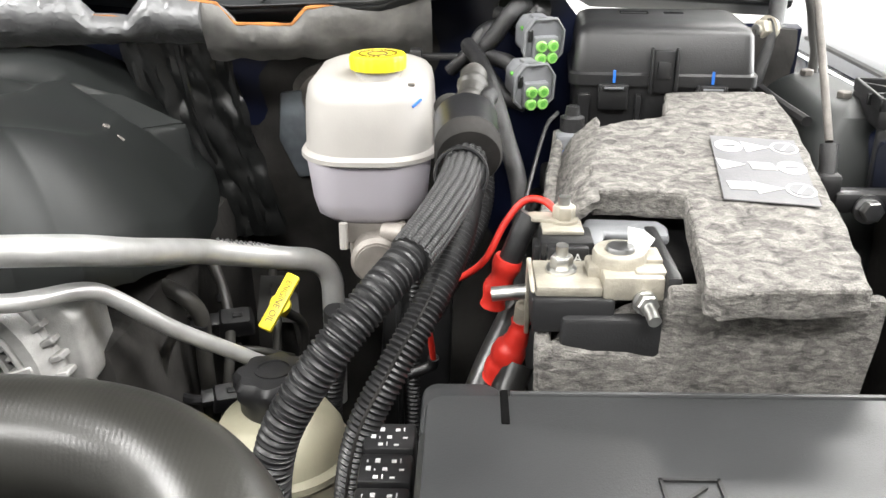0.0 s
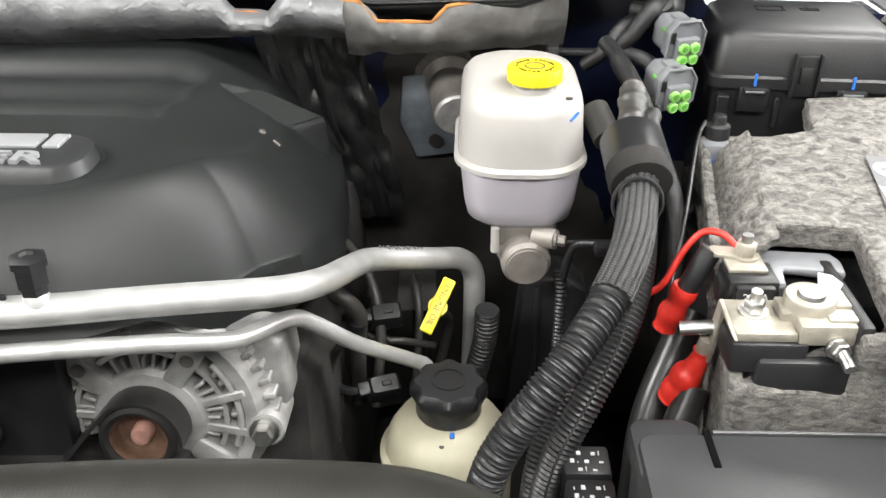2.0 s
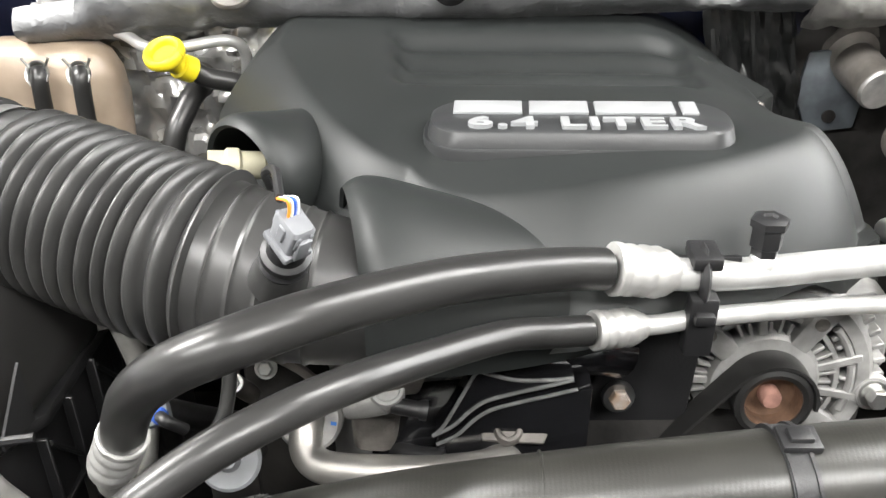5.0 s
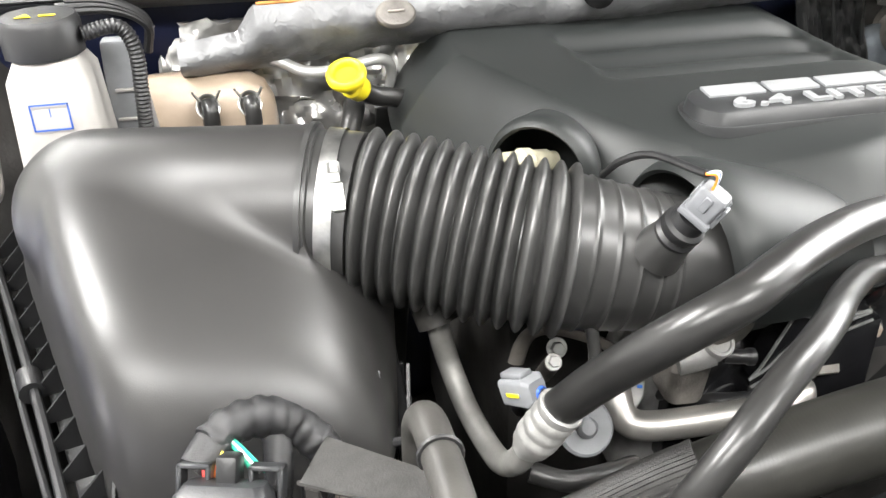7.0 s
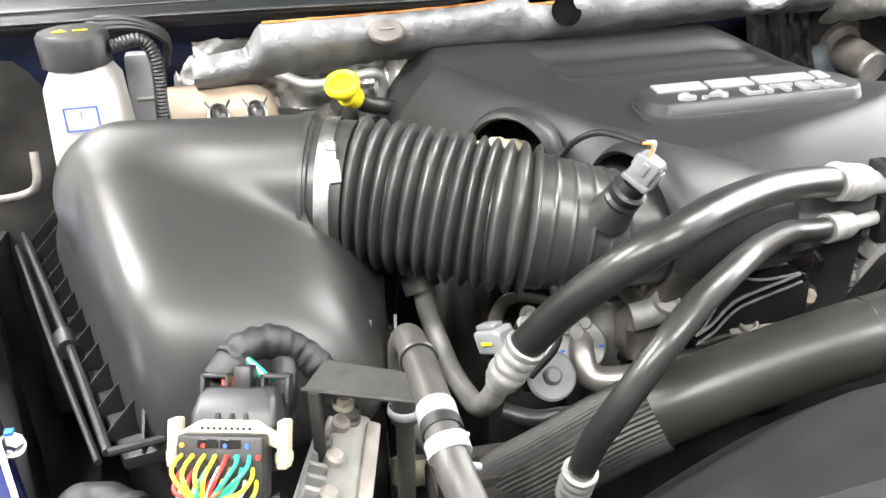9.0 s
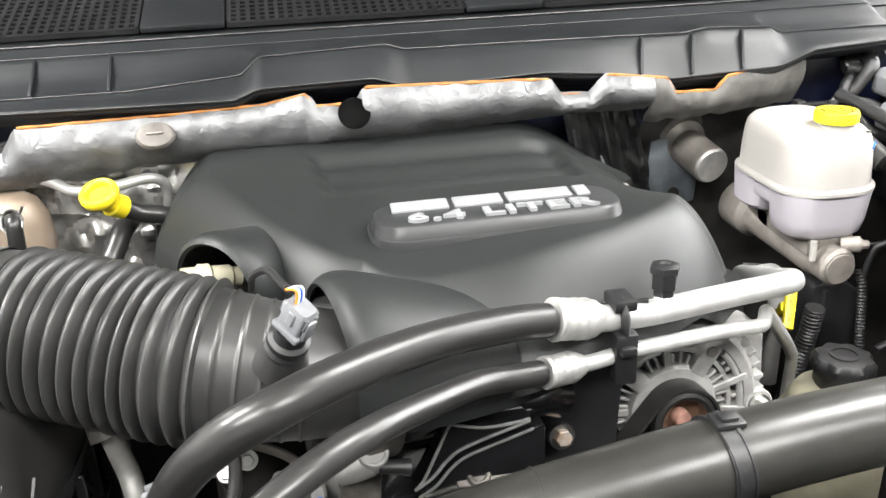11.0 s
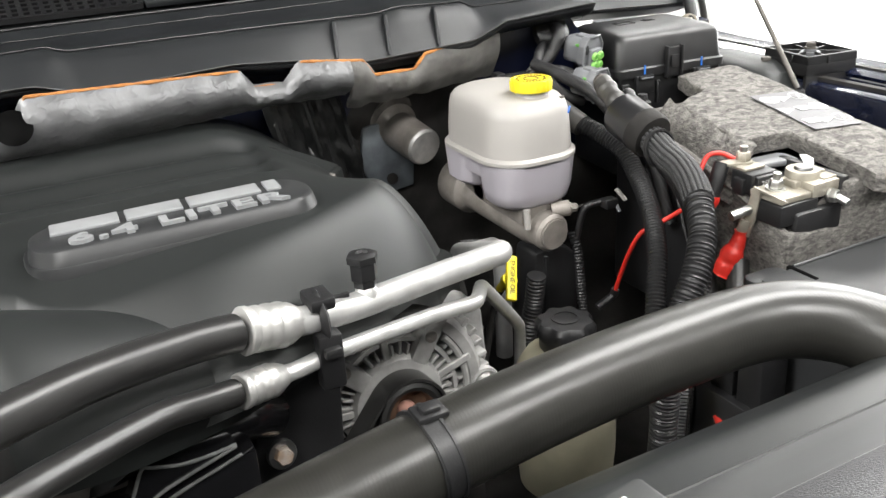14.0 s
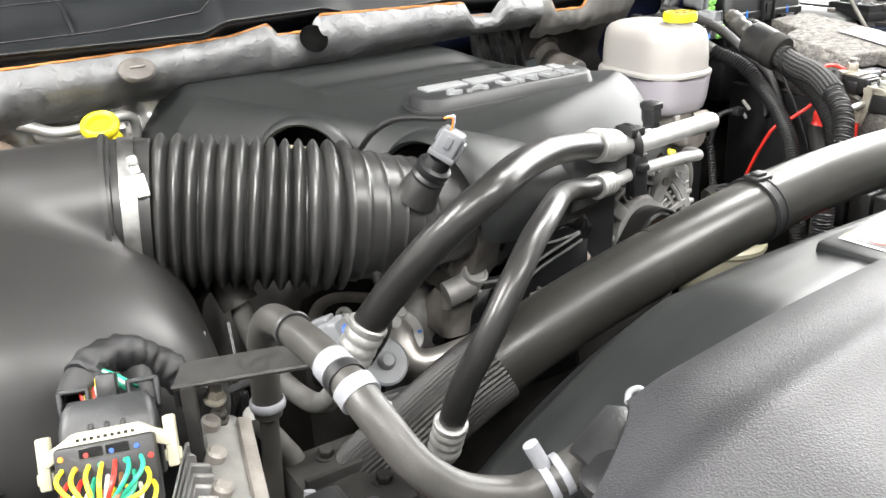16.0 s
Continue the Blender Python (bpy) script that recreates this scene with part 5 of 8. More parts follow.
for k in range(16):
    part("strand", strand(LOOM_A, 2 * math.pi * k / 16, 0.0128, 0.0028, 0.0024), M_BRAIDGREY, t, "grey black braided strand")
part("tie", tube([(0.014 + 0.0195 * math.cos(a), 0.645 + 0.004 * math.sin(a), 1.212 + 0.0195 * math.sin(a)) for a in (radians(d) for d in range(0, 361, 20))], 0.0014, 6, per=2, flat=2), M_LOOM, t)
part("conduit", tube([(-0.014, 0.552, 1.191), (-0.041, 0.514, 1.171), (-0.066, 0.493, 1.145), (-0.087, 0.485, 1.115), (-0.101, 0.480, 1.085), (-0.108, 0.478, 1.04), (-0.11, 0.48, 0.95)], corrugated(0.0128, 0.0040, 0.0009), 22, step=0.0011), M_LOOM, t, "wide corrugated conduit")
t = thing("cable_loom", (0.0, 0.62, 1.0), "thin corrugated black conduit beside the wide one", "cable loom")
part("conduit", tube([(0.008, 0.79, 1.212), (0.028, 0.735, 1.19), (0.028, 0.70, 1.165), (0.012, 0.655, 1.14), (-0.012, 0.612, 1.112), (-0.034, 0.585, 1.083), (-0.052, 0.563, 1.05), (-0.062, 0.545, 1.01), (-0.065, 0.53, 0.93)], corrugated(0.0105, 0.0040, 0.0008), 20, step=0.0010), M_LOOM, t, "corrugated conduit")
part("gland", tube([(0.0, 0.815, 1.223), (0.010, 0.782, 1.207)], 0.0135, 18), M_GREYHOSE, t)
LC = [(0.022, 0.662, 1.205), (0.012, 0.60, 1.178), (-0.006, 0.555, 1.150), (-0.030, 0.525, 1.115), (-0.052, 0.51, 1.07), (-0.062, 0.505, 1.0), (-0.064, 0.505, 0.9)]
t = thing("cable_loom", (-0.02, 0.54, 1.0), "corrugated black conduit with a slit", "cable loom")
part("conduit", tube(LC, corrugated(0.0110, 0.0040, 0.0008), 20, step=0.0010), M_LOOM, t, "corrugated conduit")
part("slit", tube([Vector(p) + V(-0.002, -0.0115, 0.004) for p in LC], 0.0012, 5), M_DARK, t)
solo("harness_cable", tube([(0.018, 0.90, 1.262), (0.029, 0.86, 1.254), (0.040, 0.80, 1.238), (0.052, 0.757, 1.206), (0.062, 0.715, 1.172), (0.065, 0.68, 1.10)], 0.008, 12), M_TAPE, "dark grey taped harness cable", "wiring")
solo("harness_cable", tube([(0.065, 0.63, 1.12), (0.03, 0.58, 1.06), (0.02, 0.55, 1.0), (0.02, 0.54, 0.88)], 0.014, 14), M_RUBBER, "thick black cable beside the battery", "wiring")
solo("harness_cable", tube([(0.055, 0.56, 1.10), (0.035, 0.535, 1.05), (0.022, 0.52, 0.98), (0.02, 0.52, 0.88)], 0.012, 14), M_RUBBER, "thick black battery cable running down", "wiring")
solo("sensor_cable", tube([(-0.03, 0.745, 1.09), (-0.028, 0.735, 1.06), (-0.03, 0.72, 0.98), (-0.03, 0.70, 0.9)], corrugated(0.0055, 0.004, 0.0007), 12, step=0.001), M_LOOM, "thin corrugated sensor cable below the master cylinder", "wiring")
t = thing("brake_sensor_plug", (0.0, 0.72, 1.14), "small black sensor plug with white tips", "connector")
part("body", box(-0.004, 0.014, 0.712, 0.728, 1.122, 1.134, 0.003), M_BLACK, t)
part("tip", tube([(0.010, 0.716, 1.130), (0.013, 0.710, 1.118)], 0.0022, 10), M_GREYPLASTIC, t)
part("tip", tube([(0.017, 0.722, 1.142), (0.026, 0.716, 1.128)], 0.0026, 10), M_WHITE, t)
part("lead", tube([(0.0, 0.725, 1.13), (-0.02, 0.735, 1.12), (-0.028, 0.74, 1.08)], 0.004, 10), M_BLACK, t)
solo("jumper_wire", tube([(0.084, 0.602, 1.196), (0.074, 0.614, 1.202), (0.060, 0.620, 1.200), (0.046, 0.616, 1.184), (0.032, 0.610, 1.158), (0.014, 0.628, 1.135), (-0.008, 0.640, 1.122), (-0.016, 0.650, 1.10), (-0.012, 0.672, 1.06), (-0.010, 0.685, 1.03)], 0.0027, 10), M_RED,
     "thin red wire looping from the fuse", "wire")
solo("jumper_end", tube([(-0.010, 0.685, 1.032), (-0.012, 0.688, 1.022), (-0.032, 0.69, 1.012)], 0.005, 10), M_BLACK, "black crimp end of the red wire", "wire")
solo("ground_wire", tube([(0.098, 0.79, 1.222), (0.085, 0.76, 1.215), (0.068, 0.70, 1.18), (0.052, 0.65, 1.13), (0.035, 0.60, 1.06)], 0.0018, 8), M_BLACK, "thin dark wire running down from a post", "wire")

# ---- dark parts between the engine cover and the brake reservoir ----
for (x, y, z), turn in (((-0.196, 0.742, 1.040), 14), ((-0.196, 0.70, 0.985), 20)):
    t = thing("ignition_coil", (x, y, z - 0.03), "glossy black ignition coil with a plug", "ignition coil", "ignition coils")
    m = Matrix.Translation((x, y, z)) @ pose(0, 0, 0, 35, 0, turn) @ Matrix.Scale(0.64, 4)
    part("body", loft([(-0.03, -0.026, 0.026, -0.016, 0.016), (0.0, -0.024, 0.024, -0.015, 0.015), (0.006, -0.020, 0.020, -0.012, 0.012)], 0.004, 3, m), M_BLACK, t)
    part("plug", box(-0.040, -0.022, -0.010, 0.010, -0.016, 0.002, 0.002, 2, m), M_BLACK, t)
    part("latch", box(-0.004, 0.010, -0.004, 0.004, 0.005, 0.0085, 0.001, 1, m), M_BLACK, t)
    part("lead", tube([m @ V(-0.038, 0, -0.008), m @ V(-0.052, 0.004, -0.012), m @ V(-0.066, 0.02, -0.03)], 0.0045, 8), M_LOOM, t)
    part("stem", tube([m @ V(0, 0, -0.028), m @ V(0.0, 0.01, -0.08)], 0.011, 12), M_DARK, t)
t = thing("breather_hose", (-0.24, 0.70, 1.0), "dusty grey bent breather hose", "hose")
part("hose", tube([(-0.262, 0.735, 1.075), (-0.245, 0.712, 1.084), (-0.228, 0.705, 1.078), (-0.218, 0.712, 1.055), (-0.222, 0.72, 1.01), (-0.225, 0.73, 0.94)], 0.0075, 14), M_GREYHOSE, t)
part("clip", tube([(-0.2195, 0.7125, 1.050), (-0.2205, 0.714, 1.042)], 0.0088, 14), M_BLACK, t)
solo("vacuum_line", tube([(-0.222, 0.66, 1.07), (-0.238, 0.665, 1.04), (-0.246, 0.672, 0.99), (-0.243, 0.68, 0.93)], 0.0042, 10), M_GREYHOSE, "thin grey vacuum line running down", "hose")
solo("clutch_hose", tube([(-0.098, 0.72, 1.06), (-0.100, 0.725, 1.02), (-0.11, 0.73, 0.96), (-0.115, 0.74, 0.86)], corrugated(0.011, 0.005, 0.0008), 16, step=0.0013), M_LOOM, "ribbed black hose behind the reservoir", "hose")
for pts, r in (([(-0.240, 0.80, 1.085), (-0.218, 0.772, 1.072), (-0.202, 0.742, 1.030), (-0.206, 0.71, 0.95)], 0.0050),
               ([(-0.185, 0.90, 1.02), (-0.180, 0.835, 1.045), (-0.166, 0.780, 1.020), (-0.170, 0.75, 0.93)], 0.0042),
               ([(-0.236, 0.735, 1.045), (-0.212, 0.742, 1.010), (-0.180, 0.748, 1.002), (-0.150, 0.765, 0.985)], 0.0036)):
    t = thing("wire_run", pts[1], "thin dusty black wire run beside the engine cover", "wiring", group="wire runs beside the cover")
    part("sleeve", tube(pts, r, 12), M_GREYHOSE, t)
    a, b = Vector(pts[1]), Vector(pts[2])
    part("tie", tube([a.lerp(b, 0.40), a.lerp(b, 0.55)], r + 0.0012, 14), M_BLACK, t)
t = thing("wire_bracket", (-0.168, 0.80, 1.03), "small dusty black bracket with a bolt", "bracket")
part("plate", quad_plate(((-0.190, 0.792, 1.010), (-0.148, 0.796, 1.006), (-0.150, 0.812, 1.050), (-0.186, 0.808, 1.052)), 0.004), M_BRACKET, t)
part("bolt", bolt_mesh(0.0048, 0.005, aim((-0.168, 0.801, 1.034), (0, -0.93, 0.35))), M_CASTDARK, t)
part("foot", tube([(-0.168, 0.806, 1.02), (-0.168, 0.83, 0.97), (-0.17, 0.86, 0.90)], 0.008, 10), M_DARK, t)
t = thing("shaft_guard", (-0.03, 0.76, 0.95), "matte black plastic shaft guard", "guard")
part("panel", prism([(-0.075, 0.88), (0.0, 0.86), (0.005, 1.04), (-0.02, 1.06), (-0.06, 1.055)], 0.05, 0.006, Matrix.Translation((0, 0.83, 0)) @ pose(0, 0, 0, 90, 0, 0)), M_BLACK, t)
part("rib", box(-0.05, -0.044, 0.774, 0.781, 0.90, 1.05, 0.002), M_BLACK, t)

# ---- battery ----


def battery():
    t = thing("battery", (0.16, 0.62, 1.0), "black car battery seen through the wrap cut-out", "battery")
    part("case", box(0.075, 0.255, 0.515, 0.80, 0.98, 1.150, 0.006), M_BLACK, t)
    part("terminal_step", box(0.078, 0.145, 0.507, 0.56, 1.10, 1.163, 0.004), M_BLACK, t)
    part("lid", box(0.085, 0.25, 0.56, 0.80, 1.148, 1.175, 0.005), M_BLACK, t)
    part("handle", prism([(0.097, 0.566), (0.110, 0.566), (0.114, 0.590), (0.158, 0.582), (0.160, 0.600), (0.155, 0.612), (0.104, 0.616), (0.099, 0.60)], 0.008, 0.003, Matrix.Translation((0, 0, 1.181))), M_GREYPLASTIC, t, "light grey carry handle")
    part("handle_foot", box(0.095, 0.104, 0.565, 0.61, 1.166, 1.187, 0.003), M_GREYPLASTIC, t)
    part("wall", box(0.142, 0.152, 0.51, 0.60, 1.10, 1.190, 0.003), M_BLACK, t)
    part("post", lathe([(0.0, 1.199), (0.0085, 1.199), (0.0095, 1.197), (0.0105, 1.16)], 24, Matrix.Translation((0.117, 0.540, 0))), M_STEELGREY, t, "lead terminal post")

    def felt(bm, cuts):
        bmesh.ops.triangulate(bm, faces=[f for f in bm.faces if len(f.verts) > 4])
        bmesh.ops.subdivide_edges(bm, edges=bm.edges[:], cuts=cuts, use_grid_fill=True)
        return rough(rough(bm, 0.0016, 40, 1), 0.0012, 240, 5)

    def zlid(x, y):
        return 1.205 + 0.10 * (y - 0.565)

    t = thing("battery_wrap", (0.17, 0.62, 1.0), "grey speckled fibre felt battery wrap", "battery wrap")
    # lid slab with the stepped outline
    outline = [(0.107, 0.616), (0.172, 0.611), (0.158, 0.486), (0.168, 0.480), (0.254, 0.482), (0.268, 0.566), (0.278, 0.645), (0.294, 0.755), (0.298, 0.822), (0.290, 0.832), (0.200, 0.832), (0.188, 0.770), (0.150, 0.756), (0.126, 0.742), (0.110, 0.66)]
    pb = prism(outline, 0.02, 0.003)
    for v in pb.verts:
        v.co.z = zlid(v.co.x, v.co.y) - 0.02 + v.co.z
    part("lid_felt", felt(pb, 7), M_FELT, t)
    fr = prism([(0.064, 1.148), (0.064, 0.98), (0.258, 0.98), (0.276, 1.178), (0.143, 1.186), (0.140, 1.137), (0.072, 1.145)], 0.012, 0.003, Matrix.Translation((0, 0.515, 0)) @ pose(0, 0, 0, 90, 0, 0))
    part("front_felt", felt(fr, 7), M_FELT, t)
    rt = prism([(0.505, 0.98), (0.85, 0.98), (0.85, 1.222), (0.505, 1.178)], 0.010, 0.003, Matrix.Translation((0.262, 0, 0)) @ pose(0, 0, 0, 90, 0, 90))
    for v in rt.verts:
        v.co.x += -0.006 + 0.11 * (v.co.y - 0.505) - 0.08 * max(0, 1.17 - v.co.z)
    part("side_felt", felt(rt, 6), M_FELT, t)
    lf = prism([(0.505, 0.98), (0.80, 0.98), (0.80, 1.205), (0.60, 1.175), (0.505, 1.145)], 0.010, 0.003, Matrix.Translation((0.062, 0, 0)) @ pose(0, 0, 0, 90, 0, 90))
    for v in lf.verts:
        v.co.x += 0.14 * max(0, v.co.y - 0.56)
    part("side_felt", felt(lf, 6), M_FELT, t)
    def shoulder(u, v):
        y = 0.60 + 0.165 * u
        xa, xb = 0.064 + 0.14 * (y - 0.56), 0.112 + 0.15 * max(0, y - 0.63)
        za, zb = 1.150 + 0.10 * (y - 0.60), zlid(xb, y) - 0.006
        return V(xa + (xb - xa) * v, y - 0.01 * (1 - v), za + (zb - za) * math.sin(v * 1.5) + 0.004 * noise.noise(V(y * 45, v * 3, 7)))
    part("shoulder_felt", rough(sheet(shoulder, 50, 16, 0.006), 0.0012, 240, 5), M_FELT, t)
    part("back_felt", felt(box(0.11, 0.30, 0.80, 0.812, 0.98, 1.20, 0.003), 5), M_FELT, t)
    part("ledge_felt", felt(box(0.165, 0.256, 0.500, 0.53, 1.168, 1.188, 0.003), 5), M_FELT, t)
    # warning label on the lid

    def on(x, y, up=0.0):
        return (x, y, zlid(x, y) + 0.0019 + up)

    def patch(pts, h, up=0.0):
        bm = bmesh.new()
        top = [bm.verts.new(on(x, y, up + h)) for x, y in pts]
        low = [bm.verts.new(on(x, y, up)) for x, y in pts]
        bm.faces.new(top)
        bm.faces.new(low[::-1])
        for k in range(len(pts)):
            j = (k + 1) % len(pts)
            bm.faces.new((low[k], low[j], top[j], top[k]))
        return bm
    lab = thing("warning_label", (0.245, 0.68, 1.22), "dark grey pictogram label with white symbols", "label")
    part("film", patch([(0.196, 0.597), (0.259, 0.586), (0.278, 0.705), (0.214, 0.716)], 0.0007), M_LABELDARK, lab)

    def spot(u, v):
        a, b = V(0.196, 0.597, 0).lerp(V(0.259, 0.586, 0), u), V(0.214, 0.716, 0).lerp(V(0.278, 0.705, 0), u)
        return a.lerp(b, v)

    def round_patch(u, v, r, inner=False):
        c = spot(u, v)
        return patch([(c.x + r * math.cos(2 * math.pi * k / 20), c.y + r * 1.15 * math.sin(2 * math.pi * k / 20)) for k in range(20)], 0.0004, 0.0009 if not inner else 0.0013)

    def tri_patch(u, v, r):
        c = spot(u, v)
        return patch([(c.x - r, c.y - r), (c.x - r, c.y + r * 1.1), (c.x + r, c.y - 0.1 * r)], 0.0004, 0.0009)
    for u, v, kind in ((0.19, 0.82, "o"), (0.52, 0.83, "t"), (0.84, 0.84, "r"), (0.18, 0.52, "t"), (0.52, 0.52, "b"), (0.84, 0.52, "o"), (0.22, 0.2, "b"), (0.52, 0.19, "t"), (0.85, 0.19, "r")):
        if kind == "t":
            part("symbol", tri_patch(u, v, 0.010), M_LABELWHITE, lab)
        elif kind == "b":
            c = spot(u, v)
            part("symbol", patch([(c.x - 0.009, c.y - 0.006), (c.x + 0.009, c.y - 0.008), (c.x + 0.008, c.y + 0.005), (c.x - 0.009, c.y + 0.008)], 0.0004, 0.0009), M_LABELWHITE, lab)
        else:
            s = part("symbol", round_patch(u, v, 0.0105), M_LABELWHITE, lab)
            if kind == "r":
                part("inner_disc", round_patch(u, v, 0.0085, True), M_LABELDARK, s)
                part("stroke", patch([tuple(spot(u, v).xy + Vector(q)) for q in ((-0.005, -0.006), (-0.003, -0.007), (0.006, 0.006), (0.004, 0.007))], 0.0003, 0.0017), M_LABELWHITE, s)
            else:
                part("stroke", patch([tuple(spot(u, v).xy + Vector(q)) for q in ((-0.005, -0.001), (0.005, -0.002), (0.005, 0.001), (-0.005, 0.002))], 0.0003, 0.0014), M_LABELDARK, s)


battery()


def terminal():
    t = thing("battery_terminal", (0.1, 0.54, 1.16), "dull zinc battery terminal clamp with fuse bar", "battery terminal")
    part("clamp", merge(lathe([(0.011, 1.176), (0.0165, 1.176), (0.0175, 1.179), (0.0175, 1.194), (0.0165, 1.196), (0.011, 1.196)], 32, Matrix.Translation((0.117, 0.541, 0))),
                        box(0.124, 0.144, 0.519, 0.534, 1.172, 1.190, 0.002), box(0.104, 0.142, 0.514, 0.532, 1.172, 1.188, 0.002), box(0.128, 0.144, 0.534, 0.556, 1.172, 1.192, 0.002)), M_ZINC, t)
    part("bar", box(0.062, 0.104, 0.515, 0.558, 1.174, 1.181, 0.0015), M_ZINC, t)
    part("bridge", box(0.096, 0.112, 0.530, 0.552, 1.174, 1.188, 0.002), M_ZINC, t)
    part("bolt", bolt_mesh(0.0075, 0.009, aim((0.080, 0.541, 1.183), (0, -0.1, 1)), 1.35), M_STEEL, t, "zinc nut on a stud")
    part("bolt", tube([(0.080, 0.541, 1.19), (0.080, 0.540, 1.199)], 0.004, 12), M_STEEL, t)
    part("clamp_bolt", bolt_mesh(0.0072, 0.007, aim((0.130, 0.512, 1.172), (0.15, -1, 0.1)), 1.1), M_STEEL, t, "zinc clamp bolt")
    part("clamp_bolt", tube([(0.131, 0.508, 1.172), (0.133, 0.494, 1.168)], 0.0042, 12), M_STEEL, t)
    part("insulator", box(0.060, 0.112, 0.512, 0.556, 1.150, 1.174, 0.003), M_BLACK, t, "black plastic support")
    part("side_plate", prism([(0.505, 1.182), (0.540, 1.182), (0.545, 1.15), (0.552, 1.128), (0.560, 1.128), (0.560, 1.150), (0.550, 1.186)], 0.003, 0.0006, Matrix.Translation((0.058, 0.0, 0)) @ pose(0, 0, 0, 90, 0, 90)), M_ZINC, t)
    part("stud", tube([(0.060, 0.553, 1.160), (0.036, 0.556, 1.156)], 0.0052, 14), M_STEEL, t, "bare zinc stud")
    fz = part("fuse_block", merge(box(0.068, 0.104, 0.562, 0.592, 1.170, 1.192, 0.002), box(0.072, 0.100, 0.557, 0.564, 1.172, 1.190, 0.002), box(0.064, 0.108, 0.570, 0.586, 1.168, 1.186, 0.002)), M_BLACK, t, "black 250A bar fuse")
    part("rating", lettering("250A", 0.0085, 0.0003, Matrix.Translation((0.086, 0.5565, 1.1825)) @ pose(0, 0, 0, 90, 0, 0)), M_LABELWHITE, fz, "white 250A print")
    part("rating_bar", merge(box(0.080, 0.092, 0.5563, 0.5571, 1.1765, 1.1772, 0), box(0.081, 0.091, 0.5563, 0.5571, 1.1745, 1.1752, 0)), M_LABELWHITE, fz)
    part("fuse_tab", box(0.070, 0.098, 0.574, 0.602, 1.192, 1.195, 0.0008), M_ZINC, t)
    part("fuse_nut", bolt_mesh(0.008, 0.010, aim((0.086, 0.594, 1.197), (0, 0, 1)), 1.3), M_ZINC, t)
    part("fuse_stud", tube([(0.086, 0.594, 1.203), (0.086, 0.594, 1.213)], 0.0042, 12), M_STEEL, t)
    part("lug_strap", prism([(0.058, 0.602), (0.064, 0.592), (0.080, 0.588), (0.090, 0.596), (0.080, 0.604), (0.066, 0.606)], 0.003, 0.0006, Matrix.Translation((0, 0, 1.1945))), M_ZINC, t)
    part("paper_tag", rough(prism([(0, 0), (0.013, -0.003), (0.019, 0.004), (0.013, 0.012), (0.003, 0.014), (0.001, 0.006)], 0.0008, 0.0, aim((0.122, 0.543, 1.196), (0.15, -0.8, 0.65))), 0.002, 120), M_PAPER, t, "torn white paper tag")
    for k, (a, b, c, d, lab2) in enumerate((((0.050, 0.600, 1.185), (0.048, 0.600, 1.168), (0.044, 0.602, 1.15), (0.040, 0.604, 1.12), "red rubber cable boot"),
                                           ((0.056, 0.560, 1.135), (0.054, 0.561, 1.122), (0.046, 0.563, 1.108), (0.040, 0.566, 1.088), "bulging red rubber cable boot"))):
        bt = thing("cable_boot", c, lab2, "cable boot", "battery cable boots")
        if k == 0:
            part("sleeve", tube([(0.049, 0.600, 1.164), (0.045, 0.601, 1.150), (0.040, 0.603, 1.134), (0.038, 0.604, 1.124)], lambda s: 0.0098 + 0.0012 * math.sin(s * 300), 18, step=0.003), M_RED, bt)
            part("cable", tube([(0.064, 0.602, 1.196), (0.057, 0.600, 1.182), (0.048, 0.600, 1.158)], 0.0085, 14), M_TAPE, bt, "dark taped cable")
        else:
            part("sleeve", tube([(0.0565, 0.560, 1.134), (0.054, 0.561, 1.120), (0.048, 0.563, 1.106), (0.043, 0.565, 1.090), (0.041, 0.566, 1.084)], lambda s: 0.0072 + 0.0052 / (1 + math.exp(-(s - 0.018) / 0.003)) - 0.0012 * max(0, math.sin(s * 400)), 20, step=0.002), M_RED, bt)
            part("lug", tube([(0.058, 0.556, 1.148), (0.0565, 0.560, 1.132)], 0.006, 14), M_ZINC, bt)


terminal()

t = thing("grounding_post", (0.105, 0.78, 1.15), "dark sensor block with a pale plastic post", "sensor")
part("block", box(0.096, 0.122, 0.775, 0.80, 1.16, 1.205, 0.004), M_MIDGREY, t)
part("post", lathe([(0.0, 0.022), (0.006, 0.022), (0.007, 0.014), (0.011, 0.012), (0.011, 0.0)], 16, Matrix.Translation((0.112, 0.795, 1.205))), M_TAPE, t)
part("mark", box(0.100, 0.106, 0.7735, 0.7755, 1.178, 1.192, 0.0005), M_BLUEMARK, t)
part("lead", tube([(0.098, 0.772, 1.172), (0.09, 0.745, 1.162), (0.075, 0.735, 1.15), (0.07, 0.72, 1.11)], 0.0045, 10), M_LOOM, t)

# ---- fuse box, plugs ----


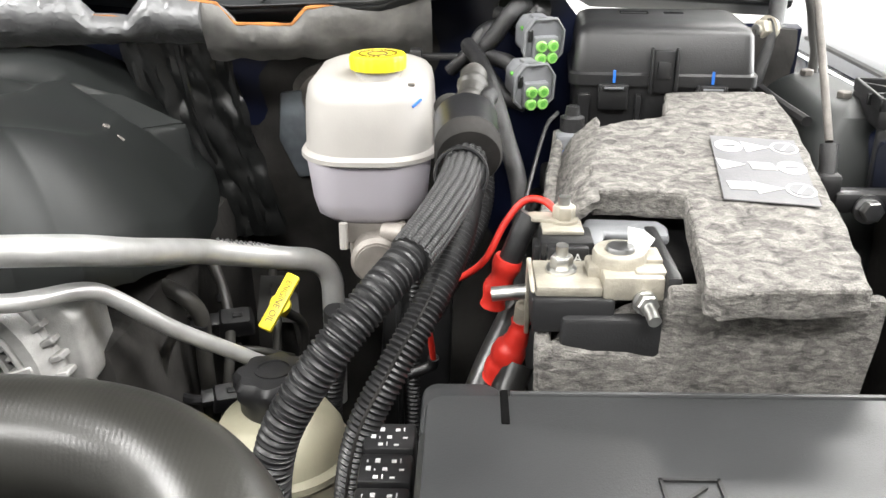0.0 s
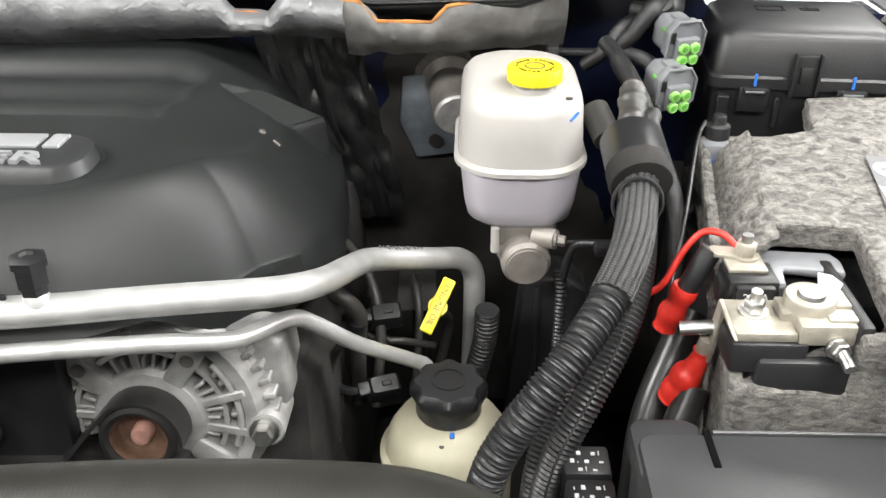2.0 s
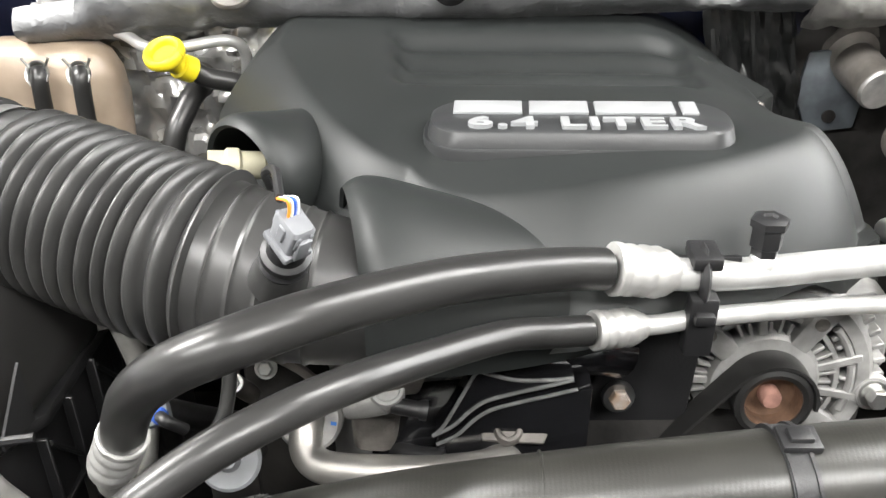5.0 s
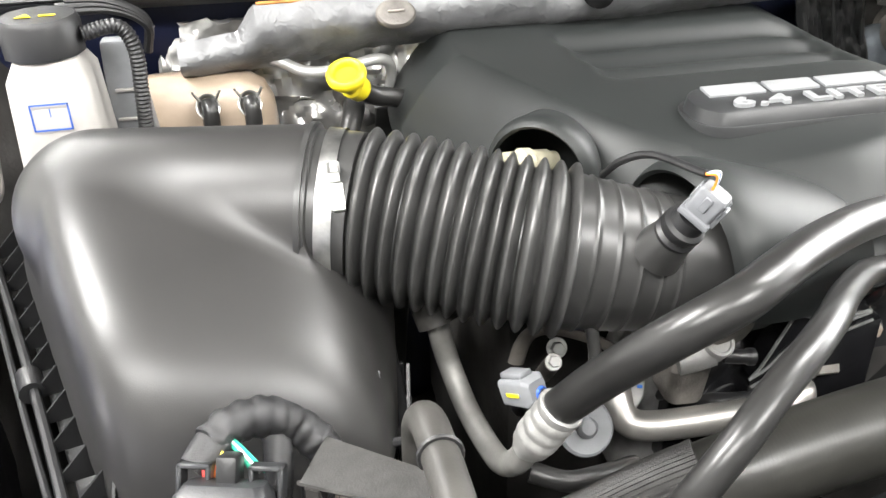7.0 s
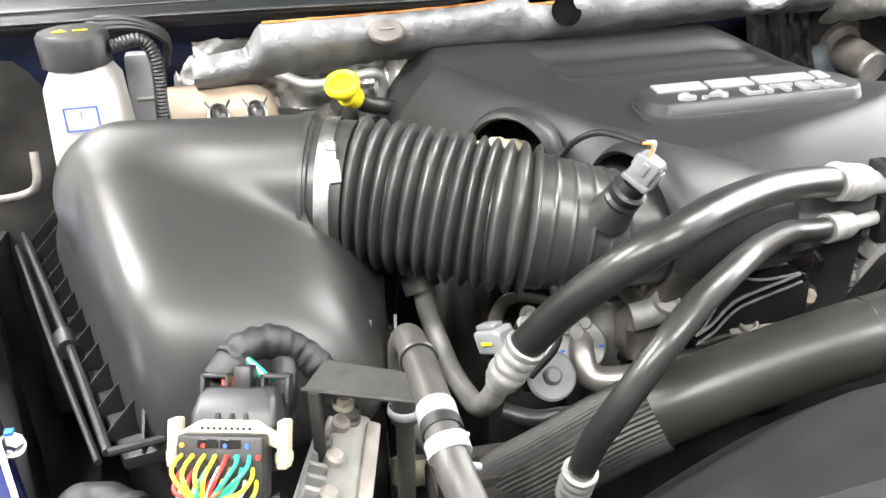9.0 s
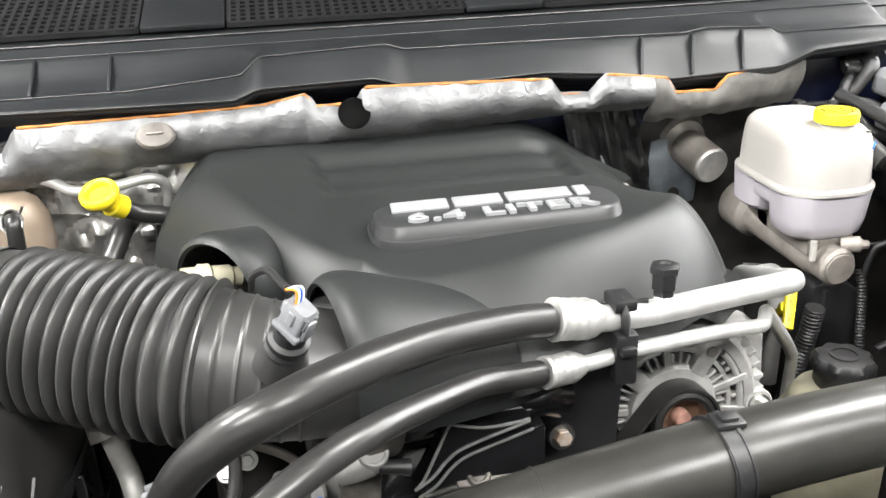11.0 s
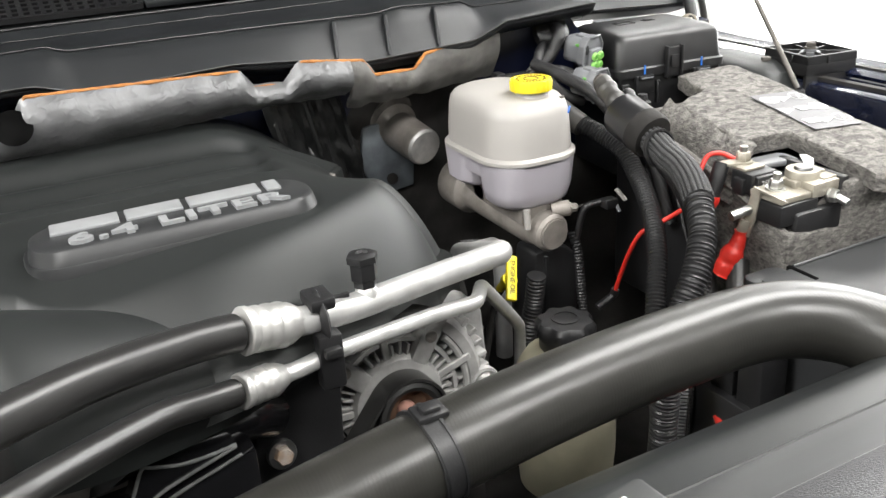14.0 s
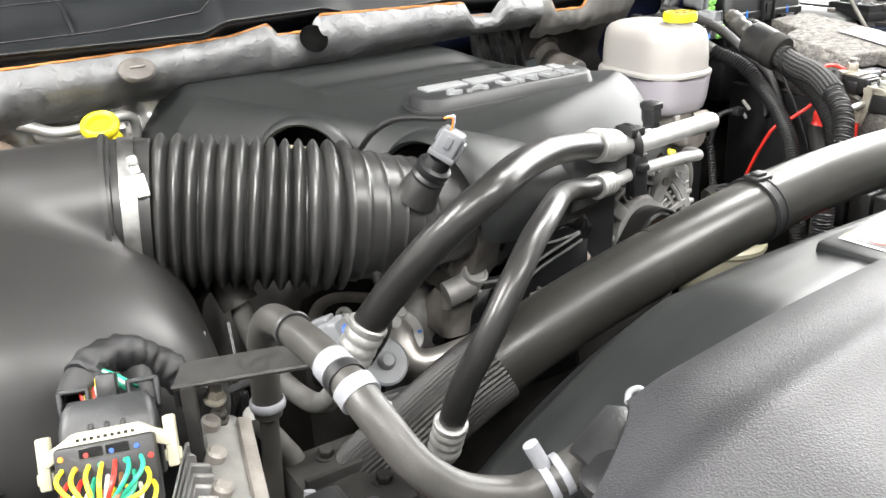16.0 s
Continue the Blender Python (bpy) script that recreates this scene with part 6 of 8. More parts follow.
def fuse_box():
    t = thing("fuse_box", (0.2, 0.9, 1.12), "black lidded fuse box behind the battery", "fuse box")
    m = pose(0, 0, 0, 0, 0, -5)
    base = Matrix.Translation((0.20, 0.845, 0)) @ m
    part("body", loft([(1.10, -0.080, 0.080, 0.004, 0.12), (1.236, -0.083, 0.083, 0.0, 0.125)], 0.008, 4, base), M_BLACK, t)
    lid = part("lid", loft([(1.234, -0.087, 0.087, -0.004, 0.13), (1.244, -0.087, 0.087, -0.004, 0.13), (1.246, -0.084, 0.084, -0.001, 0.128), (1.279, -0.081, 0.081, 0.003, 0.126), (1.285, -0.078, 0.078, 0.008, 0.124), (1.288, -0.072, 0.072, 0.016, 0.12), (1.2895, -0.060, 0.060, 0.030, 0.11)], 0.012, 6, base), M_BLACK, t)
    part("latch", merge(box(-0.013, -0.010, -0.010, -0.002, 1.228, 1.270, 0.001, 2, base), box(0.010, 0.013, -0.010, -0.002, 1.228, 1.270, 0.001, 2, base), box(-0.010, 0.010, -0.006, 0.0, 1.228, 1.268, 0.002, 2, base), box(-0.006, 0.006, -0.009, -0.005, 1.242, 1.258, 0.001, 2, base)), M_BLACK, t)
    for x in (-0.045, 0.045):
        part("clip", merge(box(x - 0.014, x + 0.014, -0.008, 0.0, 1.212, 1.236, 0.0015, 2, base), box(x - 0.011, x + 0.011, -0.0115, -0.006, 1.231, 1.2365, 0.001, 2, base)), M_BLACK, t)
        part("clip_slot", box(x - 0.009, x + 0.009, -0.0122, -0.0112, 1.2325, 1.2345, 0.0003, 1, base), M_MIDGREY, t)
        part("mark", box(x - 0.0012, x + 0.0014, -0.0055, -0.004, 1.237, 1.249, 0.0003, 1, base), M_BLUEMARK, t, "blue paint tick")
    for x0, x1 in ((-0.078, -0.066), (-0.024, -0.018), (0.064, 0.072)):
        part("rib", box(x0, x1, -0.004, 0.002, 1.195, 1.226, 0.0012, 1, base), M_BLACK, t)
    part("pictogram", merge(*[box(a, b, c, d, 1.2893, 1.2903, 0, 1, base) for a, b, c, d in ((-0.038, -0.010, 0.072, 0.074), (-0.038, -0.010, 0.086, 0.088), (-0.038, -0.036, 0.072, 0.088), (-0.012, -0.010, 0.072, 0.088), (0.005, 0.024, 0.075, 0.077), (0.005, 0.024, 0.081, 0.083), (0.012, 0.014, 0.075, 0.088))]), M_BLACKGLOSS, lid)


fuse_box()


def lime_plug(at, way, shade):
    t = thing("green_cavity_connector", at, "grey connector with four lime green plugs", "connector", "green plug connectors")
    m = aim(at, way)
    hexa = [(-0.019, -0.012), (-0.012, -0.019), (0.012, -0.019), (0.019, -0.012), (0.019, 0.010), (0.011, 0.021), (-0.011, 0.021), (-0.019, 0.010)]
    part("shell", merge(prism([(x * 0.86, y * 0.86) for x, y in hexa], 0.034, 0.003, m @ Matrix.Translation((0, 0.004, -0.040))), prism(hexa, 0.012, 0.002, m @ Matrix.Translation((0, 0.004, -0.016)))), shade, t)
    part("frame", tube([m @ V(x * 1.02, y * 1.02 + 0.004, -0.004) for x, y in hexa + hexa[:1]], 0.0016, 6, per=1), M_GREYPLASTIC, t, "pale raised rim")
    part("face", box(-0.0125, 0.0125, -0.0145, 0.0105, -0.006, 0.003, 0.003, 2, m), M_MIDGREY, t)
    part("window", box(-0.017, -0.012, 0.004, 0.016, -0.005, -0.0025, 0.001, 1, m), M_BLACK, t)
    for dx in (-0.0058, 0.0058):
        for dy in (-0.0058, 0.0058):
            plug = part("plug", lathe([(0.0053, 0.0), (0.0054, 0.0035), (0.0044, 0.0048), (0.0030, 0.0044), (0.0, 0.0044)], 20, m @ Matrix.Translation((dx, dy - 0.004, 0.002))), M_LIME, t, "lime green cavity plug")
            part("plug_ring", lathe([(0.0022, 0.0), (0.0026, 0.0), (0.0026, 0.0008), (0.0022, 0.0008)], 14, m @ Matrix.Translation((dx, dy - 0.004, 0.0062))), M_LIMEDARK, plug)
    part("latch", box(-0.007, 0.007, 0.019, 0.025, -0.030, -0.004, 0.002, 2, m), shade, t)
    part("tail", tube([m @ V(0, 0.004, -0.038), m @ V(-0.008, 0.012, -0.055), m @ V(-0.022, 0.012, -0.075)], 0.008, 12), M_TAPE, t)
    part("lock", box(-0.0195, -0.0165, 0.012, 0.016, -0.020, -0.014, 0.001, 1, m), M_LIMEDARK, t)


lime_plug(V(0.0915, 0.868, 1.266), V(0.30, -0.85, -0.12), M_MIDGREY)
lime_plug(V(0.0815, 0.838, 1.229), V(0.30, -0.85, -0.12), M_GREYPLASTIC)
t = thing("wiring_grommet", (0.075, 0.945, 1.29), "black rubber grommet with thick cables", "grommet")
part("disc", lathe([(0.0, 0.012), (0.012, 0.012), (0.018, 0.006), (0.027, 0.004), (0.027, -0.006)], 28, aim((0.075, 0.945, 1.29), (0.1, -0.9, 0.5))), M_RUBBER, t)
part("cable", tube([(0.075, 0.935, 1.297), (0.062, 0.905, 1.295), (0.045, 0.90, 1.272), (0.03, 0.90, 1.25), (0.05, 0.88, 1.22), (0.075, 0.87, 1.21)], 0.0085, 12), M_TAPE, t, "dark taped cable")
part("cable", tube([(0.07, 0.94, 1.28), (0.035, 0.91, 1.275), (0.02, 0.90, 1.255), (0.0, 0.91, 1.235)], 0.007, 12), M_TAPE, t, "dark taped cable")
t = thing("cable_clip", (0.0, 0.90, 1.25), "small black clip with steel cable ends", "cable clip")
part("bar", box(-0.03, 0.03, 0.905, 0.915, 1.246, 1.252, 0.0015), M_BLACK, t)
part("stub", box(-0.04, -0.028, 0.895, 0.912, 1.238, 1.258, 0.002), M_BLACK, t)
part("stub", tube([(0.012, 0.905, 1.25), (0.018, 0.897, 1.262)], 0.004, 10), M_STEEL, t)

# hood prop and fender bits
t = thing("gas_strut", (0.317, 0.728, 1.16), "slim steel hood strut with a pale end fitting", "gas strut")
part("rod", tube([(0.318, 0.735, 1.212), (0.330, 0.90, 1.40)], 0.0034, 16), M_CASTDARK, t, "dull thin rod")
part("cylinder", tube([(0.3298, 0.897, 1.3965), (0.345, 1.10, 1.62)], 0.0105, 18), M_BLACK, t, "black strut cylinder")
part("end_fitting", merge(tube([(0.316, 0.722, 1.186), (0.318, 0.734, 1.210)], 0.0075, 12), box(0.306, 0.326, 0.712, 0.728, 1.166, 1.190, 0.004)), M_TAPE, t, "dusty plastic socket")
part("bracket", box(0.320, 0.372, 0.708, 0.728, 1.158, 1.176, 0.004), M_BLACK, t)
part("bolt", bolt_mesh(0.009, 0.010, aim((0.345, 0.70, 1.165), (0, -1, 0.1))), M_STEELGREY, t)
t = thing("strut_tower", (0.37, 0.85, 1.0), "black plastic strut tower cover", "tower cover")
part("dome", loft([(1.0, 0.30, 0.40, 0.76, 1.0), (1.18, 0.315, 0.40, 0.78, 0.99), (1.215, 0.33, 0.40, 0.80, 0.97), (1.225, 0.345, 0.395, 0.83, 0.95)], 0.03), M_COVER, t)
part("rim", tube([(0.322, 0.80, 1.212), (0.318, 0.885, 1.213), (0.326, 0.965, 1.211), (0.36, 0.985, 1.209)], 0.005, 8), M_BLACK, t)
part("rib", box(0.318, 0.324, 0.86, 0.875, 1.10, 1.205, 0.002), M_BLACK, t)
for by in (0.84, 0.94):
    part("bolt", bolt_mesh(0.007, 0.006, aim((0.368, by, 1.2245), (0, 0, 1))), M_CASTDARK, t)
t = thing("hood_bumper_bracket", (0.41, 0.80, 1.2), "ribbed black plastic bracket on the fender rail", "bracket")
plate_at = pose(0.418, 0.808, 1.224, 0, 0, -8)
part("plate", box(-0.042, 0.042, -0.045, 0.045, -0.012, 0.006, 0.003, 2, plate_at), M_BLACK, t)
for bx0, bx1, by0, by1 in ((-0.042, 0.042, -0.045, -0.041), (-0.042, 0.042, 0.041, 0.045), (-0.042, -0.038, -0.045, 0.045), (0.038, 0.042, -0.045, 0.045)):
    part("rim", box(bx0, bx1, by0, by1, 0.004, 0.016, 0.001, 1, plate_at), M_BLACK, t)
for k in range(6):
    part("web", box(0.012, 0.048, -0.0013, 0.0013, 0.004, 0.014, 0.0005, 1, plate_at @ Matrix.Rotation(radians(20 + 60 * k), 4, "Z")), M_BLACK, t)
part("boss", lathe([(0.0, 0.018), (0.006, 0.018), (0.0085, 0.015), (0.0085, 0.012), (0.014, 0.012), (0.014, 0.004)], 24, plate_at), M_MIDGREY, t)
part("bolt", bolt_mesh(0.007, 0.007, plate_at @ Matrix.Translation((0, 0, 0.018)), 1.2), M_CASTDARK, t)
part("skirt", box(-0.040, 0.038, -0.043, -0.036, -0.085, -0.010, 0.003, 2, plate_at), M_BLACK, t)
solo("hinge_cable", tube([(0.36, 1.12, 1.36), (0.35, 1.06, 1.345), (0.345, 1.00, 1.32), (0.335, 0.96, 1.28), (0.315, 0.94, 1.22), (0.30, 0.93, 1.16)], 0.009, 12), M_TAPE, "grey corrugated cable by the hinge", "wiring")
t = thing("hinge_bolt", (0.31, 0.95, 1.3), "zinc bolt through the wiring bracket", "bolt")
part("head", bolt_mesh(0.011, 0.012, aim((0.325, 0.955, 1.268), (-0.8, -0.5, 0.1))), M_ZINC, t)
part("shank", tube([(0.312, 0.948, 1.269), (0.35, 0.965, 1.265)], 0.006, 10), M_STEEL, t)

# ---- relay box lid in front of the battery ----
PB = t = thing("power_box_lid", (0.15, 0.40, 1.0), "black plastic power centre lid in front of the battery", "box lid")
part("lid", loft([(0.98, -0.004, 0.30, 0.26, 0.475, 0.015), (1.118, -0.008, 0.30, 0.255, 0.480, 0.015), (1.126, -0.004, 0.297, 0.259, 0.476, 0.012)], 0.012), M_BADGE, t)
part("step", prism([(-0.008, 0.440), (0.040, 0.440), (0.040, 0.490), (0.030, 0.496), (-0.002, 0.496), (-0.008, 0.488)], 0.02, 0.004, Matrix.Translation((0, 0, 1.104))), M_BADGE, t)
# a black block paints the shade in the gap beside the step
part("slot", box(0.0395, 0.0445, 0.446, 0.482, 1.112, 1.1272, 0.001), M_HOLE, t, "dark slot")
part("lid_edge", tube([(0.046, 0.479, 1.1255), (0.12, 0.479, 1.1258), (0.296, 0.479, 1.1258)], 0.0022, 8), M_BADGE, t)
part("label_frame", merge(box(0.120, 0.152, 0.395, 0.397, 1.1255, 1.1275, 0), box(0.120, 0.152, 0.370, 0.372, 1.1255, 1.1275, 0), box(0.120, 0.122, 0.370, 0.397, 1.1255, 1.1275, 0), box(0.150, 0.152, 0.370, 0.397, 1.1255, 1.1275, 0),
                          box(-0.009, 0.009, -0.001, 0.001, 0, 0.002, 0, 1, Matrix.Translation((0.136, 0.384, 1.1255)) @ pose(0, 0, 0, 0, 0, 40))), M_BLACKMARK, t, "moulded pictogram")
for i in range(3):
    rt = thing("relay", (-0.028, 0.50 - 0.034 * i, 1.06), "black relay with white printed lines", "relay", "relays beside the power box")
    y = 0.488 - 0.034 * i
    part("case", box(-0.048, -0.014, y, y + 0.030, 1.02, 1.078, 0.003), M_BLACK, rt)
    part("print", merge(*[box(-0.043 + 0.0052 * (k % 5), -0.0422 + 0.0052 * (k % 5) + 0.0022 * (k % 2), y + 0.003 + 0.008 * (k // 5), y + 0.0045 + 0.008 * (k // 5) + 0.0012 * (k % 3), 1.078, 1.0786, 0) for k in range(15) if k % 4]), M_LABELWHITE, rt, "white printed bars")
part("relay_carrier", box(-0.056, -0.012, 0.34, 0.525, 0.66, 1.022, 0.004), M_BLACK, PB)
solo("front_loom", tube([(-0.030, 0.53, 1.01), (-0.042, 0.490, 1.0), (-0.056, 0.455, 0.99), (-0.075, 0.415, 0.97), (-0.09, 0.38, 0.9)], 0.0055, 10), M_RED, "red cable below the radiator hose", "wire")

# ---- radiator shroud and front trim ----


def shroud_fn(u, v):
    x = -0.87 + 1.25 * u
    prof = [(0.37, 1.01), (0.352, 1.06), (0.318, 1.118), (0.272, 1.167), (0.238, 1.190), (0.20, 1.200), (0.176, 1.202), (0.160, 1.201)]
    s = v * (len(prof) - 1)
    i = min(int(s), len(prof) - 2)
    f = s - i
    y, z = (prof[i][k] * (1 - f) + prof[i + 1][k] * f for k in (0, 1))
    bow = -0.05 * max(0, (-0.45 - x) / 0.4) ** 1.5
    return V(x, y + bow + 0.008 * (x + 0.3), z - 0.05 * max(0, (-0.60 - x) / 0.15) ** 1.4)


t = thing("radiator_shroud", (-0.3, 0.25, 1.0), "smooth black plastic radiator shroud", "radiator shroud")
part("shell", sheet(shroud_fn, 70, 28, 0.004), M_SHROUD, t)
part("seam", tube([(-0.36, 0.206, 1.2015), (-0.10, 0.208, 1.2015), (0.36, 0.214, 1.2015)], 0.0018, 8), M_SHROUD, t)
part("pad", moved(box(-0.516, -0.365, 0.150, 0.206, 1.197, 1.2105, 0.004), Matrix.Translation((-0.4290, 0.1830, 0)) @ pose(0, 0, 0, 0, 0, 5.4) @ Matrix.Translation((0.4425, -0.175, 0))), M_SHROUD, t, "raised label pad")


def front_fn(u, v):
    left = -0.762 - 0.085 * min(1, v / 0.3) ** 1.5
    x = left + (0.40 - left) * u
    bow = -0.05 * max(0, (-0.5 - x) / 0.4) ** 1.5
    y = 0.158 - 0.16 * v + bow + 0.008 * (x + 0.3) + 0.013 * min(1, max(0, (x + 0.52) / 0.16)) * (1 - v)
    roll = 1 - min(1, v / 0.22)
    z = 1.2055 + 0.006 * (1 - roll * roll) - 0.10 * max(0, -0.735 - x) + 0.02 * math.sin(v * 2.2) - 0.02 * v + 0.006 * math.exp(-((v - 0.45) / 0.10) ** 2) * (0.5 + 0.5 * math.sin(x * 7))
    return V(x, y, z)


t = thing("front_trim_cover", (-0.3, 0.08, 1.15), "pebbled glossy black plastic radiator sight cover", "trim cover")
part("panel", sheet(front_fn, 90, 30, 0.004), M_TEXTURED, t)
part("edge", sheet(lambda u, v: front_fn(u, 0) + V(0, 0.002 * v, -0.014 * v), 90, 2, 0.003), M_TEXTURED, t)
part("lip", tube([tuple(front_fn(k / 40, 0) + V(0, 0.0015, 0.0022)) for k in range(41)], 0.0011, 8, per=2), M_PALERIM, t, "worn rolled edge")
part("lip_clip", tube([(-0.746, 0.130, 1.204), (-0.749, 0.134, 1.207), (-0.755, 0.135, 1.206), (-0.760, 0.131, 1.203)], 0.0020, 10), M_GREYPLASTIC, t, "pale hooked clip")
part("tab", prism([(-0.752, 0.140), (-0.760, 0.148), (-0.803, 0.128), (-0.804, 0.112), (-0.776, 0.100)], 0.004, 0.001, Matrix.Translation((0, 0, 1.190))), M_BLACK, t, "black mounting tab")
part("pad", lathe([(0.0, 0.006), (0.017, 0.005), (0.022, 0.001), (0.0225, -0.004), (0.0, -0.005)], 32, Matrix.Translation((-0.792, 0.098, 1.189))), M_BLACK, t, "round rubber pad")
solo("radiator_support", box(-0.70, 0.40, -0.02, 0.15, 0.55, 1.10, 0.01), M_DARK, "dark radiator core support behind the trim", "radiator", kind="structure")

t = thing("caution_label", (-0.44, 0.175, 1.216), "white label with yellow and black warning panel", "label")
lz = 1.211
LM = Matrix.Translation((-0.4290, 0.1830, 0)) @ pose(0, 0, 0, 0, 0, 5.4) @ Matrix.Translation((0.4425, -0.175, 0))
part("film", moved(box(-0.501, -0.384, 0.154, 0.196, lz, lz + 0.0006, 0), LM), M_PAPER, t)
part("yellow_band", moved(box(-0.4985, -0.452, 0.186, 0.196, lz + 0.0006, lz + 0.0010, 0), LM), M_YELLOW, t)
part("black_panel", moved(box(-0.4985, -0.452, 0.160, 0.186, lz + 0.0006, lz + 0.0010, 0), LM), M_BLACKMARK, t)
part("red_disc", moved(lathe([(0.0, 0.0014), (0.0072, 0.0014), (0.0072, 0.0008)], 28, Matrix.Translation((-0.487, 0.1715, lz))), LM), M_RED, t)
part("white_figure", moved(box(-0.490, -0.484, 0.169, 0.174, lz + 0.0014, lz + 0.0018, 0.0), LM), M_PAPER, t)
part("yellow_tab", moved(box(-0.468, -0.456, 0.165, 0.174, lz + 0.001, lz + 0.0014, 0), LM), M_YELLOW, t)
part("print", moved(merge(*[box(-0.446 + 0.0195 * (k % 3), -0.446 + 0.0195 * (k % 3) + 0.010 + 0.004 * (k % 2), 0.160 + 0.0055 * (k // 3), 0.1612 + 0.0055 * (k // 3), lz + 0.0006, lz + 0.0012, 0) for k in range(18)]), LM), M_MIDGREY, t, "small grey print bars")
part("print", moved(merge(*[box(-0.497 + 0.0035 * k, -0.495 + 0.0035 * k, 0.155, 0.158, lz + 0.0006, lz + 0.0009, 0) for k in range(12)]), LM), M_BLACKMARK, t, "small black print bars")

# ---- air intake ----


def airbox():
    t = thing("airbox", (-1.0, 0.58, 0.9), "satin black air filter housing lid", "airbox")
    # rounded wedge with a pipe stub growing out of its top, found along rays from its middle
    c = np.array((-1.01, 0.58, 1.17))
    nu, nv = 260, 150
    az = np.linspace(0, 2 * np.pi, nu, endpoint=False)[:, None]
    el = np.linspace(-0.5 * np.pi + 0.02, 0.5 * np.pi - 0.004, nv)[None, :]
    ways = np.stack([np.cos(az) * np.cos(el), np.sin(az) * np.cos(el), np.sin(el) + 0 * az], -1)
    faces = (((-1.088, 0.42, 1.10), (-0.94, -0.34, 0.10)), ((-1.0, 0.412, 1.195), (0.06, -0.92, 0.30)), ((-0.888, 0.5, 1.12), (1, -0.10, 0.15)), ((0, 0.755, 0), (0, 1, 0)), ((0, 0, 1.09), (0, 0, -1)),
             ((-0.96, 0.515, 1.228), (0.22, -0.42, 1)), ((-0.903, 0.487, 1.190), (0.8, -0.2, 0.6)), ((-1.1, 0.60, 1.262), (0, 0.8, 1)))

    def field(p):
        d = []
        for q, n in faces:
            n = np.array(n) / np.linalg.norm(n)
            d.append((p - np.array(q)) @ n)
        d = np.stack(d)
        body = np.log(np.exp(58 * (d - 0.0080)).sum(0)) / 58
        a, e = np.array((-1.092, 0.608, 1.222)), np.array((-0.926, 0.5665, 1.2258))
        u = ((p - a) @ (e - a)) / ((e - a) @ (e - a))
        pipe = np.linalg.norm(p - a - np.clip(u, 0, 1.4)[..., None] * (e - a), axis=-1) - 0.0645
        pipe = np.maximum(pipe, (u - 1) * 0.165)
        h = np.clip(0.5 + 0.5 * (pipe - body) / 0.012, 0, 1)
        return pipe * (1 - h) + body * h - 0.012 * h * (1 - h)
    lo, hi = np.zeros((nu, nv)), np.full((nu, nv), 0.45)
    for _ in range(22):
        mid = (lo + hi) / 2
        inside = field(c + ways * mid[..., None]) < 0
        lo, hi = np.where(inside, mid, lo), np.where(inside, hi, mid)
    pts = c + ways * lo[..., None]
    lid = bmesh.new()
    g = [[lid.verts.new(pts[i, j]) for j in range(nv)] for i in range(nu)]
    for i in range(nu):
        for j in range(nv - 1):
            k = (i + 1) % nu
            lid.faces.new((g[i][j], g[k][j], g[k][j + 1], g[i][j + 1]))
    lid.faces.new([g[i][nv - 1] for i in range(nu)])
    lid.faces.new([g[i][0] for i in range(nu)][::-1])
    part("lid", lid, M_AIRBOX, t)
    corner, rear, right = V(-1.102, 0.380, 1.112), V(-1.245, 0.785, 1.112), V(-0.868, 0.428, 1.112)
    part("base_rim", prism([(-1.096, 0.390), (-0.905, 0.428), (-0.880, 0.470), (-0.872, 0.775), (-1.232, 0.785)], 0.012, 0.003, Matrix.Translation((0, 0, 1.088))), M_BLACK, t)
    part("base", prism([(-1.075, 0.415), (-0.915, 0.448), (-0.892, 0.48), (-0.884, 0.77), (-1.195, 0.77)], 0.476, 0.01, Matrix.Translation((0, 0, 0.615))), M_BLACK, t)

    def gusset(foot, tip, rise):
        rb = bmesh.new()
        d = (tip - foot).cross(V(0, 0, 1)).normalized() * 0.0011
        tri = [foot - V(0, 0, 0.004), tip - V(0, 0, 0.004), tip + V(0, 0, 0.003), foot + V(0, 0, rise)]
        fr = [rb.verts.new(q + d) for q in tri]
        bk = [rb.verts.new(q - d) for q in tri]
        rb.faces.new(fr)
        rb.faces.new(bk[::-1])
        for j in range(4):
            rb.faces.new((fr[j], bk[j], bk[(j + 1) % 4], fr[(j + 1) % 4]))
        part("rib", rb, M_BLACK, t)
    for k in range(12):
        rail = corner.lerp(rear, (k + 0.7) / 12.2)
        gusset(rail + V(0.040, 0.010, 0), rail + V(0.003, 0, 0), 0.040)
    for f, lean in ((0.10, 0.006), (0.20, 0.010), (0.72, 0.004), (0.83, 0.006), (0.92, 0.006)):
        q = corner.lerp(right, f)
        gusset(q + V(lean, 0.030, 0), q + V(0, -0.002, 0), 0.044)
    part("lid_rail", tube([corner + V(0, 0, 0.004), corner.lerp(rear, 0.4) + V(0.002, 0, 0.005), rear + V(0, 0, 0.005)], 0.0040, 8), M_BLACK, t)
    part("outer_rail", tube([corner + V(-0.010, 0.006, -0.008), corner.lerp(rear, 0.4) + V(-0.010, 0, -0.008), rear + V(-0.010, 0, -0.008)], 0.0030, 8), M_BLACK, t)
    cl = corner.lerp(rear, 0.40)
    part("rail_clip", tube([cl + V(0.004, -0.011, 0.004), cl + V(-0.004, 0.013, 0.004)], 0.0095, 12), M_BLACK, t)
    part("front_rail", tube([corner + V(0, 0, 0.004), corner.lerp(right, 0.5) + V(0, 0, 0.003), right + V(0, 0, 0.003)], 0.0034, 8), M_BLACK, t)
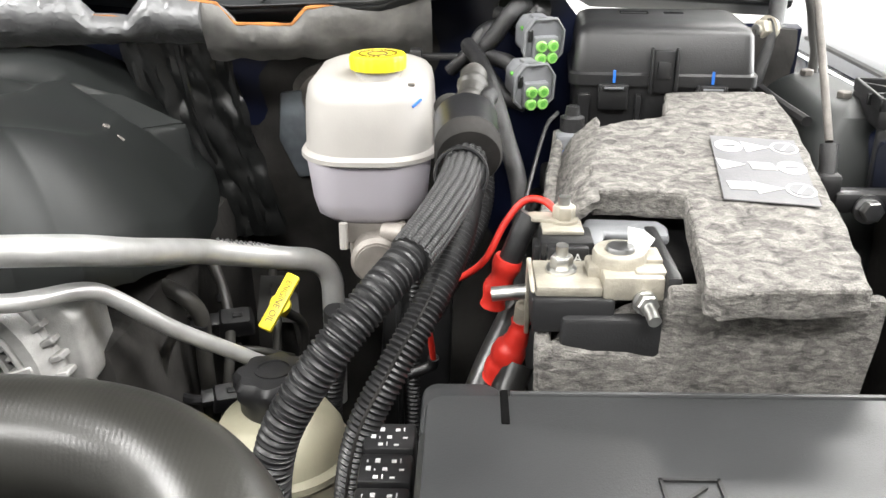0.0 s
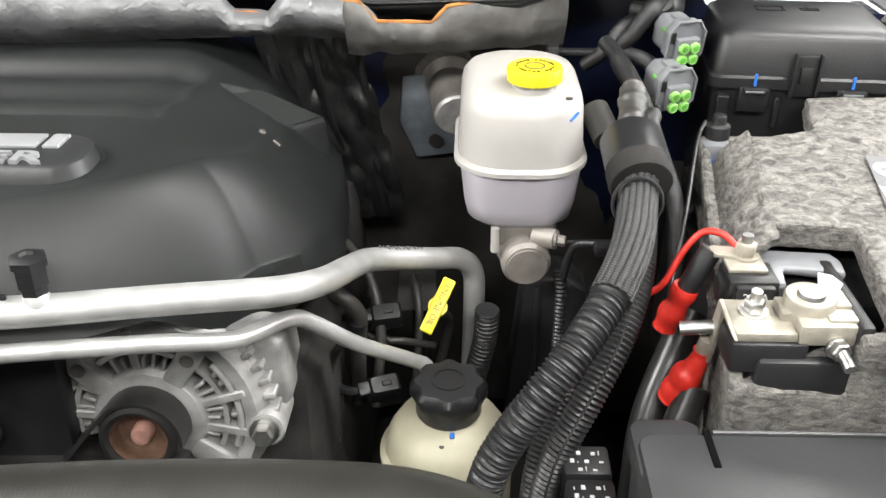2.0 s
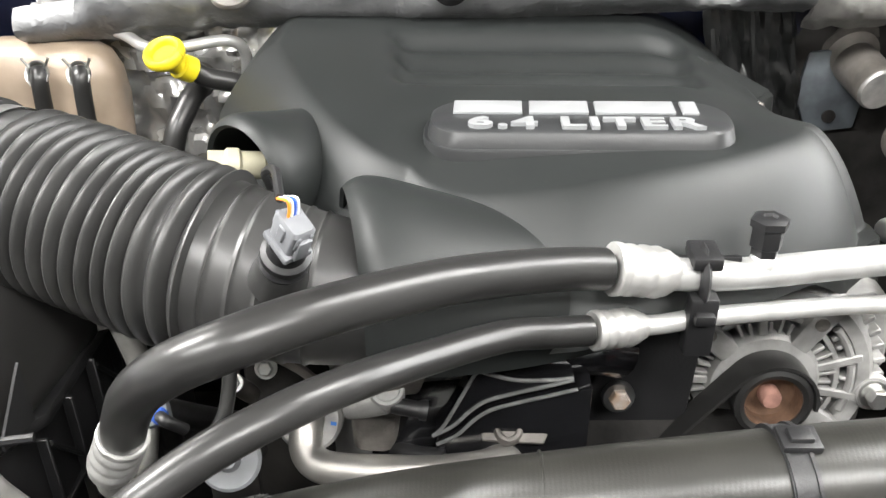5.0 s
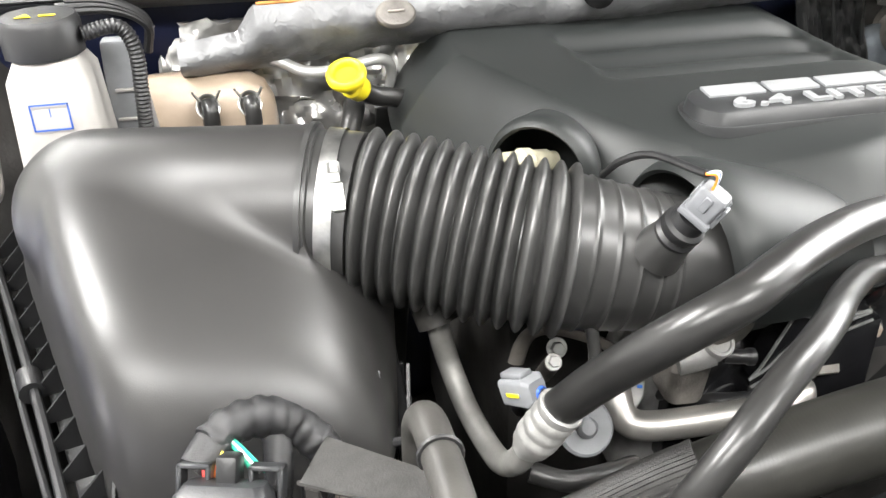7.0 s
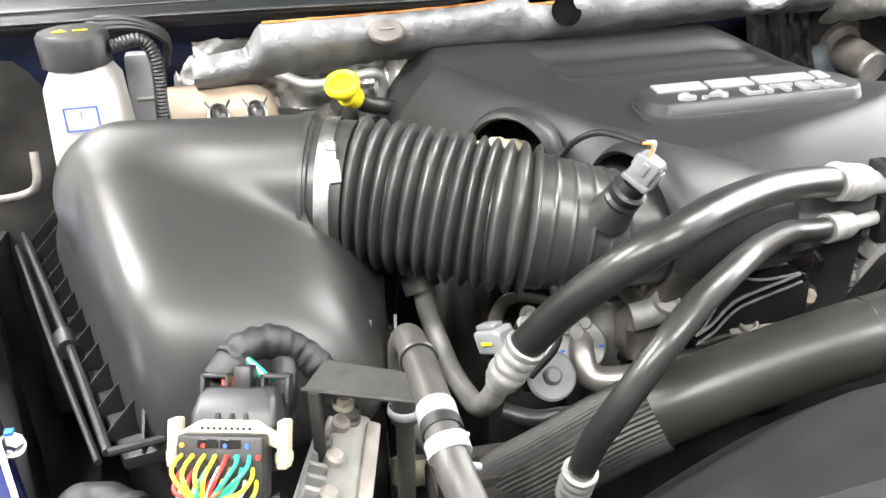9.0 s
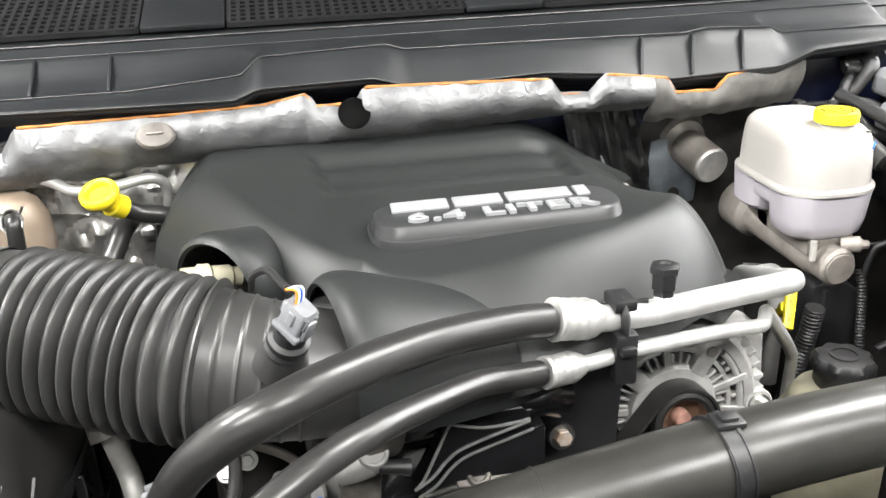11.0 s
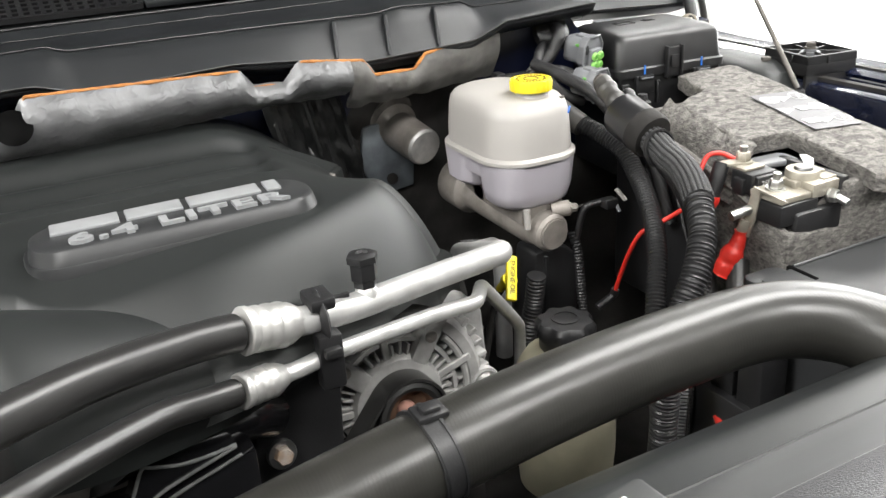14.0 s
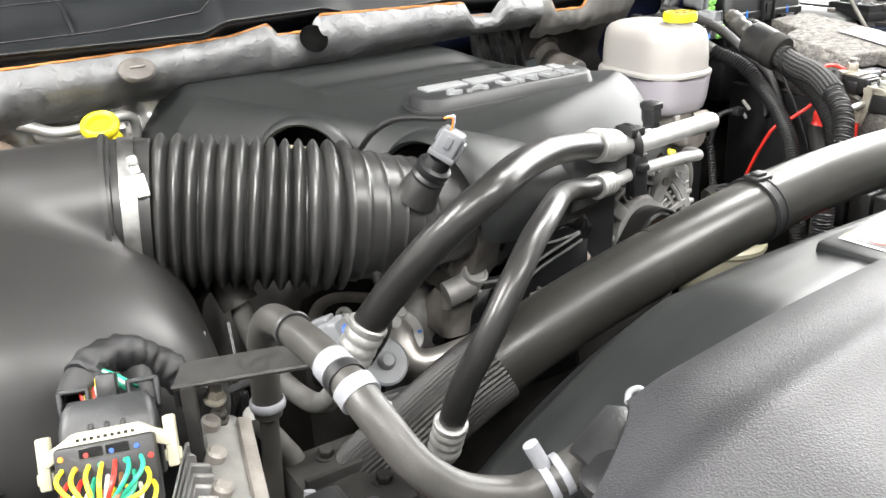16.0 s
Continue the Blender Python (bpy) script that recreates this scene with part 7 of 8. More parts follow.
    # open lattice on the side towards the engine
    for k in range(6):
        y = 0.45 + 0.045 * k
        part("web", box(-0.882, -0.874, y, y + 0.0035, 0.90, 1.092, 0.0008, 1), M_BLACK, t)
    for z in (0.955, 1.02):
        part("web", box(-0.880, -0.876, 0.45, 0.68, z, z + 0.004, 0.0008, 1), M_BLACK, t)
    part("web", tube([(-0.878, 0.46, 1.08), (-0.878, 0.56, 0.96)], 0.0022, 6), M_BLACK, t)
    part("web", tube([(-0.878, 0.55, 1.08), (-0.878, 0.64, 0.97)], 0.0022, 6), M_BLACK, t)


airbox()


def intake():
    t = thing("intake_duct", (-0.8, 0.51, 1.14), "ribbed black rubber intake bellows", "intake duct")
    axis = [(-0.933, 0.567, 1.226), (-0.908, 0.561, 1.224), (-0.88, 0.552, 1.221), (-0.84, 0.537, 1.215), (-0.80, 0.522, 1.208), (-0.765, 0.509, 1.203), (-0.725, 0.500, 1.196), (-0.69, 0.496, 1.190), (-0.645, 0.494, 1.184)]

    def rad(s):
        if s < 0.036:
            return 0.0645 if s < 0.004 else 0.0615
        if s < 0.192:
            k = (s - 0.036) / 0.0124
            return 0.0568 + 0.0094 * (0.5 - 0.5 * math.cos(2 * math.pi * k)) ** 0.62
        r = 0.0590 - 0.11 * (s - 0.192)
        for c in (0.2035, 0.2185, 0.2335, 0.2480, 0.2610):
            r += 0.0015 * math.exp(-((s - c) / 0.0011) ** 2)
        return r
    part("bellows", tube(axis, rad, 72, step=0.0011), M_BELLOWS, t)
    a0, a1 = V(-0.9225, 0.5646, 1.2252), V(-0.9105, 0.5617, 1.2243)
    part("lip", tube([(-0.9345, 0.5675, 1.2261), (-0.9305, 0.5665, 1.2259)], 0.0668, 56), M_BELLOWS, t)
    cl = part("hose_clamp", tube([a0, a1], 0.0632, 56, caps=False), M_STEEL, t, "bright steel worm-drive band")
    q = aim((-0.9165, 0.5135, 1.2618), (0.02, -0.8, 0.6)) @ Matrix.Scale(0.72, 4)
    part("screw_housing", merge(box(-0.007, 0.007, -0.016, 0.012, -0.003, 0.006, 0.002, 2, q), box(-0.005, 0.005, 0.012, 0.024, -0.002, 0.005, 0.002, 2, q)), M_STEEL, cl)
    part("screw", tube([q @ V(0, 0.022, 0.003), q @ V(0, 0.032, 0.003)], 0.0045, 6), M_STEEL, cl)
    part("band_slots", merge(*[box(-0.004, 0.004, -0.0007, 0.0007, 0, 0.0006, 0, 1, Matrix.Translation((-0.9165, 0.5632, 1.2247)) @ Matrix.Rotation(radians(8), 4, "Z") @ Matrix.Rotation(radians(115 + 4 * k), 4, "X") @ Matrix.Translation((0, 0, 0.0633))) for k in range(9)]), M_DARK, cl)
        # temperature sensor and its plug
    st = thing("temperature_sensor", (-0.70, 0.44, 1.24), "black intake sensor with a grey plug", "sensor")
    up = V(0.30, -0.52, 0.88).normalized()
    b = V(-0.697, 0.448, 1.237)
    part("boss", lathe([(0.0195, -0.020), (0.0165, -0.008), (0.0155, 0.0), (0.0145, 0.003), (0.0142, 0.004), (0.0, 0.004)], 32, aim(b, up)), M_BELLOWS, st)
    part("collar", lathe([(0.0145, 0.0), (0.0155, 0.005), (0.0135, 0.008), (0.0152, 0.011), (0.0152, 0.016), (0.012, 0.018), (0.011, 0.026), (0.0, 0.026)], 28, aim(b, up)), M_BLACK, st)
    pm2 = aim(b + up * 0.043, up + V(0.08, 0.12, 0.05)) @ Matrix.Scale(0.76, 4)
    pl = part("plug", merge(loft([(-0.016, -0.0095, 0.0095, -0.013, 0.013), (0.010, -0.0105, 0.0105, -0.014, 0.014), (0.013, -0.009, 0.009, -0.012, 0.012)], 0.004, 4, pm2), box(-0.006, 0.006, -0.0175, -0.013, -0.016, 0.006, 0.0015, 2, pm2), box(0.0095, 0.015, -0.008, 0.008, -0.012, 0.004, 0.0015, 2, pm2), box(-0.0125, 0.0125, -0.0155, 0.0155, -0.020, -0.013, 0.002, 2, pm2), box(-0.0118, 0.0118, -0.004, 0.004, -0.006, 0.009, 0.001, 1, pm2), box(-0.0075, -0.0035, -0.0155, 0.0155, -0.004, 0.010, 0.001, 1, pm2), box(0.0035, 0.0075, -0.0155, 0.0155, -0.004, 0.010, 0.001, 1, pm2)), M_MIDGREY, st, "grey plug")
    for k, c in enumerate(("orange", "white", "blue", "white")):
        o = -0.004 + 0.0027 * k
        part("lead", tube([pm2 @ V(o, 0.004, 0.010), pm2 @ V(o, 0.006, 0.020), pm2 @ V(o - 0.001, 0.010, 0.026), pm2 @ V(o * 0.5 - 0.006, 0.017, 0.022)], 0.0009, 6), M_WIRE[c], pl)
    part("loom", tube([pm2 @ V(-0.006, 0.016, 0.022), b + V(-0.006, 0.030, 0.048), b + V(-0.018, 0.055, 0.034), b + V(-0.022, 0.080, 0.012)], 0.0028, 8), M_LOOM, st)


intake()
t = thing("vacuum_fitting", (-0.755, 0.60, 1.22), "cream plastic hose fitting under the cover arch", "hose fitting")
part("body", tube([(-0.778, 0.590, 1.236), (-0.756, 0.596, 1.233), (-0.732, 0.606, 1.228)], lambda s: 0.0105 + 0.0022 * (0.012 < s < 0.022) - 0.002 * (s > 0.04), 18, step=0.002), M_CREAM, t)
part("hose", tube([(-0.778, 0.590, 1.236), (-0.80, 0.60, 1.215), (-0.83, 0.61, 1.17)], 0.0095, 14), M_RUBBER, t)

# ---- bottles at the back ----
t = thing("washer_bottle", (-1.155, 0.78, 1.05), "white plastic bottle with black screw cap", "fluid bottle")
part("body", loft([(1.05, -1.195, -1.112, 0.765, 0.86), (1.20, -1.193, -1.114, 0.766, 0.855), (1.275, -1.190, -1.118, 0.77, 0.85), (1.292, -1.182, -1.126, 0.778, 0.84), (1.298, -1.17, -1.14, 0.79, 0.825)], 0.014), M_WHITE, t)
part("cap", lathe([(0.030, 1.292), (0.036, 1.294), (0.037, 1.322), (0.033, 1.328), (0.0, 1.329)], 12, Matrix.Translation((-1.156, 0.808, 0))), M_BLACK, t, "black ribbed cap")
part("warning_print", merge(prism([(-1.172, 0.795), (-1.158, 0.795), (-1.165, 0.807)], 0.0006, 0, Matrix.Translation((0, 0, 1.3292))), box(-1.152, -1.138, 0.797, 0.801, 1.3292, 1.3298, 0)), M_YELLOW, t, "yellow warning print")
part("printed_square", merge(box(-1.171, -1.137, 0.7635, 0.7645, 1.258, 1.2595, 0), box(-1.171, -1.137, 0.7635, 0.7645, 1.234, 1.2355, 0), box(-1.171, -1.1695, 0.7635, 0.7645, 1.234, 1.2595, 0), box(-1.1385, -1.137, 0.7635, 0.7645, 1.234, 1.2595, 0), box(-1.1545, -1.1535, 0.7635, 0.7645, 1.247, 1.255, 0)), M_WIRE["blue"], t, "thin blue printed square")
t = thing("coolant_bottle", (-1.0, 0.9, 1.1), "translucent tan coolant bottle with clipped hoses", "coolant bottle")
part("body", loft([(1.08, -1.12, -0.962, 0.88, 0.955), (1.165, -1.12, -0.956, 0.876, 0.955), (1.195, -1.118, -0.958, 0.879, 0.952), (1.214, -1.114, -0.966, 0.886, 0.946), (1.224, -1.105, -0.980, 0.896, 0.936), (1.228, -1.09, -1.0, 0.906, 0.928)], 0.034, 8), M_TAN, t)
for x in (-1.026, -0.983):
    part("hose", tube([(x, 0.872, 1.21), (x + 0.002, 0.862, 1.20), (x + 0.002, 0.858, 1.16), (x + 0.01, 0.84, 1.12)], 0.009, 12), M_RUBBER, t, "short black hose")
    part("spring_clip", merge(tube([(x + 0.0105 * math.cos(a), 0.866 + 0.006 * math.sin(a), 1.207 + 0.0105 * math.sin(a)) for a in (radians(d) for d in range(0, 361, 30))], 0.0018, 8, per=2, flat=2.2), tube([(x - 0.008, 0.868, 1.213), (x - 0.014, 0.866, 1.224)], 0.0016, 6), tube([(x + 0.008, 0.868, 1.213), (x + 0.014, 0.866, 1.224)], 0.0016, 6)), M_STEEL, t, "steel spring clip")
t = thing("bottle_bracket", (-1.09, 0.85, 1.1), "pale translucent ribbed plastic bracket", "bracket")
part("plate", prism([(-1.125, 1.12), (-1.07, 1.12), (-1.085, 1.29), (-1.115, 1.29)], 0.02, 0.003, Matrix.Translation((0, 0.862, 0)) @ pose(0, 0, 0, 90, 0, 0)), M_GREYPLASTIC, t)
for k in range(4):
    part("rib", box(-1.118 + 0.003 * k, -1.075 - 0.002 * k, 0.838, 0.842, 1.15 + 0.03 * k, 1.153 + 0.03 * k, 0.001), M_WHITE, t)
solo("bottle_hose", tube([(-1.12, 0.80, 1.31), (-1.09, 0.81, 1.312), (-1.078, 0.81, 1.29), (-1.08, 0.81, 1.24), (-1.085, 0.82, 1.18), (-1.085, 0.83, 1.1)], corrugated(0.007, 0.004, 0.0006), 12, step=0.001), M_LOOM, "black corrugated hose beside the white bottle", "hose")
for k in range(3):
    solo("upper_harness", tube([(-1.16 + 0.01 * k, 0.86, 1.315 + 0.006 * k), (-1.10, 0.85, 1.318 + 0.004 * k), (-1.07, 0.855, 1.30 + 0.003 * k), (-1.075, 0.87, 1.27)], 0.0045, 8), M_BLACK, "black wires above the bottles", "wiring")
t = thing("transmission_dipstick", (-0.88, 0.85, 1.1), "yellow ring-handled dipstick on a black tube", "dipstick")
dm = aim((-0.882, 0.838, 1.238), (-0.15, -0.45, 0.88))
part("handle", tube([dm @ V(0.0165 * math.cos(radians(d)), 0.0165 * math.sin(radians(d)), 0) for d in range(0, 361, 20)], 0.0046, 12, per=3, flat=1.5), M_YELLOW, t, "open yellow pull ring")
part("handle_web", lathe([(0.0, -0.003), (0.0150, -0.003), (0.0150, 0.0), (0.0, 0.0)], 28, dm), M_YELLOW, t)
part("collar", tube([(-0.881, 0.848, 1.228), (-0.876, 0.858, 1.220), (-0.866, 0.868, 1.211)], lambda s: 0.0105 + 0.003 * (s > 0.012), 20, step=0.002), M_YELLOW, t)
part("tube", tube([(-0.868, 0.867, 1.213), (-0.852, 0.872, 1.202), (-0.825, 0.878, 1.194), (-0.79, 0.89, 1.175), (-0.77, 0.90, 1.05)], 0.0105, 16), M_RUBBER, t, "black rubber tube")
solo("heater_pipe", tube([(-0.99, 0.925, 1.245), (-0.95, 0.915, 1.235), (-0.92, 0.90, 1.225), (-0.885, 0.90, 1.225), (-0.84, 0.915, 1.228), (-0.825, 0.93, 1.21), (-0.83, 0.94, 1.17)], 0.0062, 14), M_ALU, "thin bright steel heater pipe", "pipe")
t = thing("heater_hose", (-0.9, 0.82, 1.0), "grey black heater hose with a steel neck", "hose")
part("hose", tube([(-0.872, 0.915, 1.178), (-0.873, 0.893, 1.180), (-0.880, 0.872, 1.168), (-0.892, 0.85, 1.135), (-0.905, 0.83, 1.04)], 0.0120, 16), M_RUBBER, t)
part("neck", tube([(-0.880, 0.950, 1.182), (-0.874, 0.932, 1.180), (-0.872, 0.912, 1.178)], 0.0135, 16), M_CASTDARK, t)
t = thing("firewall_plate", (-0.83, 0.93, 1.13), "small black plate with a slot on the foil shield", "plate")
part("plate", prism([(-0.85, 1.115), (-0.80, 1.11), (-0.80, 1.165), (-0.845, 1.165)], 0.006, 0.003, Matrix.Translation((0, 0.935, 0)) @ pose(0, 0, 0, 90, 0, 0)), M_BLACK, t)
part("slot", box(-0.828, -0.820, 0.926, 0.930, 1.13, 1.152, 0.002, 2), M_BLACKGLOSS, t)

# ---- hinge corner behind the fuse box ----
solo("hinge_cable", tube([(0.300, 1.06, 1.375), (0.345, 1.02, 1.352), (0.374, 0.992, 1.305), (0.386, 0.985, 1.256), (0.3886, 0.980, 1.23), (0.380, 0.97, 1.15)], 0.0055, 14), M_GREYHOSE, "grey wiring cable looping down beside the fuse box", "cable")
t = thing("hinge_cover", (0.245, 1.0, 1.31), "light grey plastic hinge cover on the cowl end", "hinge cover")
part("body", merge(box(0.222, 0.285, 0.998, 1.035, 1.305, 1.352, 0.006), box(0.196, 0.226, 1.002, 1.030, 1.335, 1.372, 0.005)), M_MIDGREY, t)
part("rib", box(0.230, 0.278, 0.9955, 0.999, 1.326, 1.331, 0.001), M_GREYPLASTIC, t)
part("latch", box(0.286, 0.302, 1.004, 1.022, 1.330, 1.344, 0.003), M_CASTDARK, t)

# ---- below and in front of the intake ----
t = thing("heater_return_hose", (-0.85, 0.5, 1.0), "grey rubber hose end below the bellows", "hose")
part("hose", tube([(-0.853, 0.556, 1.158), (-0.850, 0.547, 1.146), (-0.8445, 0.537, 1.128)], 0.017, 18), M_GREYHOSE, t)
part("root", tube([(-0.853, 0.556, 1.156), (-0.86, 0.59, 1.14), (-0.87, 0.64, 1.08), (-0.88, 0.66, 0.9)], 0.015, 14), M_RUBBER, t)
t = thing("grey_connector", (-0.785, 0.46, 1.06), "light grey plug with a yellow lock tab", "connector")
gm = aim((-0.797, 0.451, 1.121), (0.35, -0.6, 0.35)) @ Matrix.Scale(0.78, 4)
part("body", merge(loft([(-0.02, -0.013, 0.013, -0.013, 0.013), (0.014, -0.014, 0.014, -0.014, 0.014), (0.020, -0.010, 0.010, -0.010, 0.010)], 0.004, 4, gm), box(-0.008, 0.008, 0.013, 0.019, -0.02, 0.01, 0.002, 2, gm)), M_GREYPLASTIC, t)
part("lock_tab", box(-0.0152, -0.0135, -0.002, 0.002, -0.010, 0.008, 0.0006, 1, gm), M_YELLOW, t, "yellow lock tab")
part("seal", lathe([(0.0, 0.003), (0.006, 0.003), (0.008, 0.0)], 18, gm @ Matrix.Translation((0.003, -0.004, 0.019))), M_WIRE["blue"], t, "blue wire seal")
part("lead", tube([gm @ V(0.003, -0.004, 0.018), gm @ V(0.006, -0.008, 0.030), gm @ V(0.020, -0.022, 0.020)], 0.0042, 10), M_LOOM, t)
part("mount", tube([(-0.797, 0.459, 1.113), (-0.785, 0.50, 1.07), (-0.77, 0.55, 1.02)], 0.010, 12), M_BLACK, t)
t = thing("steel_bracket", (-0.76, 0.5, 1.1), "stamped steel bracket under the throttle", "bracket")
part("strap", tube([(-0.775, 0.556, 1.064), (-0.770, 0.553, 1.086), (-0.762, 0.548, 1.100), (-0.745, 0.538, 1.106), (-0.712, 0.525, 1.098), (-0.695, 0.52, 1.085)], 0.0075, 10, flat=0.5), M_CASTBEIGE, t)
part("bolt", bolt_mesh(0.0050, 0.005, aim((-0.757, 0.507, 1.098), (0, -0.7, 0.6))), M_FERRULE, t)
part("bolt_boss", tube([(-0.757, 0.508, 1.097), (-0.755, 0.54, 1.06)], 0.0075, 12), M_CASTDARK, t)
t = thing("sealed_plug", (-0.759, 0.425, 1.09), "flat grey rubber disc with a centre button", "plug")
qm = aim((-0.749, 0.4485, 1.078), (0.05, -0.80, 0.6)) @ Matrix.Scale(0.90, 4)
part("disc", lathe([(0.0, 0.003), (0.022, 0.003), (0.0245, 0.001), (0.0245, -0.002), (0.0, -0.004)], 36, qm), M_GREYPLASTIC, t)
part("button", lathe([(0.0, 0.009), (0.006, 0.009), (0.009, 0.006), (0.0095, 0.002)], 24, qm), M_GREYPLASTIC, t)
part("stem", tube([qm @ V(0, 0, -0.002), qm @ V(0, 0, -0.05), V(-0.75, 0.52, 1.02)], 0.008, 12), M_DARK, t)
solo("small_hose", tube([(-0.80, 0.42, 1.07), (-0.775, 0.41, 1.065), (-0.75, 0.415, 1.06), (-0.71, 0.44, 1.04)], 0.008, 12), M_RUBBER, "small black hose behind the grey disc", "hose")
solo("vent_tube", tube([(-0.745, 0.47, 1.17), (-0.743, 0.455, 1.14), (-0.75, 0.44, 1.115), (-0.775, 0.43, 1.095)], 0.005, 10), M_RUBBER, "thin black vent tube", "hose")

# transmission cooler hose with white clamps
t = thing("cooler_hose", (-0.88, 0.22, 1.1), "grey black rubber hose with pale spring clamps", "hose")
CH = [(-0.889, 0.352, 1.165), (-0.889, 0.344, 1.195), (-0.887, 0.325, 1.2135), (-0.8857, 0.29, 1.2185), (-0.885, 0.26, 1.2205), (-0.8847, 0.2316, 1.2195), (-0.8842, 0.2066, 1.2155), (-0.8805, 0.188, 1.205), (-0.871, 0.170, 1.186), (-0.852, 0.158, 1.169), (-0.825, 0.149, 1.160), (-0.808, 0.144, 1.162), (-0.795, 0.141, 1.167), (-0.783, 0.139, 1.172)]
part("hose", tube(CH, 0.0104, 20, per=8), M_GREYHOSE, t)
part("riser", tube([(-0.889, 0.352, 1.168), (-0.889, 0.356, 1.13), (-0.89, 0.36, 1.08), (-0.893, 0.37, 0.95)], lambda q: 0.0103 if q < 0.045 else 0.0070, 16, step=0.003), M_GREYHOSE, t)
spring = [(-0.889 + 0.0114 * math.cos(a), 0.3545 + 0.0114 * math.sin(a), 1.136) for a in (radians(d) for d in range(0, 361, 30))]
part("riser_clamp", tube(spring, 0.0016, 8, per=2, flat=2.4), M_CLAMP, t, "pale coated spring clamp")


def spring_clamp(parent, a, b, r, band=False):
    c = (Vector(a) + Vector(b)) / 2
    d = (Vector(b) - Vector(a)).normalized()
    part("spring_clamp", tube([Vector(a), Vector(a).lerp(Vector(b), 0.36)], r, 24), M_CLAMP, parent, "pale coated spring clamp")
    if band:
        part("clamp_band", tube([Vector(a).lerp(Vector(b), 0.42), Vector(a).lerp(Vector(b), 0.62)], r + 0.0004, 24), M_BLACK, parent)
    s = d.cross(V(0, 0, 1)).normalized()
    part("clamp_ear", tube([c - s * r * 0.8 - V(0, 0, r * 0.4), c - s * (r + 0.003) - V(0, 0, r * 0.6)], 0.0022, 8), M_CLAMP, parent)


spring_clamp(t, (-0.8849, 0.2400, 1.2200), (-0.8842, 0.2066, 1.2155), 0.0117, True)
spring_clamp(t, (-0.8843, 0.2140, 1.2175), (-0.8815, 0.190, 1.2068), 0.0124)
spring_clamp(t, (-0.807, 0.1438, 1.1625), (-0.795, 0.141, 1.167), 0.0122)
spring_clamp(t, (-0.799, 0.142, 1.1655), (-0.787, 0.1395, 1.170), 0.0122)
part("tie", tube([(-0.8857 + 0.0113 * math.cos(a), 0.293 + 0.001 * math.sin(a), 1.2183 + 0.0113 * math.sin(a)) for a in (radians(d) for d in range(0, 361, 30))], 0.0016, 6, per=2), M_BLACK, t)
part("clamp_thumb", tube([(-0.806, 0.145, 1.172), (-0.812, 0.150, 1.187)], 0.0046, 10), M_CLAMP, t)

# engine computer, its plug, bracket
t = thing("harness_bracket", (-0.92, 0.33, 1.1), "flat black steel harness bracket", "bracket")
BL, BR, TR, TL = V(-0.959, 0.315, 1.193), V(-0.888, 0.256, 1.213), V(-0.893, 0.290, 1.213), V(-0.942, 0.360, 1.184)
part("strap", quad_plate((BL, BR, TR, TL), 0.0028), M_BRACKET, t)
part("strap_edge", tube([BL, BR], 0.0015, 6), M_BRACKET, t)
part("lip", quad_plate((BL, TL, TL - V(0, 0, 0.012), BL - V(0, 0, 0.016)), 0.0025), M_BLACK, t)
part("leg", quad_plate((BL.lerp(BR, 0.06), BL.lerp(BR, 0.17), BL.lerp(BR, 0.15) - V(0, 0, 0.12), BL.lerp(BR, 0.06) - V(0, 0, 0.12)), 0.0025), M_DARK, t)
part("bolt", bolt_mesh(0.0052, 0.007, aim((-0.9335, 0.318, 1.176), (0.1, -0.3, 0.95)), 1.4), M_ZINC, t, "yellowed zinc bolt")


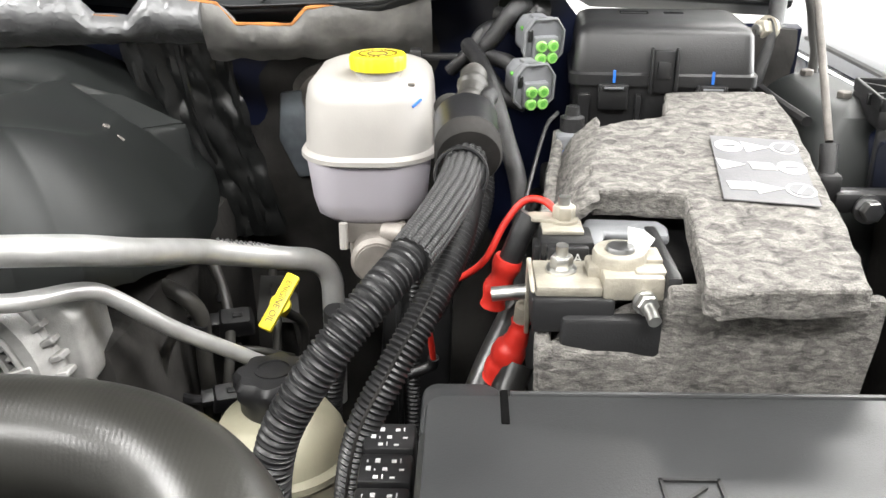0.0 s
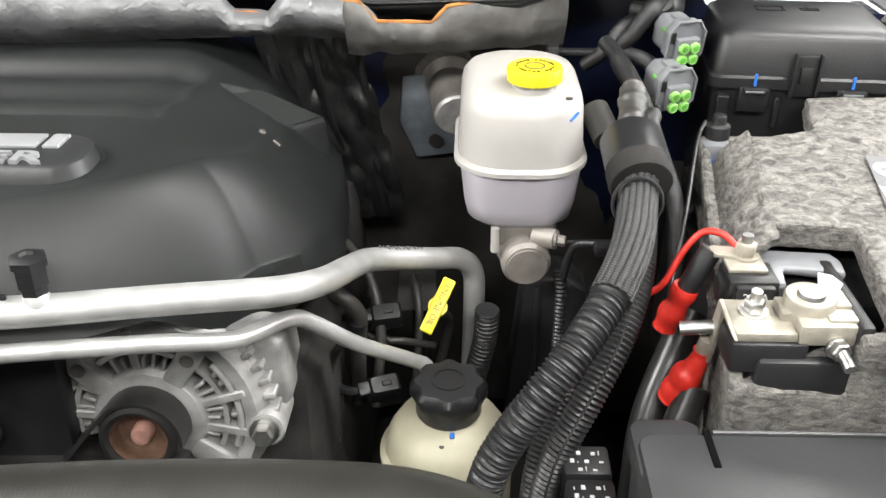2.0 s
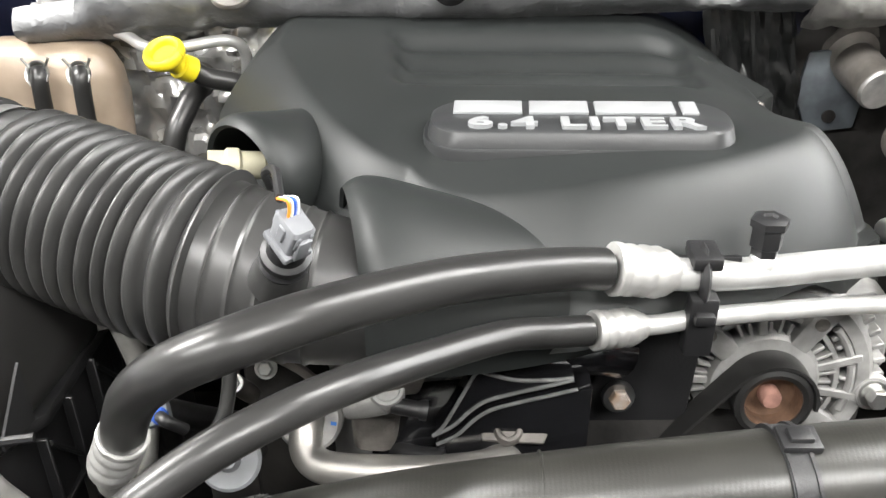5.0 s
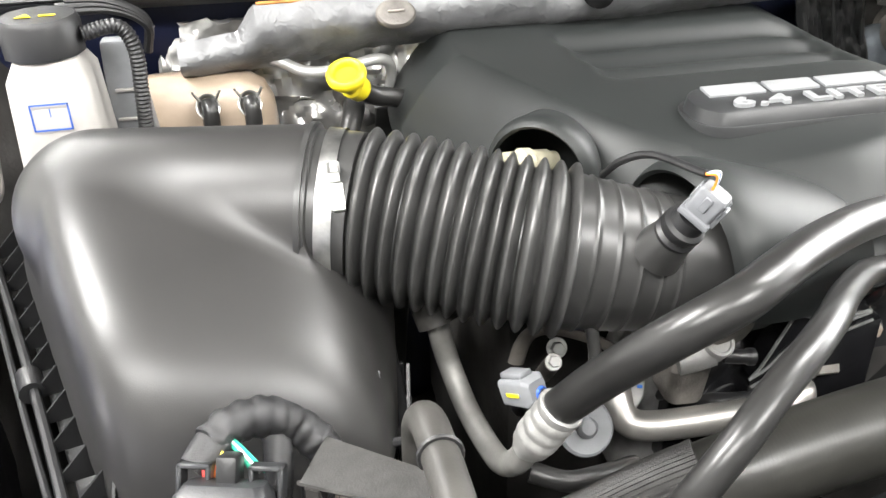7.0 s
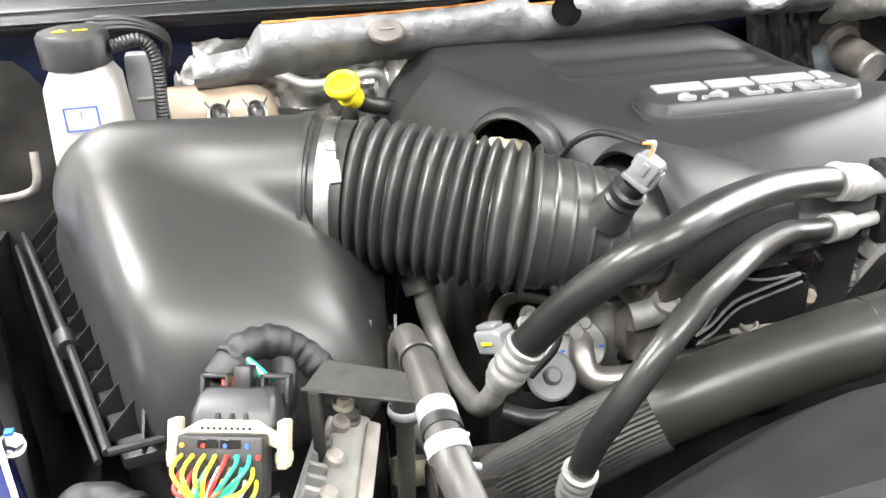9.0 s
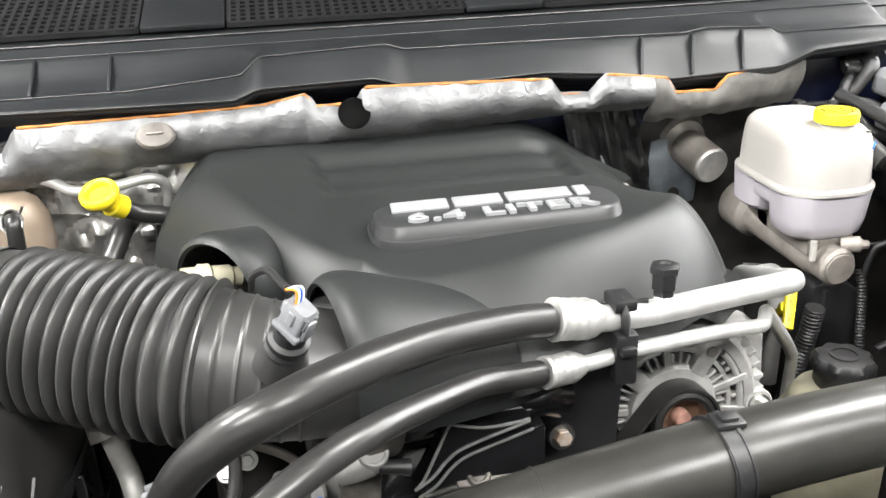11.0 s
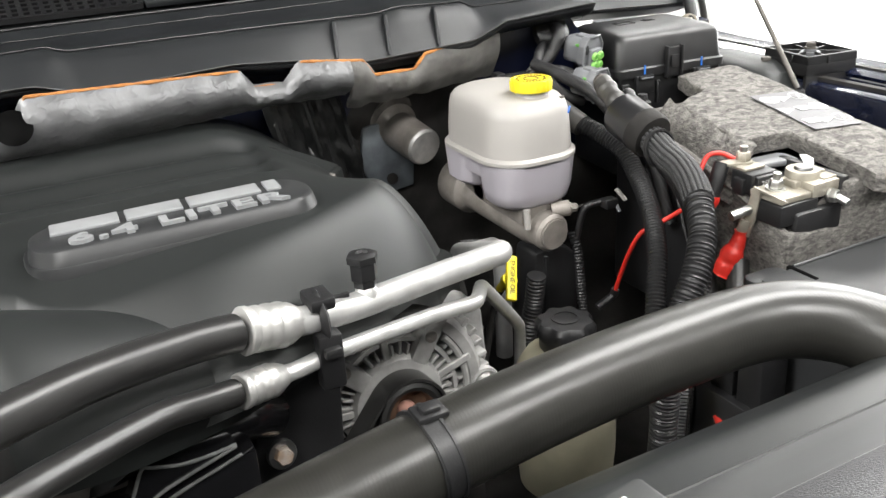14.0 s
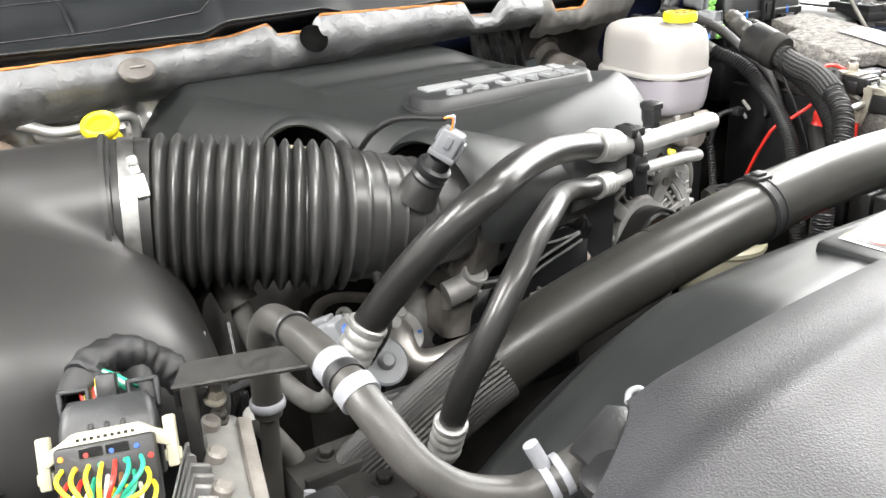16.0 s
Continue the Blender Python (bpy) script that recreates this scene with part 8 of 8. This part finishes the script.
def computer():
    t = thing("engine_computer", (-0.93, 0.24, 0.95), "finned cast aluminium engine control module", "control module")
    top = V(-0.927, 0.332, 1.146)
    low = V(-0.965, 0.165, 1.118)
    d = (low - top).normalized()
    up = V(0.35, -0.1, 1).normalized()
    side = d.cross(up).normalized()
    up = side.cross(d).normalized()
    mm = Matrix(((d.x, side.x, up.x, top.x), (d.y, side.y, up.y, top.y), (d.z, side.z, up.z, top.z), (0, 0, 0, 1)))
    part("case", box(0.0, 0.19, -0.014, 0.014, -0.14, 0.0, 0.004, 2, mm), M_ALUDULL, t)
    part("edge", box(-0.004, 0.194, -0.018, -0.008, -0.02, 0.004, 0.002, 2, mm), M_CASTBEIGE, t)
    for k in range(3):
        part("boss", lathe([(0.0, 0.007), (0.0045, 0.007), (0.0065, 0.005), (0.0065, -0.01)], 18, mm @ Matrix.Translation((0.004 + 0.030 * k, 0.010, 0.0))), M_CASTBEIGE, t)
    for k in range(16):
        x = 0.014 + 0.0112 * k
        part("fin", box(x, x + 0.0038, 0.013, 0.026, -0.13, -0.006, 0.001, 1, mm @ Matrix.Rotation(radians(-8), 4, "Y")), M_CAST, t)
    part("lug", box(-0.014, 0.006, -0.012, 0.018, -0.018, -0.002, 0.004, 2, mm), M_CAST, t)
    part("screw", bolt_mesh(0.006, 0.006, mm @ Matrix.Translation((-0.006, 0.004, 0.0))), M_CASTDARK, t)

    c = thing("computer_plug", (-1.0, 0.29, 1.1), "large black harness plug with white lock bar", "connector")
    cm = Matrix.Translation((-1.003, 0.288, 1.186)) @ pose(0, 0, 0, -30, 0, -15) @ Matrix.Scale(0.72, 4)
    part("back_shell", loft([(-0.03, -0.038, 0.038, -0.006, 0.035), (0.016, -0.037, 0.037, -0.002, 0.036), (0.030, -0.034, 0.034, 0.004, 0.038), (0.037, -0.029, 0.029, 0.012, 0.037)], 0.007, 4, cm), M_PLUGBLACK, c)
    for x in (-0.027, 0.027):
        part("tab", merge(*[box(*q, 0.0012, 1, cm) for q in ((x - 0.013, x - 0.009, 0.030, 0.046, 0.022, 0.048), (x + 0.009, x + 0.013, 0.030, 0.046, 0.022, 0.048), (x - 0.013, x + 0.013, 0.030, 0.046, 0.044, 0.048), (x - 0.013, x + 0.013, 0.038, 0.046, 0.022, 0.030))]), M_PLUGBLACK, c)
    part("cable_guide", box(-0.008, 0.008, 0.022, 0.044, 0.030, 0.056, 0.003, 2, cm), M_BLACK, c)
    part("face", box(-0.036, 0.036, -0.034, -0.004, -0.05, 0.004, 0.003, 2, cm), M_BLACK, c)
    part("ridge", merge(*[box(-0.014 + 0.012 * k, -0.010 + 0.012 * k, -0.006, 0.0, 0.006, 0.018, 0.001, 1, cm) for k in range(3)]), M_BLACK, c)
    bar = [(-0.046, 0.002), (-0.036, 0.006), (-0.024, 0.013), (0.024, 0.013), (0.036, 0.006), (0.046, 0.002), (0.046, -0.010), (0.036, -0.006), (0.025, 0.001), (-0.025, 0.001), (-0.036, -0.006), (-0.046, -0.010)]
    lock = part("lock_bar", merge(prism(bar, 0.013, 0.0015, cm @ Matrix.Translation((0, -0.004, 0)) @ pose(0, 0, 0, 90, 0, 0)),
                                  box(-0.051, -0.042, -0.016, 0.004, -0.026, 0.014, 0.002, 2, cm), box(0.042, 0.051, -0.016, 0.004, -0.026, 0.014, 0.002, 2, cm),
                                  box(-0.053, -0.040, -0.013, 0.001, -0.022, -0.012, 0.002, 2, cm), box(0.040, 0.053, -0.013, 0.001, -0.022, -0.012, 0.002, 2, cm)), M_CREAM, c, "off-white lock bar")
    for k in range(9):
        part("notch", box(-0.0215 + 0.005 * k, -0.0190 + 0.005 * k, -0.0176, -0.0168, 0.0062, 0.0084, 0, 1, cm), M_DARK, lock)
    for x in (-0.0445, 0.0445):
        part("notch", box(x - 0.002, x + 0.002, -0.0152, -0.012, -0.018, -0.006, 0, 1, cm), M_DARK, lock)
    part("slot", merge(box(-0.018, -0.001, -0.0355, -0.033, -0.006, 0.001, 0.0005, 1, cm), box(0.001, 0.018, -0.0355, -0.033, -0.006, 0.001, 0.0005, 1, cm)), M_BLACKGLOSS, c)
    cols = ["yellow", "red", "white", "yellow", "red", "white", "yellow", "green", "red", "yellow", "white", "yellow", "red", "brown", "yellow", "green", "green", "white", "green", "yellow", "yellow"]
    tail = cm @ V(-0.004, -0.055, -0.050)
    for k, col in enumerate(cols):
        x = -0.031 + 0.0031 * k
        z = -0.012 - 0.010 * (k % 3)
        mid2 = cm @ V(x * 0.9, -0.058 - 0.004 * (k % 2), z - 0.014)
        part("wire", tube([cm @ V(x, -0.033, z), cm @ V(x * 1.08, -0.046, z - 0.006), mid2, tail + V(x * 0.16, 0.001 * (k % 3), 0.004)], 0.0013, 7, per=6), M_WIRE[col], c)
    for k, col in enumerate(("orange", "orange", "red", "green", "blue", "green", "blue", "red")):
        part("seal", lathe([(0.0, 0.0016), (0.0019, 0.0016), (0.0023, 0.0)], 10, cm @ Matrix.Translation((-0.031 + 0.009 * k, -0.034, -0.004 - 0.009 * (k % 2))) @ pose(0, 0, 0, 90, 0, 0)), M_WIRE[col], c)
    part("tail", tube([tail + V(0, 0, 0.006), tail + V(0.002, -0.01, -0.03), tail + V(0.0, -0.02, -0.10)], 0.0105, 14), M_TAPE, c, "taped wire tail")
    # taped loop over the plug
    h = thing("harness_loop", (-0.97, 0.345, 1.18), "grey taped harness bend above the plug", "harness")
    L = [(-1.004, 0.346, 1.201), (-0.993, 0.356, 1.2045), (-0.975, 0.364, 1.2010), (-0.958, 0.367, 1.188), (-0.945, 0.361, 1.174), (-0.935, 0.350, 1.156), (-0.93, 0.345, 1.12)]
    part("tape", rough(tube(L, lambda s: 0.0114 + 0.0005 * math.sin(s * 640), 22, step=0.0015), 0.0013, 150), M_TAPE, h)
    part("branch", rough(tube([(-0.975, 0.374, 1.196), (-0.970, 0.358, 1.186), (-0.971, 0.345, 1.172), (-0.975, 0.335, 1.155)], 0.0085, 16, step=0.002), 0.0009, 160), M_TAPE, h)
    part("torn_end", rough(lathe([(0.0118, 0.0), (0.0112, 0.006), (0.0102, 0.012), (0.0096, 0.012), (0.0100, 0.0)], 18, aim((-1.002, 0.348, 1.2015), (-0.55, -0.65, -0.30)) @ Matrix.Diagonal((1.05, 0.8, 1.5, 1))), 0.0012, 260), M_TAPE, h)
    for k, col in enumerate(("red", "yellow", "white", "orange", "red", "white", "yellow")):
        part("wire", tube([(-1.009 + 0.0016 * k, 0.342, 1.203 - 0.001 * (k % 2)), (-1.008 + 0.0017 * k, 0.335, 1.2015 - 0.001 * (k % 3)), (-1.008 + 0.0016 * k, 0.326, 1.192)], 0.0014, 7), M_WIRE[col], h)
    for k, col in enumerate(("green", "white", "green")):
        part("wire", tube([(-0.996 + 0.0015 * k, 0.346, 1.2035), (-0.989 + 0.002 * k, 0.336, 1.2005), (-0.982 + 0.003 * k, 0.326, 1.194)], 0.0012, 7), M_WIRE[col], h)


computer()
t = thing("cooler_plug", (-0.87, 0.20, 1.05), "black box connector beside the cooling fins", "connector")
part("body", merge(box(-0.912, -0.880, 0.215, 0.262, 1.03, 1.122, 0.003, 2), box(-0.906, -0.886, 0.222, 0.256, 1.120, 1.127, 0.002, 2)), M_BLACK, t)
part("cap", merge(box(-0.880, -0.858, 0.210, 0.252, 1.03, 1.112, 0.005, 2), box(-0.884, -0.870, 0.206, 0.214, 1.05, 1.10, 0.002, 2)), M_BLACK, t)
part("ridge", merge(*[box(-0.909 + 0.007 * k, -0.906 + 0.007 * k, 0.2125, 0.216, 1.05, 1.112, 0.0006, 1) for k in range(4)]), M_BLACK, t)
part("red_latch", box(-0.905, -0.862, 0.200, 0.212, 1.040, 1.050, 0.002, 1), M_RED, t)
part("neck", tube([(-0.8735, 0.478, 0.972), (-0.876, 0.46, 0.94), (-0.885, 0.27, 0.93), (-0.890, 0.255, 1.05)], 0.0150, 20), M_TAPE, t)
part("collar", tube([(-0.8725, 0.484, 0.982), (-0.8745, 0.473, 0.962)], 0.0172, 24), M_CREAM, t, "cream collar")
part("clip", tube([(-0.897, 0.275, 1.095), (-0.893, 0.279, 1.110)], 0.004, 8), M_GREYPLASTIC, t)
solo("lower_pipe", tube([(-0.888, 0.398, 1.105), (-0.8819, 0.4002, 1.090), (-0.868, 0.404, 1.065), (-0.853, 0.411, 1.033), (-0.846, 0.415, 0.99), (-0.845, 0.415, 0.9)], 0.0085, 14), M_ALUDULL, "grey metal pipe below the cooler hose", "pipe")
t = thing("fan_bracket", (-0.83, 0.36, 0.95), "grimy cast bracket under the hoses", "bracket")
part("body", rough(box(-0.868, -0.79, 0.31, 0.42, 0.95, 1.045, 0.012), 0.004, 40), M_DARK, t)
for bx, by in ((-0.850, 0.330), (-0.812, 0.338), (-0.835, 0.395)):
    part("bolt", bolt_mesh(0.0065, 0.007, aim((bx, by, 1.046), (0.05, -0.1, 1)), 1.35), M_DARK, t, "stained flange bolt")
part("rib", rough(box(-0.866, -0.794, 0.360, 0.367, 1.03, 1.054, 0.002), 0.001, 60), M_DARK, t)
part("lug", rough(tube([(-0.80, 0.315, 1.02), (-0.782, 0.318, 1.034), (-0.765, 0.330, 1.040)], 0.009, 14), 0.001, 60), M_DARK, t)

# left edge: hood latch rod and harness
t = thing("white_stay", (-1.115, 0.24, 1.1), "white plastic capped metal stay", "stay")
part("rod", tube([(-1.124, 0.318, 1.124), (-1.110, 0.275, 1.118), (-1.088, 0.20, 1.106), (-1.07, 0.14, 1.095)], 0.0085, 14), M_WHITE, t)
part("collar", tube([(-1.107, 0.262, 1.116), (-1.101, 0.243, 1.113)], 0.0115, 16), M_GREYPLASTIC, t)
def tie_at(parent, p, q, r):
    part("tie", tube([p, q], r, 18), M_BLACK, parent)


t = thing("side_harness", (-1.07, 0.29, 1.0), "thick grey taped harness near the fender", "harness")
part("tape_wrap", rough(tube([(-1.135, 0.33, 1.10), (-1.115, 0.345, 1.105), (-1.09, 0.34, 1.10), (-1.065, 0.315, 1.095), (-1.055, 0.27, 1.085), (-1.055, 0.20, 1.06), (-1.05, 0.12, 1.02)], lambda s: 0.0123 + 0.0006 * math.sin(s * 330), 18, step=0.003), 0.001, 120), M_TAPE, t)
tie_at(t, (-1.0555, 0.255, 1.081), (-1.0552, 0.247, 1.078), 0.0142)
tie_at(t, (-1.084, 0.336, 1.099), (-1.079, 0.331, 1.098), 0.0142)
t = thing("side_harness", (-1.02, 0.335, 1.0), "grey taped branch behind the plug", "harness")
part("tape_wrap", tube([(-1.06, 0.345, 1.08), (-1.03, 0.34, 1.075), (-1.0, 0.33, 1.08), (-0.98, 0.33, 1.09)], 0.008, 12), M_TAPE, t)
tie_at(t, (-1.022, 0.3375, 1.0757), (-1.016, 0.3355, 1.0765), 0.0094)
t = thing("fender_bolt", (-1.17, 0.36, 1.12), "zinc bolt with blue paint on the fender flange", "bolt")
part("head", bolt_mesh(0.007, 0.008, aim((-1.160, 0.372, 1.140), (0.5, -0.4, 0.8))), M_STEEL, t)
part("mark", box(-1.161, -1.155, 0.366, 0.372, 1.152, 1.1545, 0.0005), M_BLUEMARK, t)
t = thing("lower_duct", (-1.03, 0.24, 0.7), "matte black plastic duct below the plug", "duct")
part("shell", rough(box(-1.14, -0.92, 0.10, 0.38, 0.70, 1.052, 0.02), 0.003, 30), M_BLACK, t)
part("seam", tube([(-1.125, 0.245, 1.052), (-1.03, 0.243, 1.055), (-0.935, 0.245, 1.052)], 0.003, 8), M_BLACK, t)
solo("crossmember", box(-1.2, 0.36, 0.17, 0.30, 0.60, 0.95, 0.02), M_DARK, "dark crossmember behind the radiator", "crossmember", kind="structure")

t = thing("side_shield", (-1.27, 0.6, 0.9), "dark plastic splash shield beside the airbox", "shield")
part("panel", prism([(-1.175, 0.42), (-1.305, 0.82), (-1.37, 0.82), (-1.235, 0.36)], 0.20, 0.006, Matrix.Translation((0, 0, 0.81))), M_BLACK, t)
part("rib", tube([(-1.215, 0.42, 1.018), (-1.26, 0.55, 1.018), (-1.335, 0.80, 1.018)], 0.006, 8), M_BLACK, t)
t = thing("brake_line", (-1.22, 0.7, 1.19), "bent grey steel brake line", "pipe")
part("tube", tube([(-1.30, 0.71, 1.19), (-1.235, 0.70, 1.193), (-1.205, 0.70, 1.197), (-1.194, 0.70, 1.208), (-1.193, 0.71, 1.235)], 0.0042, 12), M_CASTDARK, t)
part("clip", box(-1.262, -1.248, 0.690, 0.712, 1.182, 1.204, 0.002), M_BLACK, t)
